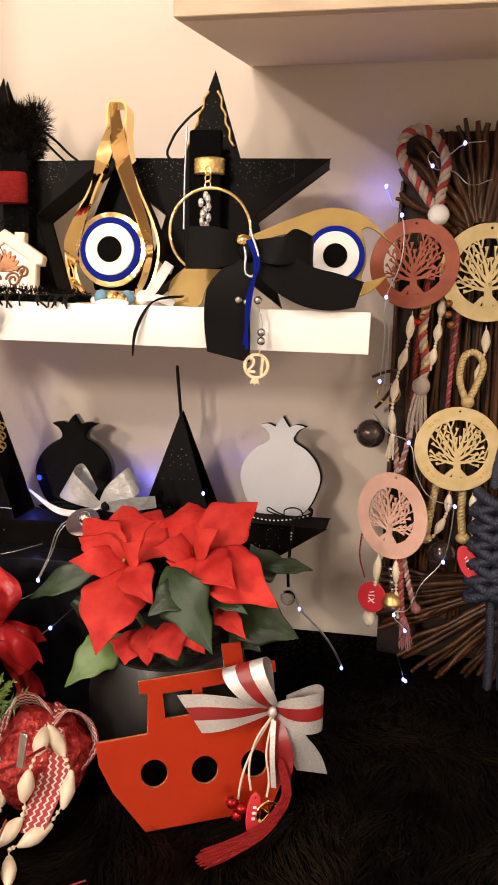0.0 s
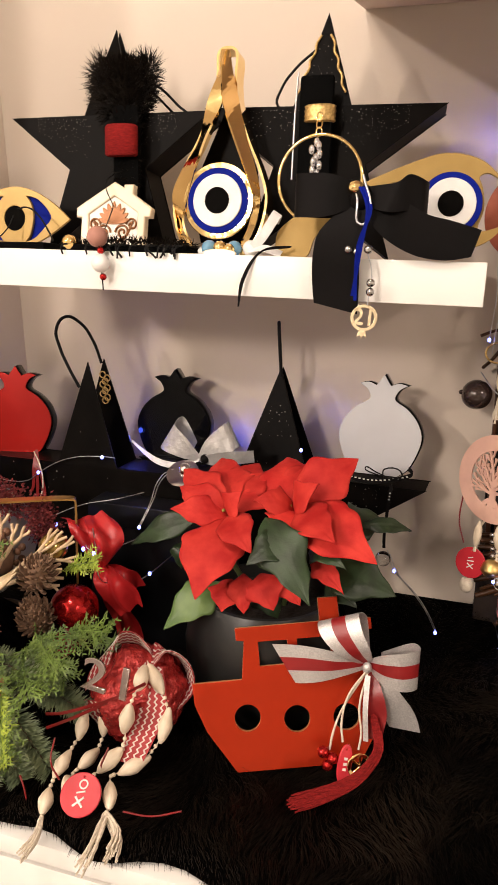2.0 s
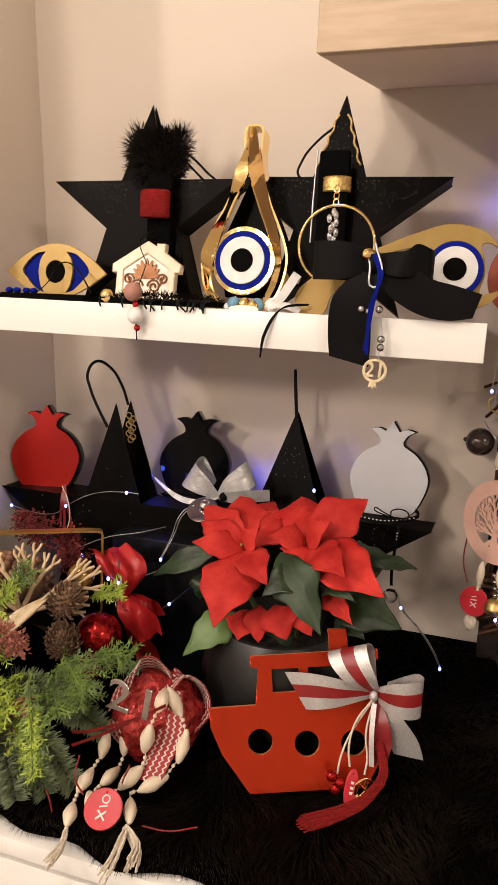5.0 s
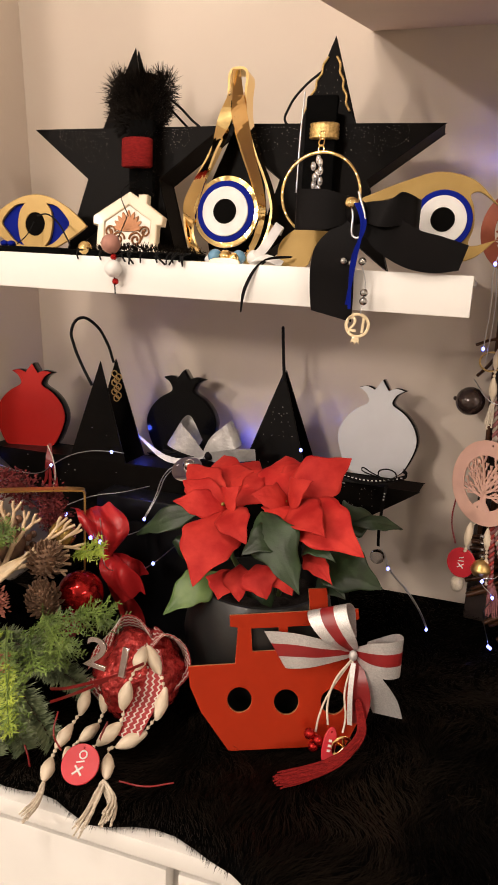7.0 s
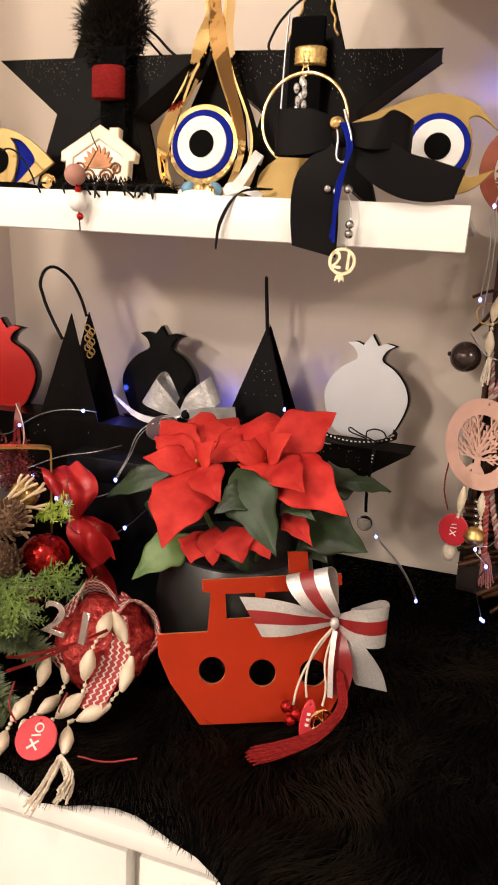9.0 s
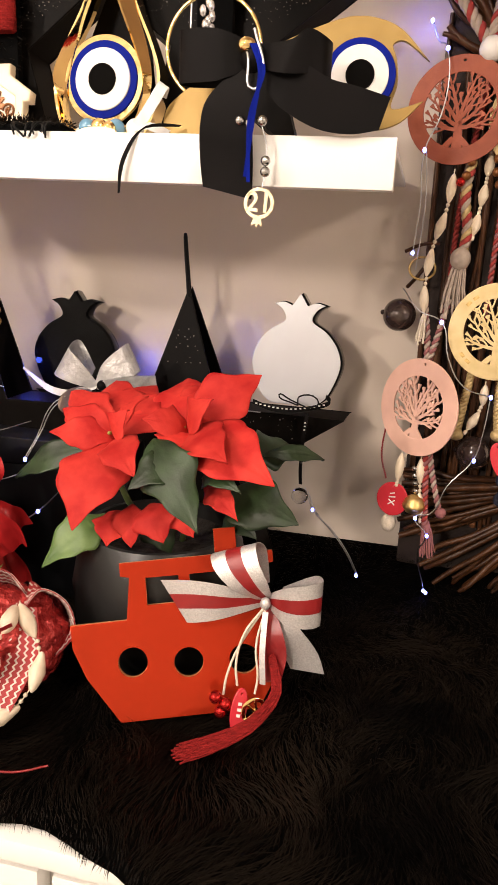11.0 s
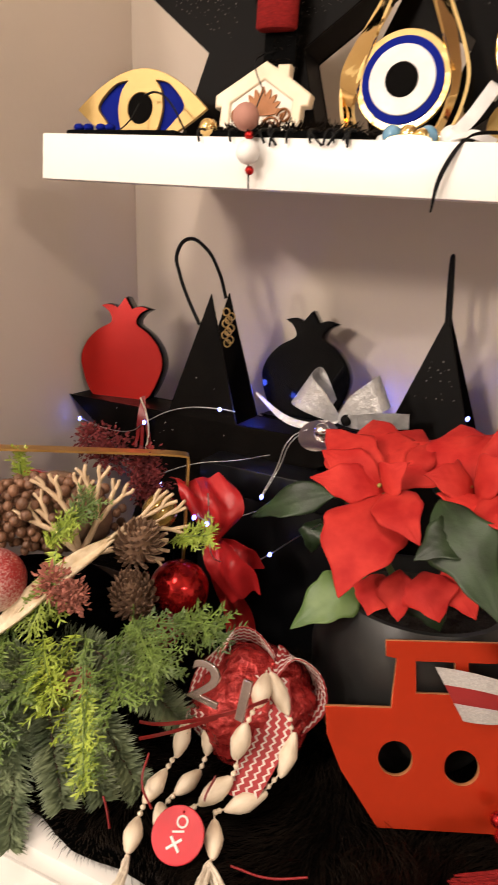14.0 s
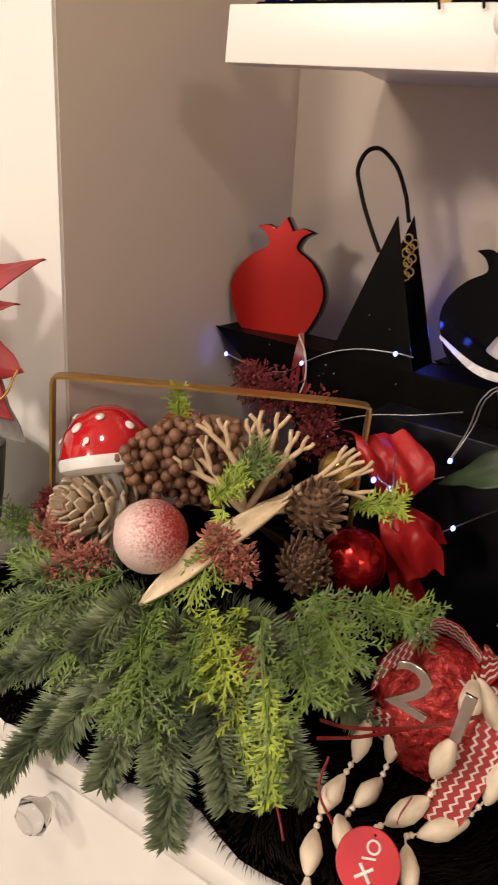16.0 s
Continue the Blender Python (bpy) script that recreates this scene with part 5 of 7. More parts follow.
# ---- plant beside the wall ----
def wall_plant():
    p = thing("poinsettia", "gold-edged red fabric poinsettia in a dark pot by the wall", "plant", pose(-0.675, 0.655, TOP + 0.008))
    inv = p.matrix_world.inverted()
    part("pot", lathe([(0.040, 0), (0.052, 0.02), (0.060, 0.10), (0.063, 0.15), (0.058, 0.15), (0.055, 0.12)], 28), POTM, p, "tall dark pot")
    c = Vector((-0.655, 0.640, 1.075))
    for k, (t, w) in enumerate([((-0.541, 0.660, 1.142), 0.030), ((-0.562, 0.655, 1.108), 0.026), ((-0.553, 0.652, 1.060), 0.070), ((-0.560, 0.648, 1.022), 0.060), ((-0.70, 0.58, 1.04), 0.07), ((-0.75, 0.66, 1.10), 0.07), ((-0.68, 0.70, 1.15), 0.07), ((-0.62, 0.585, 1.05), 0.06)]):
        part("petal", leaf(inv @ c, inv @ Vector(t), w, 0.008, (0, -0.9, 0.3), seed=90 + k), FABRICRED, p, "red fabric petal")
    part("petal_edge", tube([tuple(inv @ Vector(q)) for q in ((-0.64, 0.636, 1.052), (-0.60, 0.636, 1.036), (-0.570, 0.643, 1.036), (-0.556, 0.650, 1.062))], 0.0012, 2), GOLD, p, "gold wire petal edge")
    part("stem", tube([(0, 0, 0.10), (0.01, -0.01, 0.17), tuple(inv @ c)], 0.003), STEM, p)
    for k, t in enumerate([(-0.560, 0.660, 1.000), (-0.60, 0.62, 0.985), (-0.57, 0.64, 0.98)]):
        part("leaf", leaf(inv @ Vector((-0.65, 0.65, 1.05)), inv @ Vector(t), 0.05, 0.01, seed=120 + k), SILVERLEAF, p, "silver-grey fabric leaf")


SILVERLEAF = mat("silver_grey_leaf", (0.30, 0.28, 0.26), 0.5, 0.2, col2=(0.16, 0.15, 0.14), scale=40, bump=0.3)
wall_plant()


# ---- red ball with chevron ribbon and wooden bead strings ----
BEADW = mat("pale_wood_bead", (0.72, 0.62, 0.48), 0.55, col2=(0.60, 0.49, 0.35), scale=50, stretch=(3, 3, 1), bump=0.3, bscale=150, vary=0.15)
CHEVRED = mat("red_grosgrain", (0.36, 0.020, 0.022), 0.65, col2=(0.28, 0.014, 0.016), scale=60, bump=0.4, bscale=700)
CHEVWHITE = mat("white_woven_zigzag", (0.68, 0.62, 0.56), 0.7, col2=(0.60, 0.52, 0.46), scale=200, bump=0.4, bscale=700)
REDCLOTH = mat("red_metallic_mesh_cloth", (0.56, 0.050, 0.045), 0.26, 0.45, col2=(0.26, 0.014, 0.014), scale=120, bump=1.0, bscale=150, dist=0.004)


def chevron(parent, pts, across, width, lines=4, name="chevron_ribbon", teeth=0.0055):
    rb = part(name, ribbon(pts, width, across, 0.0008, 8), CHEVRED, parent, "red ribbon with white zigzags")
    C = catmull(pts, 24)
    if isinstance(across[0], (list, tuple)):
        A = [v.normalized() for v in catmull(across, 24)]
    else:
        A = [Vector(across).normalized()] * len(C)
    for j in range(lines):
        o = (j + 0.5) / lines - 0.5
        for face in (1,):
            bm = bmesh.new()
            run, last, k = 0.0, None, 0
            prev = None
            # resample at half teeth, so that each corner is sharp
            dist = [0.0]
            for a, b in zip(C, C[1:]):
                dist.append(dist[-1] + (b - a).length)
            n = max(2, int(dist[-1] / (teeth / 2)))
            for i in range(n + 1):
                d = dist[-1] * i / n
                q = next((m for m in range(len(dist) - 1) if dist[m + 1] >= d), len(dist) - 2)
                t = (d - dist[q]) / max(1e-9, dist[q + 1] - dist[q])
                c, a = C[q].lerp(C[q + 1], t), A[q].lerp(A[q + 1], t)
                tan = (C[q + 1] - C[q]).normalized()
                nor = tan.cross(a).normalized()
                z = (0.0013 if i % 2 else -0.0013)
                e = [bm.verts.new(c + a * (o * width + z + s * 0.0009) + nor * 0.0010 * h) for s, h in ((-1, -1), (1, -1), (1, 1), (-1, 1))]
                if prev:
                    for m in range(4):
                        bm.faces.new((prev[m], prev[(m + 1) % 4], e[(m + 1) % 4], e[m]))
                prev = e
            part("zigzag", bm, CHEVWHITE, rb, "white woven zigzag")
    return rb


def bead_string(parent, pts, big, seed=0, thick=0.0062, small=0.0021, label="string of pale wooden beads"):
    st = part("bead_string", tube(pts, 0.0007, 2), CREAMCORD, parent, label)
    C = catmull(pts, 30)
    dist = [0.0]
    for a, b in zip(C, C[1:]):
        dist.append(dist[-1] + (b - a).length)
    def at(d):
        q = next((m for m in range(len(dist) - 1) if dist[m + 1] >= d), len(dist) - 2)
        t = (d - dist[q]) / max(1e-9, dist[q + 1] - dist[q])
        return C[q].lerp(C[q + 1], t), (C[q + 1] - C[q]).normalized()
    step = dist[-1] / big
    rng = random.Random(seed)
    for k in range(big):
        L = step * 0.74
        c, tan = at((k + 0.5) * step)
        prof = [(0.0012, -0.5), (thick * 0.45, -0.42), (thick * 0.8, -0.22), (thick, 0.0), (thick * 0.85, 0.2), (thick * 0.5, 0.4), (0.0012, 0.5)]
        o = part("bead", lathe([(r * rng.uniform(0.93, 1.07), z * L) for r, z in prof], 14), BEADW, st)
        o.matrix_basis = Matrix.Translation(c) @ tan.to_track_quat("Z", "Y").to_matrix().to_4x4()
        for s in (0.0, 0.13):
            c2, _ = at(min(dist[-1], (k + 0.94 + s) * step))
            o = part("small_bead", ball(small, 10, 7), BEADW, st)
            o.location = c2
    return st


# pinkish tint put into the silver for the reds it mirrors
NUMERAL = mat("pink_tinted_silver", (0.58, 0.48, 0.46), 0.16, 1.0, scale=40, bump=0.1)


def garland():
    g = thing("beaded_ornament", "red cloth ball with chevron ribbon and wooden bead strings", "ornament", pose(0, 0, 0))
    bm = bmesh.new()
    bmesh.ops.create_icosphere(bm, subdivisions=5, radius=1)
    for v in bm.verts:
        n = 1 + 0.13 * noise.noise(v.co * 2.2) + 0.09 * abs(noise.noise(v.co * 5)) + 0.03 * noise.noise(v.co * 14)
        v.co = Vector((v.co.x * 0.049, v.co.y * 0.046, v.co.z * 0.049)) * n + Vector((-0.230, 0.740, 0.878))
    for f in bm.faces:
        f.smooth = True
    part("cloth_ball", bm, REDCLOTH, g, "crumpled red mesh cloth ball")
    chevron(g, [(-0.264, 0.716, 0.900), (-0.262, 0.728, 0.920), (-0.250, 0.744, 0.932), (-0.232, 0.748, 0.931), (-0.213, 0.738, 0.925)], [(0.5, 0.5, 0.6), (0.5, 0.3, 0.6), (0.3, -0.5, 0.8), (0.1, -0.6, 0.8), (0.1, -0.6, 0.7)], 0.034, 5)
    chevron(g, [(-0.211, 0.734, 0.924), (-0.198, 0.742, 0.929), (-0.184, 0.752, 0.916), (-0.178, 0.754, 0.892), (-0.188, 0.744, 0.872)], [(0.2, -0.8, -0.5), (0.3, -0.8, 0.5), (0.6, -0.7, 0.3), (0.6, -0.8, 0), (0.4, -1, 0)], 0.034, 5)
    chevron(g, [(-0.209, 0.722, 0.920), (-0.198, 0.706, 0.902), (-0.197, 0.694, 0.880), (-0.207, 0.668, 0.850)], [(1, 0.25, 0.1), (1, 0.25, 0.15), (1, 0.2, 0.1), (1, 0.1, -0.1)], 0.027, 4)
    chevron(g, [(-0.262, 0.700, 0.885), (-0.259, 0.702, 0.870), (-0.250, 0.704, 0.858)], [(1, -0.3, 0.3), (1, -0.3, 0.3), (1, -0.3, 0.2)], 0.022, 3)
    bead_string(g, [(-0.214, 0.728, 0.923), (-0.199, 0.714, 0.915), (-0.184, 0.706, 0.897), (-0.182, 0.695, 0.872), (-0.194, 0.677, 0.851), (-0.218, 0.656, 0.842)], 3, 1, 0.0072)
    bead_string(g, [(-0.214, 0.724, 0.923), (-0.208, 0.700, 0.918), (-0.209, 0.682, 0.906), (-0.213, 0.678, 0.885), (-0.213, 0.672, 0.866), (-0.224, 0.662, 0.851), (-0.236, 0.652, 0.840)], 3, 2, 0.0078)
    bead_string(g, [(-0.269, 0.700, 0.880), (-0.266, 0.682, 0.858), (-0.269, 0.639, 0.838), (-0.256, 0.598, 0.832)], 3, 3, 0.0068)
    bead_string(g, [(-0.250, 0.706, 0.883), (-0.248, 0.690, 0.845), (-0.255, 0.644, 0.838), (-0.235, 0.624, 0.834)], 3, 4, 0.0070)
    bead_string(g, [(-0.219, 0.656, 0.841), (-0.207, 0.632, 0.836), (-0.204, 0.619, 0.834)], 1, 5, 0.0066)
    tassel("tassel", [(-0.256, 0.598, 0.832), (-0.251, 0.581, 0.829), (-0.253, 0.563, 0.826)], 0.005, g, CREAMCORD, 16, 4, "cream thread tassel")
    tassel("tassel", [(-0.204, 0.619, 0.834), (-0.186, 0.605, 0.830), (-0.182, 0.585, 0.827)], 0.006, g, CREAMCORD, 18, 5, "cream thread tassel")
    tassel("tassel", [(-0.204, 0.619, 0.834), (-0.199, 0.589, 0.830), (-0.198, 0.567, 0.827)], 0.006, g, CREAMCORD, 18, 6, "cream thread tassel")
    # polished silver numerals
    for body, dx in (("2", 0.0), ("1", 0.032)):
        cu = bpy.data.curves.new("numeral", "FONT")
        cu.body, cu.size, cu.extrude, cu.bevel_depth = body, 0.058, 0.0010, 0.0006
        me = from_curve(cu)
        me.transform(pose(0, 0, 0, 90))
        part("silver_numeral", me, NUMERAL, g, "polished silver numeral").matrix_basis = pose(-0.252, 0.662, 0.9260, -14, 2, -6) @ pose(dx, 0, 0) @ Matrix.Diagonal((1.0, 1.0, 0.72, 1))
    for pts in ([(-0.198, 0.690, 0.923), (-0.227, 0.673, 0.910), (-0.264, 0.658, 0.898), (-0.287, 0.658, 0.891)], [(-0.232, 0.678, 0.903), (-0.260, 0.663, 0.890), (-0.287, 0.658, 0.876)], [(-0.224, 0.648, 0.856), (-0.224, 0.652, 0.860), (-0.221, 0.658, 0.870)]):
        part("red_string", ribbon(pts, 0.004, (0, -0.4, 1), 0.0006), REDRIB, g, "narrow red satin string")
    for pts in ([(-0.295, 0.625, 0.846), (-0.288, 0.620, 0.840), (-0.280, 0.612, 0.835)], [(-0.190, 0.625, 0.836), (-0.165, 0.630, 0.834), (-0.140, 0.640, 0.838)], [(-0.276, 0.655, 0.87), (-0.275, 0.645, 0.852), (-0.258, 0.632, 0.846)]):
        part("red_string", tube(pts, 0.0009, 2), REDRIB, g, "thin red cord")
    tg = part("tag", plate([circle(0, 0, 0.0180, 40), circle(0, 0.0148, 0.0014, 10)], 0.0028, 0.0008), TAGRED, g, "round red glossy tag")
    tg.matrix_basis = pose(-0.230, 0.622, 0.845, -48, 0, 8)
    for a, b in (((-0.005, -0.010), (0.004, -0.002)), ((0.004, -0.010), (-0.004, -0.002))):
        part("print_bar", tube([(a[0], -0.0016, a[1]), (b[0], -0.0016, b[1])], 0.0011, 2, spline=False), WHITEEN, tg, "white printed mark")
    part("print_bar", tube([(-0.004, -0.0016, 0.001), (0.004, -0.0016, 0.003)], 0.0008, 2, spline=False), WHITEEN, tg, "white printed mark")
    part("print_bar", tube([(x, -0.0016, z) for x, z in circle(0.001, 0.0085, 0.0035, 10)], 0.0008, 2, True), WHITEEN, tg, "white printed mark")


garland()


# ---- fairy lights ----
def fairy_lights(name, strands, leds, label):
    f = thing(name, label, "fairy lights", pose(0, 0, 0), "silver wire fairy lights")
    for s in strands:
        part("wire", tube(s, 0.0007, 2), WIRE, f)
    bm = ball(1, 12, 8)
    me = bpy.data.meshes.new("led")
    bm.to_mesh(me)
    bm.free()
    me.materials.append(LED)
    for p in leds:
        o = new("led", me)
        o.parent = f
        o.matrix_basis = pose(*p) @ Matrix.Diagonal((0.0021, 0.0021, 0.0027, 1))
        tagged(o, "glowing bluish white led")
    return f


fairy_lights("fairy_lights", [
    [(-0.577, 0.958, 1.022), (-0.540, 0.955, 1.017), (-0.500, 0.955, 1.020), (-0.481, 0.955, 1.034), (-0.440, 0.957, 1.056), (-0.384, 0.957, 1.065), (-0.368, 0.960, 1.064)],
    [(-0.420, 0.88, 1.000), (-0.378, 0.895, 1.018), (-0.340, 0.905, 1.026), (-0.297, 0.898, 1.042)],
    [(-0.272, 0.934, 1.062), (-0.283, 0.930, 1.056), (-0.287, 0.900, 1.029), (-0.294, 0.880, 1.004)],
    [(-0.272, 0.932, 1.066), (-0.286, 0.928, 1.057), (-0.290, 0.898, 1.026), (-0.294, 0.878, 1.006)],
    [(-0.338, 0.826, 0.998), (-0.330, 0.820, 0.992), (-0.311, 0.855, 0.986), (-0.295, 0.875, 0.990)],
    [(-0.294, 0.868, 0.936), (-0.278, 0.875, 0.948), (-0.251, 0.868, 0.974), (-0.222, 0.850, 1.002)],
    [(-0.322, 0.816, 1.02), (-0.318, 0.816, 0.990), (-0.312, 0.812, 0.962), (-0.305, 0.83, 0.948)]],
    [(-0.577, 0.956, 1.022), (-0.481, 0.952, 1.034), (-0.384, 0.954, 1.065), (-0.294, 0.878, 1.004), (-0.278, 0.873, 0.948), (-0.336, 0.818, 0.992), (-0.321, 0.815, 0.990), (-0.409, 0.878, 0.993), (-0.352, 0.86, 1.0)],
    "silver wire fairy lights glowing blue-white over the stars")
fairy_lights("fairy_lights", [
    [(-0.100, 1.000, 1.070), (-0.090, 0.985, 1.06), (-0.060, 0.990, 1.055)],
    [(-0.010, 1.040, 0.955), (0.001, 1.042, 0.927), (0.024, 1.045, 0.902), (0.045, 1.046, 0.875), (0.061, 1.046, 0.846)],
    [(-0.006, 1.040, 0.95), (0.006, 1.040, 0.924), (0.029, 1.043, 0.900), (0.049, 1.044, 0.873), (0.062, 1.046, 0.847)]],
    [(-0.126, 1.006, 1.088), (0.001, 1.040, 0.927), (0.061, 1.043, 0.846)],
    "silver wire fairy lights trailing from the star to the fur")
for p, e in (((-0.375, 1.03, 1.085), 0.050), ((-0.345, 0.965, 1.075), 0.026), ((-0.235, 1.095, 1.075), 0.022), ((-0.580, 0.950, 1.03), 0.003), ((0.080, 1.085, 1.478), 0.026), ((-0.100, 1.088, 1.120), 0.009)):
    d = bpy.data.lights.new("led_glow", "POINT")
    d.energy, d.color, d.shadow_soft_size = e * 1.5, (0.07, 0.12, 1.0), 0.004
    new("led_light", d).location = p


# ---- shelf trinkets ----
TERRA = mat("dusty_rose_bead", (0.42, 0.20, 0.15), 0.7, scale=60, bump=0.4)
BLUEBEAD = mat("sky_blue_glass_bead", (0.13, 0.30, 0.45), 0.15, coat=0.5, scale=30)
CRYSTAL = mat("silvered_crystal", (0.72, 0.71, 0.72), 0.12, 0.8, bump=0, vary=0.3)
CHARMGOLD = mat("pale_gold_charm", (0.92, 0.76, 0.50), 0.35, 0.8, scale=40, bump=0.1)


def black_bow():
    b = thing("ribbon_bow", "large black grosgrain ribbon bow hanging over the white shelf", "bow", pose(0, 0, 0))
    k = (-0.038, 0.803, 1.376)
    part("loop", ribbon([k, (-0.066, 0.797, 1.376), (-0.097, 0.802, 1.376), (-0.094, 0.825, 1.378), (-0.055, 0.822, 1.376), k], 1, [(0, 0, 1)] * 6, 0.0009, 7, 0, [0.016, 0.036, 0.038, 0.038, 0.034, 0.016]), BLACKSATIN, b)
    part("loop", ribbon([k, (-0.012, 0.793, 1.373), (0.006, 0.800, 1.378), (0.017, 0.808, 1.372), (0.016, 0.828, 1.372), (-0.012, 0.820, 1.374), k], 1, [(0.1, 0, 1), (0.25, 0.3, 1), (-0.1, -0.2, 1), (0, 0, 1), (0, 0, 1), (0, 0, 1), (0, 0, 1)], 0.0009, 7, 0, [0.014, 0.026, 0.030, 0.033, 0.033, 0.028, 0.014]), BLACKSATIN, b)
    part("tail", ribbon([k, (-0.052, 0.797, 1.350), (-0.057, 0.797, 1.325), (-0.057, 0.800, 1.300), (-0.056, 0.802, 1.276)], 1, [(1, 0, 0.3), (1, 0, 0.15), (1, 0, -0.05), (1, 0, -0.1), (1, 0.0, -0.22)], 0.0009, 7, 0, [0.016, 0.040, 0.043, 0.044, 0.042]), BLACKSATIN, b)
    part("tail", ribbon([k, (-0.012, 0.800, 1.358), (0.015, 0.803, 1.343), (0.040, 0.806, 1.338), (0.064, 0.808, 1.336)], 1, [(0.3, 0, 1), (0.5, 0, 1), (0.35, 0, 1), (0.15, 0, 1), (0.3, 0, 1)], 0.0009, 7, 0, [0.016, 0.034, 0.036, 0.034, 0.024]), BLACKSATIN, b)
    part("knot", ball(0.011, 16, 12, 1.1), BLACKSATIN, b).location = (-0.038, 0.803, 1.374)
    part("string", tube([(-0.045, 0.80, 1.385), (-0.040, 0.792, 1.372), (-0.035, 0.790, 1.350), (-0.028, 0.790, 1.360), (-0.036, 0.792, 1.392)], 0.0012, 2), WIRE, b, "silver cord loop")
    for dx, z1 in ((0.0, 1.288), (0.0028, 1.284)):
        part("string", ribbon([(-0.038 + dx, 0.792, 1.382), (-0.030 + dx, 0.789, 1.362), (-0.034 - dx, 0.790, 1.330), (-0.040 + dx, 0.795, z1)], 0.0030, (1, 0.4, 0), 0.0006), BLUE, b, "royal blue satin string")
    part("string", tube([(-0.030, 0.796, 1.33), (-0.024, 0.798, 1.31), (-0.026, 0.798, 1.28)], 0.0006, 2), WIRE, b, "thin silver cord")
    for x, z in ((-0.046, 1.329), (-0.038, 1.327), (-0.028, 1.329), (-0.024, 1.300), (-0.024, 1.292)):
        part("bead", ball(0.0040, 12, 8), STEEL, b, "dark steel bead").location = (x, 0.796, z)
    # round charm with the year's number
    ch = part("charm", plate([circle(0, 0, 0.0128, 36), circle(0, 0, 0.0104, 36)], 0.0016, 0.0004), CHARMGOLD, b, "gold pomegranate charm")
    ch.matrix_basis = pose(-0.0285, 0.799, 1.2685, -3, 4, 6) @ Matrix.Diagonal((0.93, 0.93, 0.93, 1))
    cr = part("crown", plate([[(-0.003, -0.013), (-0.0045, -0.0185), (-0.0015, -0.0165), (0.0, -0.0200), (0.0015, -0.0165), (0.0045, -0.0185), (0.003, -0.013)]], 0.0016, 0.0003), CHARMGOLD, ch)
    cu = bpy.data.curves.new("number", "FONT")
    cu.body, cu.size, cu.extrude, cu.align_x, cu.align_y = "21", 0.0225, 0.0008, "CENTER", "CENTER"
    cu.offset = 0.0003
    me = from_curve(cu)
    me.transform(pose(0, 0, 0, 90))
    part("number", me, CHARMGOLD, ch, "gold number 21")
    return b


black_bow()


def hoop():
    h = thing("hoop_ornament", "thin gold hoop with a crystal drop hanging on the star lantern", "ornament", pose(-0.089, 0.862, 1.398))
    part("hoop", tube([(0.0415 * math.cos(a), 0, 0.0415 * math.sin(a)) for a in [k * math.pi / 12 for k in range(24)]], 0.0016, 3, True), GOLD, h)
    part("clasp", ball(0.0075, 18, 12, 0.8), GOLD, h, "polished gold ball").location = (0.046, -0.064, -0.016)
    for k in range(14):
        o = part("crystal", ball(0.0032, 6, 4, 1.5), CRYSTAL, h, "faceted clear crystal")
        o.location = (-0.004 + 0.0040 * math.sin(k * 2.4), -0.004 + 0.002 * math.cos(k * 1.7), 0.034 - 0.0036 * k)
    for k in range(3):
        part("chain_link", tube([(-0.006 + 0.0028 * math.cos(a), 0.015 + 0.002 * (k % 2) * math.sin(a), 0.047 + 0.007 * k + 0.0042 * math.sin(a)) for a in [j * math.pi / 5 for j in range(10)]], 0.0008, 2, True), GOLD, h)
    return h


hoop()


def hair_tuft(name, parent, centre, rx, rz, n, ln, seed, label):
    rng = random.Random(seed)
    items = []
    for k in range(n):
        a, q = rng.uniform(0, 6.28), math.sqrt(rng.random())
        p = Vector(centre) + Vector((rx * q * math.cos(a), rng.uniform(-0.012, 0.004), rz * q * math.sin(a)))
        d = Vector((math.cos(a) * q + rng.gauss(0, 0.35), rng.gauss(-0.25, 0.3), math.sin(a) * q * 0.8 + rng.gauss(0.1, 0.35))).normalized()
        items.append((p, d, d.orthogonal().normalized(), ln * rng.uniform(0.4, 1.6), 0.0009))
    return blades(name, parent, FURM, items, label)


def strap_left():
    s = thing("fur_strap", "black fluffy strap with red yarn band hanging on a star lantern", "ornament", pose(-0.344, 0.957, SHELF_Z - 0.002))
    part("strap", box(-0.017, 0.017, -0.006, 0.004, 0.060, 0.178, 0.004), VELVET, s)
    hair_tuft("fluff", s, (-0.044, 0.032, 0.216), 0.013, 0.020, 600, 0.015, 3, "fluffy black fur collar")
    hair_tuft("fluff", s, (0.012, 0.032, 0.218), 0.012, 0.018, 600, 0.014, 13, "fluffy black fur collar")
    hair_tuft("fluff", s, (-0.017, 0.030, 0.200), 0.038, 0.034, 5200, 0.012, 23, "fluffy black fur collar")
    hair_tuft("fluff", s, (-0.012, 0.022, 0.180), 0.030, 0.030, 1600, 0.010, 14, "fluffy black fur collar")
    hair_tuft("fluff", s, (0.0, 0.004, 0.130), 0.018, 0.070, 700, 0.008, 4, "short black fur")
    wr = lathe([(0.0175, -0.019), (0.0195, -0.017), (0.0195, 0.017), (0.0175, 0.019)], 28)
    wr.transform(pose(-0.002, -0.012, 0.137) @ Matrix.Diagonal((1.06, 0.6, 0.90, 1)))
    part("band", wr, REDYARN, s, "red wrapped yarn band")
    part("cord", tube([(-0.01, -0.016, 0.10), (-0.006, -0.045, 0.083), (0.008, -0.052, 0.058)], 0.0006, 2), BLACKCORD, s)
    return s


strap_left()


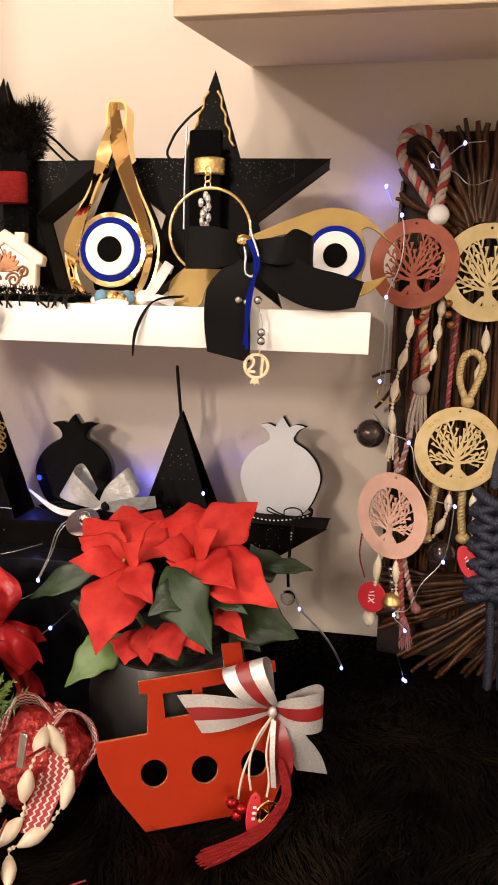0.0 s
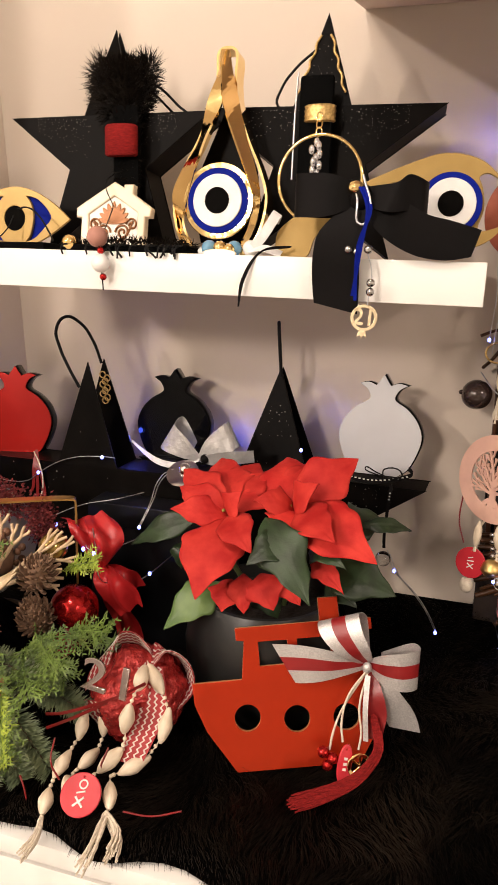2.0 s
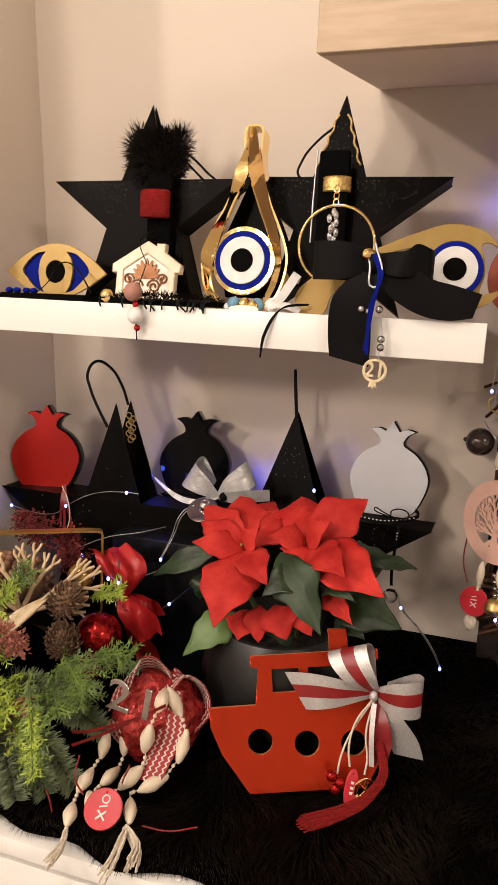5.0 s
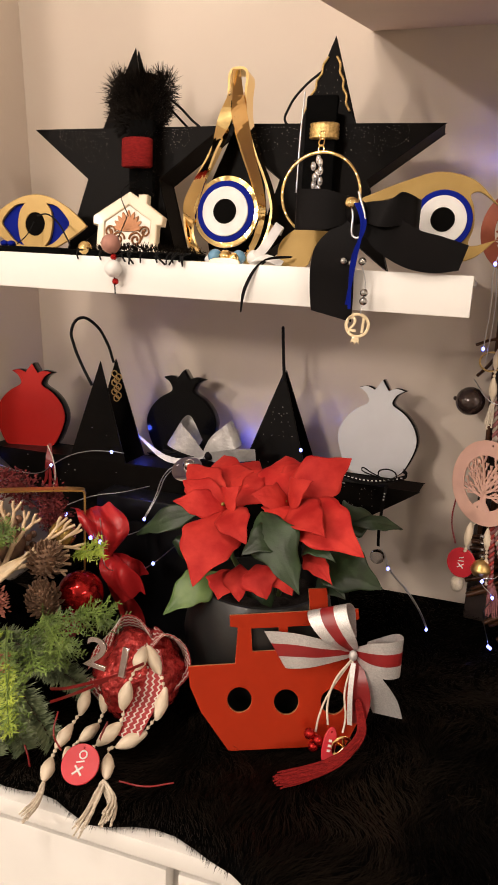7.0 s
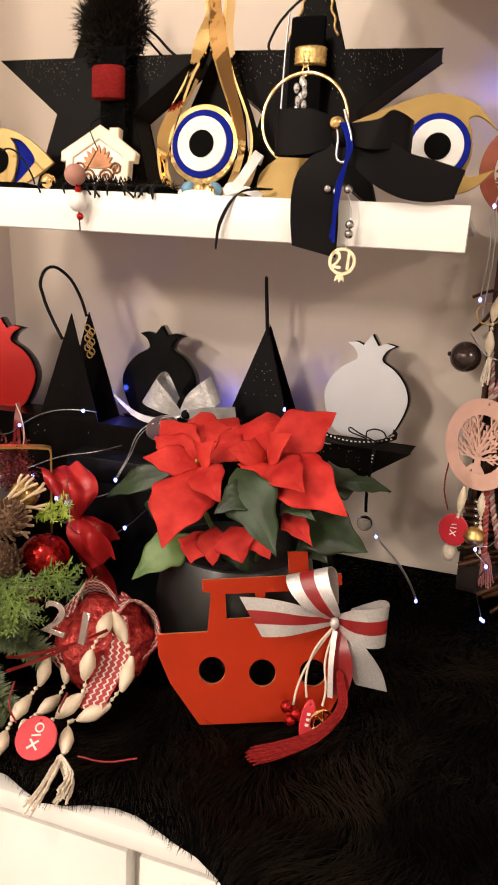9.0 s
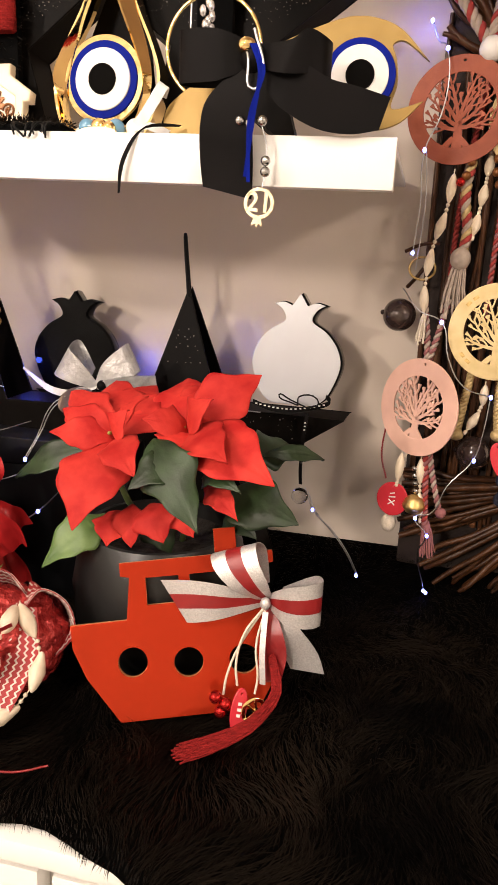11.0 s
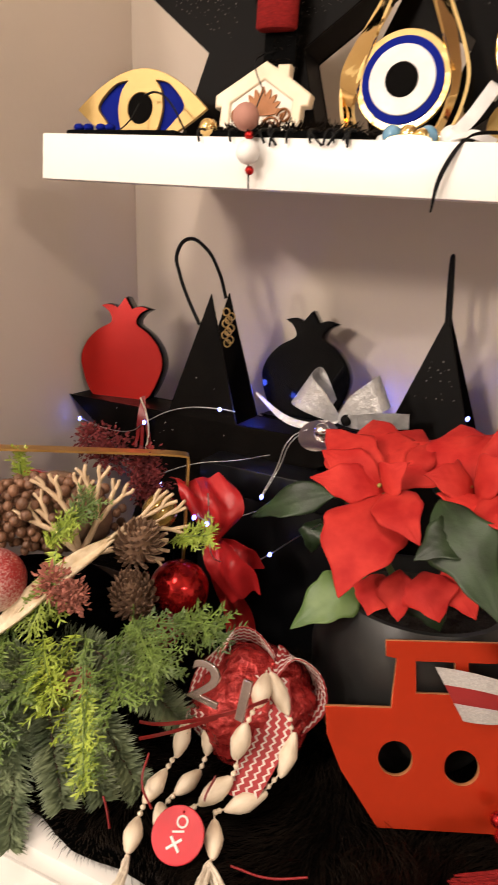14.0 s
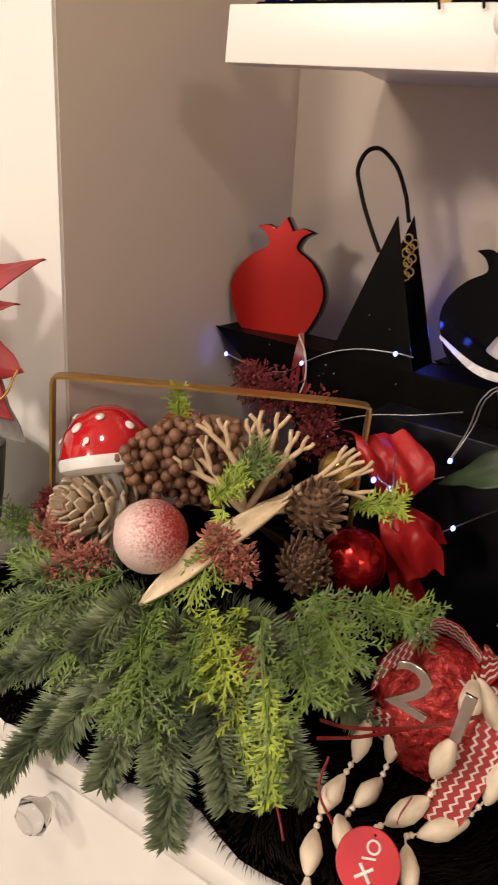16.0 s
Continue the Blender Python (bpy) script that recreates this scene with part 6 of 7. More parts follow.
def strap_right():
    s = thing("velvet_strap", "black velvet strap with gold cord band hanging on a star lantern", "ornament", pose(-0.116, 0.958, SHELF_Z))
    part("strap", box(-0.019, 0.019, -0.006, 0.004, 0.06, 0.198, 0.005), VELVET, s)
    wr = lathe([(0.0165, -0.011), (0.0185, -0.0095), (0.0175, -0.006), (0.0187, -0.003), (0.0175, 0.0), (0.0187, 0.003), (0.0175, 0.006), (0.0187, 0.0095), (0.0165, 0.011)], 28)
    wr.transform(pose(0.005, -0.004, 0.158) @ Matrix.Diagonal((0.95, 0.55, 0.80, 1)))
    part("band", wr, GOLDCORD, s, "gold wrapped cord band")
    for k in (-1, 1):
        part("edge_cord", tube([((0.0262 - 0.0200 * q / 7 + 0.0012 * (-1) ** q) * k, 0.021 + 0.013 * q / 7, 0.185 + 0.063 * q / 7) for q in range(8)], 0.0015, 2), GOLDCORD, s, "gold twisted edge cord")
    part("zip", tube([(-0.020, -0.008, 0.20), (-0.022, -0.009, 0.15), (-0.023, -0.009, 0.09)], 0.0010, 2), WIRE, s, "silver edge chain")
    return s


strap_right()


def bead_drop():
    d = thing("bead_pendant", "rose and red bead pendant hanging over the shelf from the house", "ornament", pose(0, 0, 0))
    part("cord", tube([(-0.335, 0.90, 1.375), (-0.318, 0.845, 1.345), (-0.304, 0.808, 1.338), (-0.299, 0.803, 1.316), (-0.297, 0.804, 1.285)], 0.0007, 2), BLACKCORD, d)
    for p, r, m, lab in (((-0.304, 0.806, 1.338), 0.0105, TERRA, "dusty rose wooden bead"), ((-0.300, 0.805, 1.3245), 0.0036, REDBALLM, "small red bead"), ((-0.299, 0.803, 1.312), 0.0095, WHITEEN, "white bead"), ((-0.297, 0.804, 1.2985), 0.0036, REDBALLM, "small red bead")):
        part("bead", ball(r, 18, 12), m, d, lab).location = p
    part("bead", ball(0.0080, 9, 6), GOLD, d, "faceted gold bead").location = (-0.349, 0.828, 1.3335)
    # black fringe hanging over the edge
    rng = random.Random(2)
    for k in range(16):
        x = rng.uniform(-0.352, -0.215)
        ln = rng.uniform(0.004, 0.026) if x < -0.318 else rng.uniform(0.002, 0.008)
        part("fringe", tube([(x, 0.83, 1.331), (x + rng.gauss(0, 0.002), 0.8105, 1.328), (x + rng.gauss(0, 0.003), 0.8095, 1.325 - ln)], 0.0010, 2), BLACKCORD, d, "black fringe strand")
    return d


bead_drop()
hair = thing("fur_strip", "strip of black fringe lying along the white shelf", "trim strip", pose(-0.30, 0.845, SHELF_Z + 0.005))
part("strip", box(-0.055, 0.085, -0.02, 0.02, 0.0, 0.006, 0.002), VELVET, hair)
hair_tuft("fluff", hair, (0.015, 0.0, 0.006), 0.075, 0.005, 1600, 0.006, 9, "short black fringe")


def bead_row():
    b = thing("bead_bracelet", "blue, white and gold beads with white ribbon on the shelf", "beads", pose(0, 0, 0))
    for k, (x, y, r, m, lab) in enumerate(((-0.195, 0.838, 0.0078, BLUEBEAD, "blue glass bead"), (-0.181, 0.832, 0.0074, GOLD, "gold bead"), (-0.184, 0.842, 0.0064, WHITEEN, "white bead"), (-0.168, 0.838, 0.0076, BLUEBEAD, "blue glass bead"), (-0.171, 0.830, 0.006, GOLD, "gold bead"), (-0.152, 0.842, 0.0080, WHITEEN, "white bead"), (-0.160, 0.846, 0.006, GOLD, "gold bead"), (-0.204, 0.842, 0.0045, WHITEEN, "white bead"))):
        part("bead", ball(r, 16, 12), m, b, lab).location = (x, y, SHELF_Z + r + 0.002)
    part("charm", plate([circle(0, 0, 0.0035, 24, 0.0165)], 0.003, 0.0008), CHARMGOLD, b, "gold oval charm").matrix_basis = pose(-0.178, 0.822, SHELF_Z + 0.004)
    part("ribbon_end", ribbon([(-0.152, 0.838, SHELF_Z + 0.008), (-0.138, 0.832, SHELF_Z + 0.020), (-0.124, 0.836, SHELF_Z + 0.043), (-0.128, 0.842, SHELF_Z + 0.036)], 0.010, (0.8, 0, -0.5), 0.0008), WHITERIB, b, "white satin ribbon end")
    part("ribbon_end", ribbon([(-0.152, 0.838, SHELF_Z + 0.008), (-0.135, 0.830, SHELF_Z + 0.010), (-0.118, 0.832, SHELF_Z + 0.004)], 0.009, (0.2, 0.6, 0.6), 0.0008), WHITERIB, b, "white satin ribbon end")
    part("black_string", ribbon([(-0.110, 0.840, SHELF_Z + 0.012), (-0.134, 0.816, SHELF_Z + 0.006), (-0.148, 0.806, 1.300), (-0.152, 0.806, 1.274)], 1, [(0, 1, 0.3), (0.6, 0.3, 0.5), (1, 0.2, 0.2), (1, 0, 0)], 0.0010, 6, 0, [0.005, 0.0055, 0.004, 0.0014]), BLACKSATIN, b, "black leather string")
    return b


WHITERIB = mat("white_satin_ribbon", (0.74, 0.72, 0.70), 0.4, scale=40, bump=0.2, bscale=500)
bead_row()
cord = thing("cord_bundle", "dark cord and blue beads lying at the almond eye", "cord", pose(0, 0, 0))
part("cord", tube([(-0.455, 0.892, 1.373), (-0.440, 0.888, 1.375), (-0.425, 0.885, 1.368), (-0.405, 0.88, 1.345), (-0.395, 0.87, 1.336)], 0.0010, 2), BLACKCORD, cord)
part("cord", tube([(-0.461, 0.892, 1.366), (-0.466, 0.885, 1.350), (-0.475, 0.87, 1.334)], 0.0007, 2), BLACKCORD, cord)
part("mat", box(-0.515 + 0.012, -0.385, 0.835, 0.885, SHELF_Z + 0.004, SHELF_Z + 0.013, 0.003), VELVET, cord, "folded black cloth")
for x in (-0.495, -0.484, -0.470, -0.460):
    part("bead", ball(0.005, 12, 8, 0.7), BLUE, cord, "blue glass bead").location = (x, 0.845, SHELF_Z + 0.016)
# cord and glass drop under the white pomegranate
dot = thing("dotted_ribbon", "black ribbon with white stitches and a glass drop", "ribbon", pose(0, 0, 0))
part("ribbon", ribbon([(-0.075, 1.015, 1.062), (-0.045, 1.008, 1.056), (-0.01, 1.008, 1.060), (0.015, 1.015, 1.068), (0.010, 1.020, 1.074)], 0.006, (0, 0.5, 0.8), 0.0008), BLACKSATIN, dot)
part("ribbon", ribbon([(-0.008, 1.004, 1.056), (-0.010, 0.998, 1.030), (-0.013, 1.01, 0.990), (-0.013, 1.02, 0.965)], 0.004, (1, 0, 0), 0.0008), BLACKSATIN, dot)
for k in range(13):
    part("stitch", box(-0.0009, 0.0009, -0.0011, 0.0, -0.0007, 0.0007), WHITEEN, dot, "white stitch").location = (-0.009 - 0.003 * k / 13, 0.9985 + 0.012 * (k / 13) ** 2, 1.046 - 0.0042 * k)
for k in range(16):
    part("stitch", box(-0.0012, 0.0012, -0.0013, 0.0, -0.0007, 0.0007), WHITEEN, dot, "white stitch").location = (-0.070 + 0.0053 * k, 1.0115 - 0.0045 * math.sin(k * 0.2), 1.0610 - 0.005 * math.sin(math.pi * k / 15) + 0.005 * k / 15)
part("glass_drop", ball(0.010, 20, 14), GLASSB, dot, "clear glass ball").location = (-0.013, 1.018, 0.951)
for k in (-1, 1):
    part("tie", tube([(-0.02, 1.005, 1.064), (-0.030 + 0.012 * k, 1.003, 1.075), (-0.012 + 0.016 * k, 1.003, 1.070), (-0.008, 1.004, 1.062)], 0.0009, 2), BLACKCORD, dot)


# red ribbons and a tan cord tied below the red pomegranate
tie = thing("ribbon_tie", "narrow red ribbons and tan cord hanging below the red pomegranate", "ribbon", pose(0, 0, 0))
for k, (dx, dz) in enumerate(((0.0, 0.0), (0.010, 0.012), (-0.007, 0.020))):
    part("ribbon", ribbon([(-0.492, 0.966, 1.062), (-0.488 + dx * 0.5, 0.958, 1.040), (-0.486 + dx, 0.957, 1.012), (-0.489 + dx * 1.4, 0.957, 0.982 + dz)], 0.0042, (1, 0.2, 0.1), 0.0006), REDRIB, tie, "narrow red satin ribbon")
part("cord", tube([(-0.494, 0.963, 1.060), (-0.480, 0.955, 1.044), (-0.476, 0.955, 1.018), (-0.481, 0.955, 0.996)], 0.0010, 2), CREAMCORD, tie, "thin tan cord")


# ---- twig panel with hanging charms ----
TWIGDK = mat("dark_brown_twig", (0.082, 0.031, 0.011), 0.36, spec=0.3, col2=(0.026, 0.010, 0.004), scale=40, stretch=(1, 1, 0.3), bump=0.6, bscale=140, dist=0.002, vary=0.5)
LEATHER = mat("terracotta_leather", (0.33, 0.085, 0.042), 0.5, spec=0.25, col2=(0.27, 0.062, 0.031), scale=60, bump=0.3, bscale=400)
PINKMETAL = mat("rose_pink_metal", (0.76, 0.47, 0.37), 0.45, 0.1, col2=(0.70, 0.42, 0.33), scale=50, bump=0.1)
GOLDDISC = mat("pale_brushed_gold", (0.66, 0.52, 0.28), 0.38, 0.6, col2=(0.58, 0.45, 0.22), scale=60, bump=0.15, bscale=200)
ROPER = mat("red_rope_strand", (0.34, 0.035, 0.03), 0.8, scale=200, bump=0.6, bscale=500)
ROPEW = mat("grey_white_rope_strand", (0.42, 0.34, 0.28), 0.8, scale=200, bump=0.6, bscale=500)
ROPEG = mat("gold_rope_strand", (0.56, 0.42, 0.20), 0.5, 0.25, col2=(0.42, 0.30, 0.13), scale=200, bump=0.6, bscale=500)
ROPEP = mat("mauve_rope_strand", (0.30, 0.11, 0.11), 0.75, scale=200, bump=0.6, bscale=500)
ROPEN = mat("navy_rope_strand", (0.012, 0.016, 0.035), 0.6, col2=(0.007, 0.009, 0.02), scale=200, bump=0.7, bscale=400)
DARKBALL = mat("dark_bronze_ball", (0.045, 0.028, 0.024), 0.14, 0.3, scale=40, bump=0.1, coat=0.5)
BACKBROWN = mat("dark_bark_backing", (0.022, 0.012, 0.008), 0.8, scale=30, bump=0.8, bscale=90, dist=0.003)


def twig_panel():
    p = thing("twig_panel", "dark brown willow twig panel leaning against the wall", "panel", pose(0, 0, 0))
    part("backing", box(0.108, 0.330, 1.092, 1.104, 0.818, 1.545, 0.003), BACKBROWN, p, "dark bark backing")
    rng = random.Random(21)
    def twig(a, b, r):
        A, B = Vector(a), Vector(b)
        pts = [A.lerp(B, t) + Vector((rng.gauss(0, 0.0022), rng.gauss(0, 0.0015), rng.gauss(0, 0.0022))) for t in (0, 0.2, 0.45, 0.7, 0.88, 1)]
        part("twig", tube([tuple(v) for v in pts], r, 2, taper=[1.1, 1.05, 1, 0.95, 0.9, 0.75]), TWIGDK, p)
    for k in range(30):  # upright middle
        x = 0.112 + 0.212 * (k + rng.random()) / 30
        twig((x, 1.084 + rng.gauss(0, 0.004), 0.93 + rng.uniform(-0.03, 0.03)), (x + rng.gauss(0, 0.006), 1.084 + rng.gauss(0, 0.004), 1.46 + rng.uniform(-0.03, 0.04)), rng.uniform(0.0022, 0.0042))
    for k in range(26):  # upper fan
        a = radians(-62 + 118 * k / 25 + rng.gauss(0, 1.5))
        L = min(0.17, 0.115 / max(0.25, abs(math.sin(a)))) if abs(a) > 0.7 else 0.15
        o = Vector((0.205, 1.076, 1.405))
        e = o + Vector((math.sin(a), 0, math.cos(a))) * L * rng.uniform(0.92, 1.04)
        e.x = max(0.100, min(0.335, e.x))
        e.z = min(1.556, e.z)
        twig(o + Vector((math.sin(a), 0, math.cos(a))) * 0.03, e, rng.uniform(0.0028, 0.0048))
    for k in range(30):  # lower fan
        a = radians(-100 + 92 * k / 29 + rng.gauss(0, 1.5))
        o = Vector((0.315, 1.074 + rng.gauss(0, 0.004), 0.985))
        L = rng.uniform(0.19, 0.23)
        e = o + Vector((math.sin(a), -0.02, -abs(math.cos(a)) * 0.9)) * L
        e.x, e.z = max(0.104, min(0.335, e.x)), max(0.828, e.z)
        twig(o, e, rng.uniform(0.0028, 0.0050))
    for pts in ([(0.082, 1.08, 1.240), (0.10, 1.075, 1.248), (0.12, 1.07, 1.25)], [(0.088, 1.08, 1.20), (0.10, 1.07, 1.215), (0.115, 1.07, 1.24)], [(0.116, 1.07, 1.50), (0.13, 1.07, 1.47), (0.16, 1.07, 1.45)]):
        part("twig", tube(pts, 0.0022, 2), TWIGDK, p)
    return p


twig_panel()


def rope(parent, pts, r, mats, pitch=0.016, label="twisted rope", name="rope"):
    """Strands wound round one another along pts."""
    C = catmull(pts, 16)
    dist = [0.0]
    for a, b in zip(C, C[1:]):
        dist.append(dist[-1] + (b - a).length)
    n = max(6, int(dist[-1] / (pitch / 8)))
    hold = None
    for k, m in enumerate(mats):
        line = []
        for i in range(n + 1):
            d = dist[-1] * i / n
            q = next((j for j in range(len(dist) - 1) if dist[j + 1] >= d), len(dist) - 2)
            t = (d - dist[q]) / max(1e-9, dist[q + 1] - dist[q])
            c = C[q].lerp(C[q + 1], t)
            tan = (C[q + 1] - C[q]).normalized()
            u = tan.cross(Vector((0, -1, 0.01))).normalized()
            v = tan.cross(u)
            a = 2 * math.pi * (d / pitch + k / len(mats))
            line.append(tuple(c + (u * math.cos(a) + v * math.sin(a)) * r * 0.55))
        o = part("strand" if hold else name, tube(line, r * 0.62, 2, spline=False), m, hold or parent, label if not hold else "")
        hold = hold or o
    return hold


def tree_shape(r, seed):
    """Trunk, roots, forking limbs and leaf-ended twigs as one flat piece inside a ring of radius r."""
    rng = random.Random(seed)
    bm = bmesh.new()
    count = [0]
    def limb(x, z, a, ln, w0, w1, bend, n=6):
        count[0] += 1
        h = 0.0009 + 0.00004 * (count[0] % 9)
        rows, pts = [], []
        for i in range(n + 1):
            t = i / n
            w = (w0 + (w1 - w0) * t) / 2
            u, v = -math.sin(a), math.cos(a)
            rows.append([bm.verts.new((x + u * w * s2, y, z + v * w * s2)) for s2, y in ((-1, -h), (1, -h), (1, h), (-1, h))])
            pts.append((x, z, a))
            if math.hypot(x, z) > r * 1.02 and i:
                break
            x, z, a = x + math.cos(a) * ln / n, z + math.sin(a) * ln / n, a + bend / n
        for p, q in zip(rows, rows[1:]):
            for k in range(4):
                bm.faces.new((p[k], p[(k + 1) % 4], q[(k + 1) % 4], q[k]))
        bm.faces.new(rows[0][::-1])
        bm.faces.new(rows[-1])
        return pts
    up = math.pi / 2
    limb(0.02 * r, -1.02 * r, up, 0.85 * r, 0.30 * r, 0.17 * r, 0.05)
    for s in (-1, 1):
        limb(0.10 * r * s, -0.72 * r, -up + 0.75 * s, 0.42 * r, 0.12 * r, 0.20 * r, -0.2 * s)
    for k, (z0, a0, ln, bend) in enumerate(((-0.42, 62, 1.05, -0.7), (-0.36, -62, 1.05, 0.7), (-0.30, 40, 1.15, -0.25), (-0.26, -38, 1.15, 0.3), (-0.22, 14, 1.25, 0.2), (-0.20, -16, 1.22, -0.15), (-0.50, 86, 0.95, -0.5), (-0.46, -86, 0.95, 0.5))):
        main = limb(0.0, z0 * r, up + radians(a0), ln * r, 0.115 * r, 0.045 * r, bend, 8)
        for j, (x, z, a) in enumerate(main[2:]):
            if math.hypot(x, z) > 0.93 * r:
                break
            sd = 1 if (j + k) % 2 else -1
            tw = limb(x, z, a + sd * rng.uniform(0.6, 0.95), rng.uniform(0.20, 0.30) * r, 0.048 * r, 0.045 * r, -sd * 0.5, 4)
            x2, z2, a2 = tw[-1]
            limb(x2, z2, a2, 0.11 * r, 0.065 * r, 0.12 * r, 0, 2)
    bmesh.ops.recalc_face_normals(bm, faces=bm.faces[:])
    return bm


def tree_disc(name, m, R, material, label, engraved=False):
    """A flat disc with a tree cut out of it: trunk and branches stay, leaf-shaped gaps go through."""
    d = thing(name, label, "charm", m, "tree charms on the twig panel")
    r = R * (0.66 if material is PINKMETAL else 0.70)
    holes = [circle(0, R * 0.90, R * 0.035, 10)]
    part("disc", plate([circle(0, 0, R, 72), circle(0, 0, r, 64), holes[0]], 0.0024, 0.0004), material, d)
    part("tree", tree_shape(r, int(R * 10000)), material, d, "cut-out tree with curved branches")
    if engraved:
        for a in (128, 140, 40, 52, -38, -50, -130, -142):
            q = part("print_bar", box(-R * 0.06, R * 0.06, -0.0016, -0.0011, -R * 0.035, R * 0.035), GOLDCORD, d, "engraved lettering bar")
            q.matrix_basis = pose(R * 0.845 * math.cos(radians(a)), 0, R * 0.845 * math.sin(radians(a))) @ pose(0, 0, 0, 0, 90 - a, 0)
    return d


tree_disc("tree_charm", pose(0.124, 1.036, 1.381, -2, 0, -8), 0.0525, LEATHER, "terracotta disc charm with cut-out tree on the twig panel")
tree_disc("tree_charm", pose(0.212, 1.040, 1.372, -2, 0, 4), 0.0575, GOLDDISC, "gold disc charm with cut-out tree on the twig panel")
tree_disc("tree_charm", pose(0.189, 1.022, 1.160, -3, 0, -3), 0.0515, GOLDDISC, "engraved gold disc charm with cut-out tree on the twig panel", True)
tree_disc("tree_charm", pose(0.114, 1.020, 1.071, -3, 3, -41), 0.0545, PINKMETAL, "rose pink disc charm with cut-out tree on the twig panel")


def hangings():
    h = thing("hanging_cords", "red, gold and cream cords with beads hanging on the twig panel", "cords", pose(0, 0, 0))
    rope(h, [(0.148, 1.046, 1.442), (0.125, 1.050, 1.475), (0.104, 1.055, 1.505), (0.104, 1.060, 1.530), (0.122, 1.06, 1.540), (0.142, 1.058, 1.528), (0.155, 1.050, 1.500), (0.151, 1.046, 1.465), (0.149, 1.044, 1.442)], 0.0058, (ROPER, ROPEW, ROPEW), 0.024, "red and grey twisted rope loop")
    o = part("bead", ball(0.0125, 24, 16), WHITEEN, h, "white wooden bead")
    o.location = (0.149, 1.038, 1.438)
    rope(h, [(0.143, 1.045, 1.335), (0.140, 1.045, 1.300), (0.146, 1.045, 1.262), (0.142, 1.043, 1.235)], 0.0052, (ROPER, ROPEG, ROPEW), 0.022, "red and gold twisted rope")
    part("knot", ball(0.011, 16, 12, 1.1), ROPEW, h, "rope knot").location = (0.142, 1.040, 1.234)
    tassel("tassel", [(0.142, 1.040, 1.228), (0.140, 1.038, 1.205), (0.141, 1.036, 1.180)], 0.013, h, ROPEW, 40, 7, "beige thread tassel")
    rope(h, [(0.196, 1.030, 1.218), (0.186, 1.030, 1.245), (0.190, 1.032, 1.272), (0.203, 1.032, 1.277), (0.213, 1.032, 1.262), (0.206, 1.030, 1.238), (0.198, 1.030, 1.218)], 0.0040, (ROPEG, ROPEG, ROPEG), 0.013, "gold twisted rope loop")
    part("knot", ball(0.008, 14, 10), ROPEG, h, "gold rope knot").location = (0.197, 1.026, 1.218)
    rope(h, [(0.200, 1.030, 1.105), (0.200, 1.030, 1.080), (0.203, 1.028, 1.050)], 0.0046, (ROPEG, ROPEG, ROPEG), 0.014, "gold twisted rope")
    part("knot", ball(0.009, 14, 10, 0.8), ROPEG, h, "gold rope knot").location = (0.204, 1.026, 1.046)
    rope(h, [(0.168, 1.034, 1.115), (0.164, 1.034, 1.080), (0.160, 1.034, 1.045)], 0.0042, (ROPEG, ROPEG, ROPEG), 0.014, "gold twisted rope")
    part("knot", ball(0.0085, 14, 10, 0.8), ROPEG, h, "gold rope knot").location = (0.159, 1.030, 1.042)
    for pts in ([(0.118, 1.030, 1.125), (0.116, 1.034, 1.150), (0.110, 1.036, 1.185)], [(0.121, 1.030, 1.125), (0.128, 1.034, 1.155), (0.135, 1.036, 1.190)]):
        rope(h, pts, 0.0034, (ROPEP, ROPEW), 0.012, "mauve twisted rope")
    rope(h, [(0.132, 1.028, 1.020), (0.140, 1.026, 0.985), (0.150, 1.024, 0.952)], 0.0034, (ROPEP, ROPEW), 0.012, "mauve twisted rope")
    rope(h, [(0.128, 1.028, 1.020), (0.132, 1.026, 0.975), (0.136, 1.024, 0.930)], 0.0036, (ROPER, ROPEP), 0.012, "red twisted rope")
    part("knot", ball(0.0065, 12, 8), ROPEP, h, "mauve rope knot").location = (0.152, 1.022, 0.949)
    tassel("tassel", [(0.136, 1.024, 0.935), (0.139, 1.022, 0.920), (0.141, 1.020, 0.900)], 0.008, h, ROPEP, 24, 8, "mauve thread tassel")
    rope(h, [(0.152, 1.05, 1.42), (0.137, 1.055, 1.30), (0.134, 1.052, 1.20)], 0.0030, (ROPER, ROPER), 0.012, "dark red rope")
    rope(h, [(0.182, 1.055, 1.33), (0.178, 1.055, 1.25), (0.176, 1.052, 1.17)], 0.0030, (ROPEP, ROPER), 0.012, "dark red rope")
    for pts, n, s in (([(0.126, 1.040, 1.325), (0.122, 1.036, 1.285), (0.112, 1.032, 1.245), (0.108, 1.030, 1.205), (0.110, 1.030, 1.170)], 4, 1), ([(0.162, 1.045, 1.345), (0.158, 1.045, 1.30), (0.152, 1.045, 1.255)], 3, 2),
                      ([(0.214, 1.04, 1.31), (0.214, 1.038, 1.28), (0.206, 1.036, 1.235)], 2, 3), ([(0.184, 1.030, 1.105), (0.182, 1.030, 1.075), (0.168, 1.028, 1.045)], 2, 4), ([(0.212, 1.030, 1.105), (0.216, 1.030, 1.075), (0.216, 1.028, 1.045)], 2, 5),
                      ([(0.124, 1.028, 1.015), (0.126, 1.026, 0.975), (0.130, 1.024, 0.935)], 2, 6), ([(0.102, 1.028, 1.02), (0.101, 1.028, 1.00), (0.099, 1.028, 0.975)], 1, 7)):
        bead_string(h, pts, n, s, 0.0056, 0.0022, "string of cream spindle beads")
    tassel("tassel", [(0.110, 1.030, 1.172), (0.109, 1.028, 1.160), (0.108, 1.026, 1.145)], 0.006, h, CREAMCORD, 16, 9, "white thread tassel")
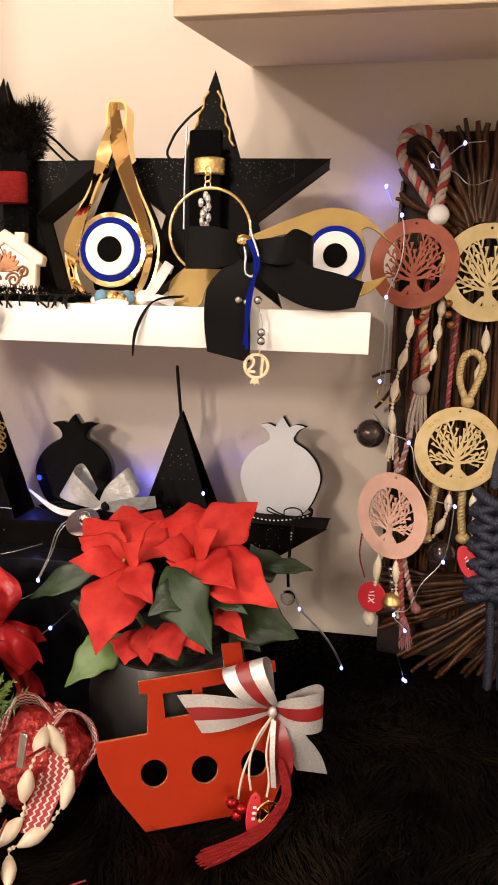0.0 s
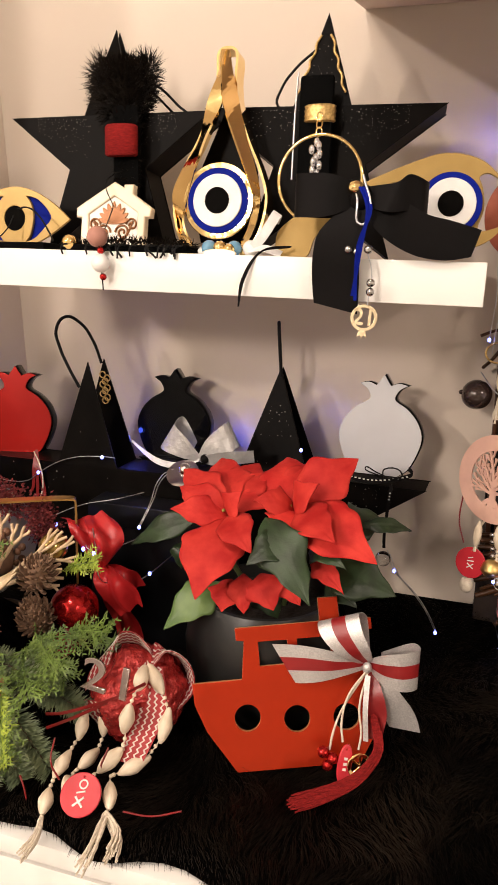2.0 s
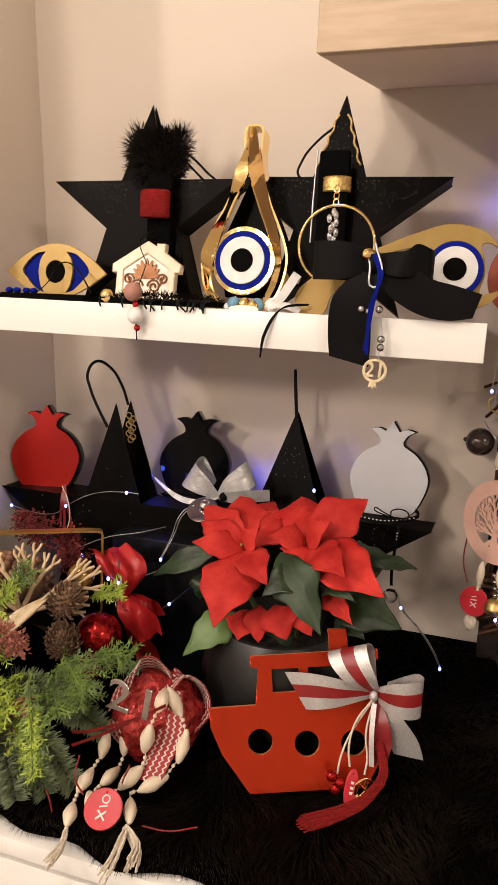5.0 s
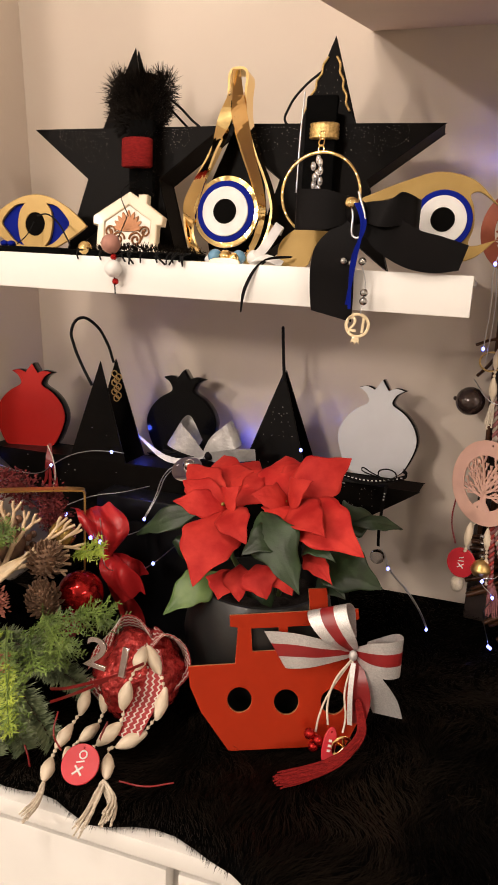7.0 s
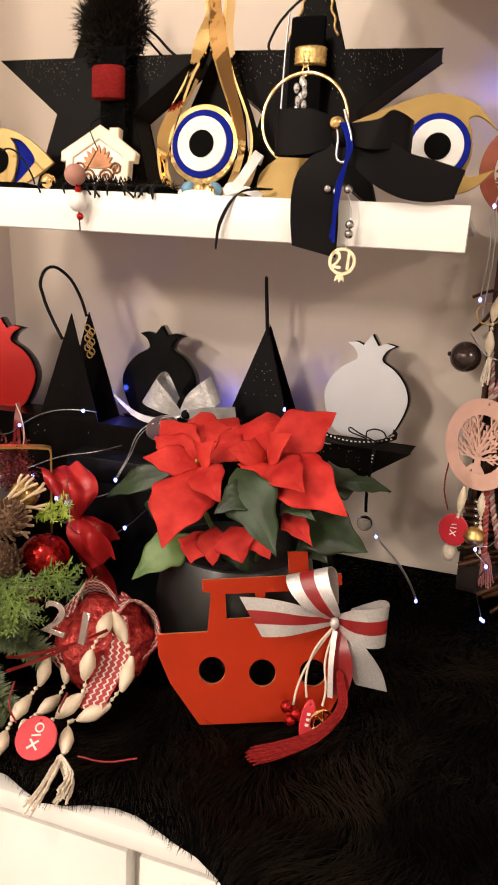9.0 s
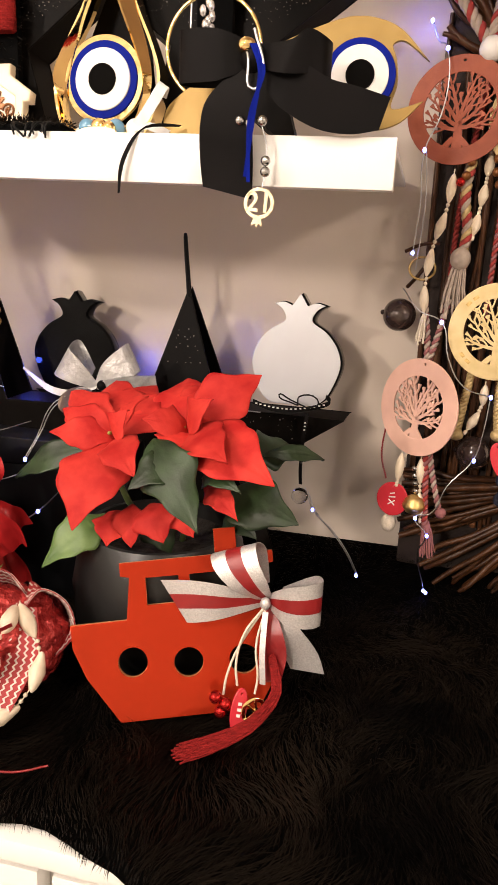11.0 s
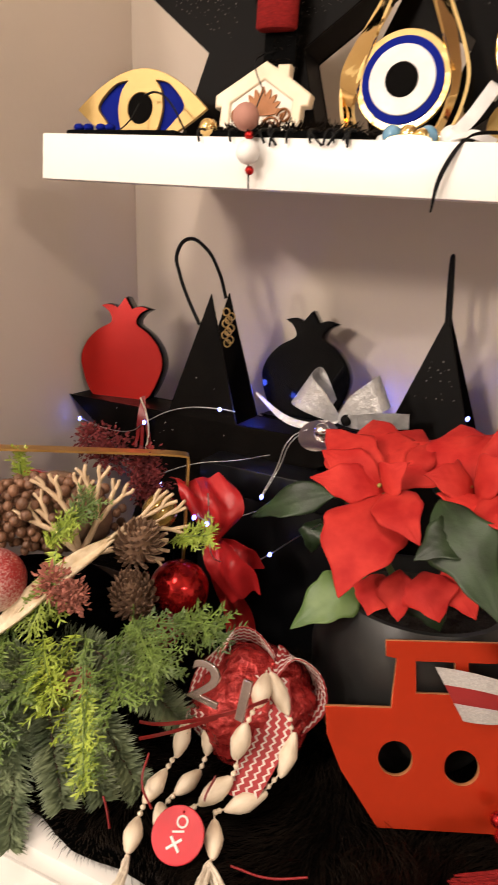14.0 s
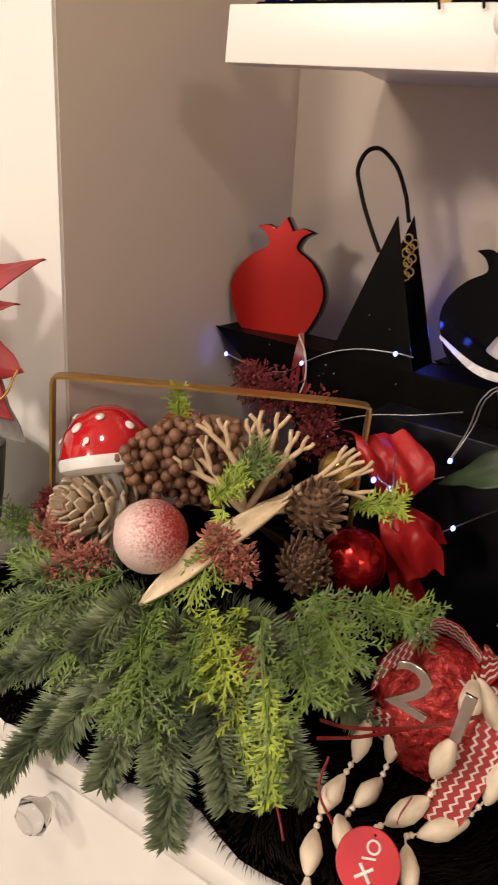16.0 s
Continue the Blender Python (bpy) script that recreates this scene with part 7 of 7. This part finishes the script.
    for x, z in ((0.142, 1.332), (0.133, 1.312), (0.138, 1.318), (0.168, 1.322), (0.172, 1.31), (0.168, 1.335)):
        part("bead", ball(0.0048, 12, 8), BROWNGOLD if (x * 1000) % 2 < 1 else REDBALLM, h, "small wooden bead").location = (x, 1.036, z)
    for k in range(4):
        part("bead", ball(0.0034, 10, 8), STEEL, h, "small metal bead").location = (0.118 + 0.001 * k, 1.026, 0.998 - 0.009 * k)
    bl = lathe([(0.001, 0.012), (0.004, 0.0115), (0.010, 0.008), (0.0128, 0.001), (0.0135, -0.002), (0.0125, -0.004), (0.009, -0.009), (0.001, -0.011)], 28)
    bl.transform(pose(0.121, 1.024, 0.955))
    part("bell", bl, GOLDMATTE, h, "gold jingle bell")
    for x, y, z, r in ((0.083, 1.048, 1.170, 0.0185), (0.181, 1.040, 1.020, 0.0195)):
        b = part("bauble", ball(r, 28, 18), DARKBALL, h, "dark glossy nut-like ball")
        b.location = (x, y, z)
        part("nub", ball(0.003, 10, 8), DARKBALL, b).location = (-r, 0, 0.002)
    part("cord_ring", tube([(0.103 + 0.014 * math.cos(a), 1.05, 1.222 + 0.012 * math.sin(a)) for a in [k * math.pi / 6 for k in range(12)]], 0.0014, 2, True), GOLDCORD, h, "gold wire ring")
    for m, rx, rz in ((pose(0.096, 1.030, 0.957, -5, 0, -20), 0.0185, 0.0195), (pose(0.209, 1.004, 1.022, -5, -24, 0), 0.0105, 0.0215)):
        t = part("tag", plate([circle(0, 0, rz, 36, rx), circle(0, rz * 0.8, 0.0014, 10)], 0.0028, 0.0008), TAGRED, h, "glossy red tag")
        t.matrix_basis = m
        for a, b in (((-0.004, -0.007), (0.004, -0.001)), ((0.004, -0.007), (-0.004, -0.001)), ((-0.004, 0.002), (0.004, 0.003)), ((-0.003, 0.006), (0.003, 0.008))):
            part("print_bar", tube([(a[0] * rx / 0.0185, -0.0016, a[1]), (b[0] * rx / 0.0185, -0.0016, b[1])], 0.0008, 2, spline=False), WHITEEN, t, "white printed mark")
    part("cord", tube([(0.100, 1.03, 0.976), (0.101, 1.03, 1.0), (0.110, 1.03, 1.02)], 0.0016, 2), CREAMCORD, h, "cream cord")
    part("cord", tube([(0.080, 1.06, 1.04), (0.078, 1.06, 1.00), (0.086, 1.05, 0.975)], 0.0011, 2), REDRIB, h, "dark red bead cord")
    part("bead", ball(0.009, 12, 8, 1.3), CREAMCORD, h, "white thread pompon").location = (0.094, 1.035, 0.925)


hangings()


def navy_knot():
    n = thing("braided_cord", "thick navy braided cord knot with tassel on the twig panel", "cord", pose(0.234, 1.004, 1.045))
    for j in range(6):
        z = 0.055 - 0.022 * j
        for s in (-1, 1):
            rope(n, [(-0.020 * s, 0.004, z + 0.012), (-0.008 * s, -0.010, z + 0.004), (0.010 * s, -0.008, z - 0.008), (0.022 * s, 0.004, z - 0.014), (0.012 * s, 0.014, z - 0.006)], 0.0066, (ROPEN, ROPEN, ROPEN), 0.010, "navy braided rope")
    rope(n, [(0.004, -0.002, -0.06), (0.008, -0.004, -0.12), (0.010, -0.002, -0.185)], 0.0052, (ROPEN, ROPEN, ROPEN), 0.010, "navy rope tail")
    rope(n, [(0.016, -0.002, -0.06), (0.022, -0.004, -0.12), (0.026, -0.002, -0.185)], 0.0052, (ROPEN, ROPEN, ROPEN), 0.010, "navy rope tail")
    rope(n, [(0.0, 0.01, 0.07), (0.004, 0.02, 0.13), (0.006, 0.02, 0.24)], 0.005, (ROPEN, ROPEN, ROPEN), 0.010, "navy rope")


navy_knot()
fairy_lights("fairy_lights", [
    [(0.088, 1.095, 1.480), (0.096, 1.07, 1.455), (0.106, 1.028, 1.436), (0.110, 1.026, 1.410), (0.106, 1.026, 1.375), (0.093, 1.028, 1.341), (0.094, 1.035, 1.29), (0.091, 1.045, 1.238)],
    [(0.095, 1.028, 1.341), (0.099, 1.035, 1.30), (0.096, 1.045, 1.22)],
    [(0.20, 1.06, 1.525), (0.175, 1.055, 1.521), (0.148, 1.052, 1.505), (0.136, 1.052, 1.512), (0.139, 1.050, 1.495), (0.165, 1.055, 1.49), (0.185, 1.055, 1.475), (0.21, 1.06, 1.482)],
    [(0.085, 1.03, 1.20), (0.105, 1.012, 1.178), (0.129, 1.008, 1.168), (0.140, 1.005, 1.13), (0.160, 1.008, 1.10), (0.189, 1.012, 1.091)],
    [(0.189, 1.012, 1.091), (0.186, 1.012, 1.05), (0.180, 1.014, 1.019), (0.155, 1.012, 0.985), (0.140, 1.012, 0.95), (0.124, 1.012, 0.944), (0.138, 1.012, 0.924), (0.132, 1.02, 0.90), (0.144, 1.05, 0.838)]],
    [(0.087, 1.090, 1.480), (0.175, 1.050, 1.521), (0.139, 1.046, 1.495), (0.106, 1.024, 1.436), (0.093, 1.024, 1.341), (0.091, 1.041, 1.238), (0.129, 1.004, 1.168), (0.189, 1.008, 1.091), (0.180, 1.008, 1.019), (0.124, 1.008, 0.944), (0.139, 1.008, 0.924), (0.144, 1.044, 0.838), (0.147, 1.044, 0.836)],
    "silver wire fairy lights wound over the twig panel")
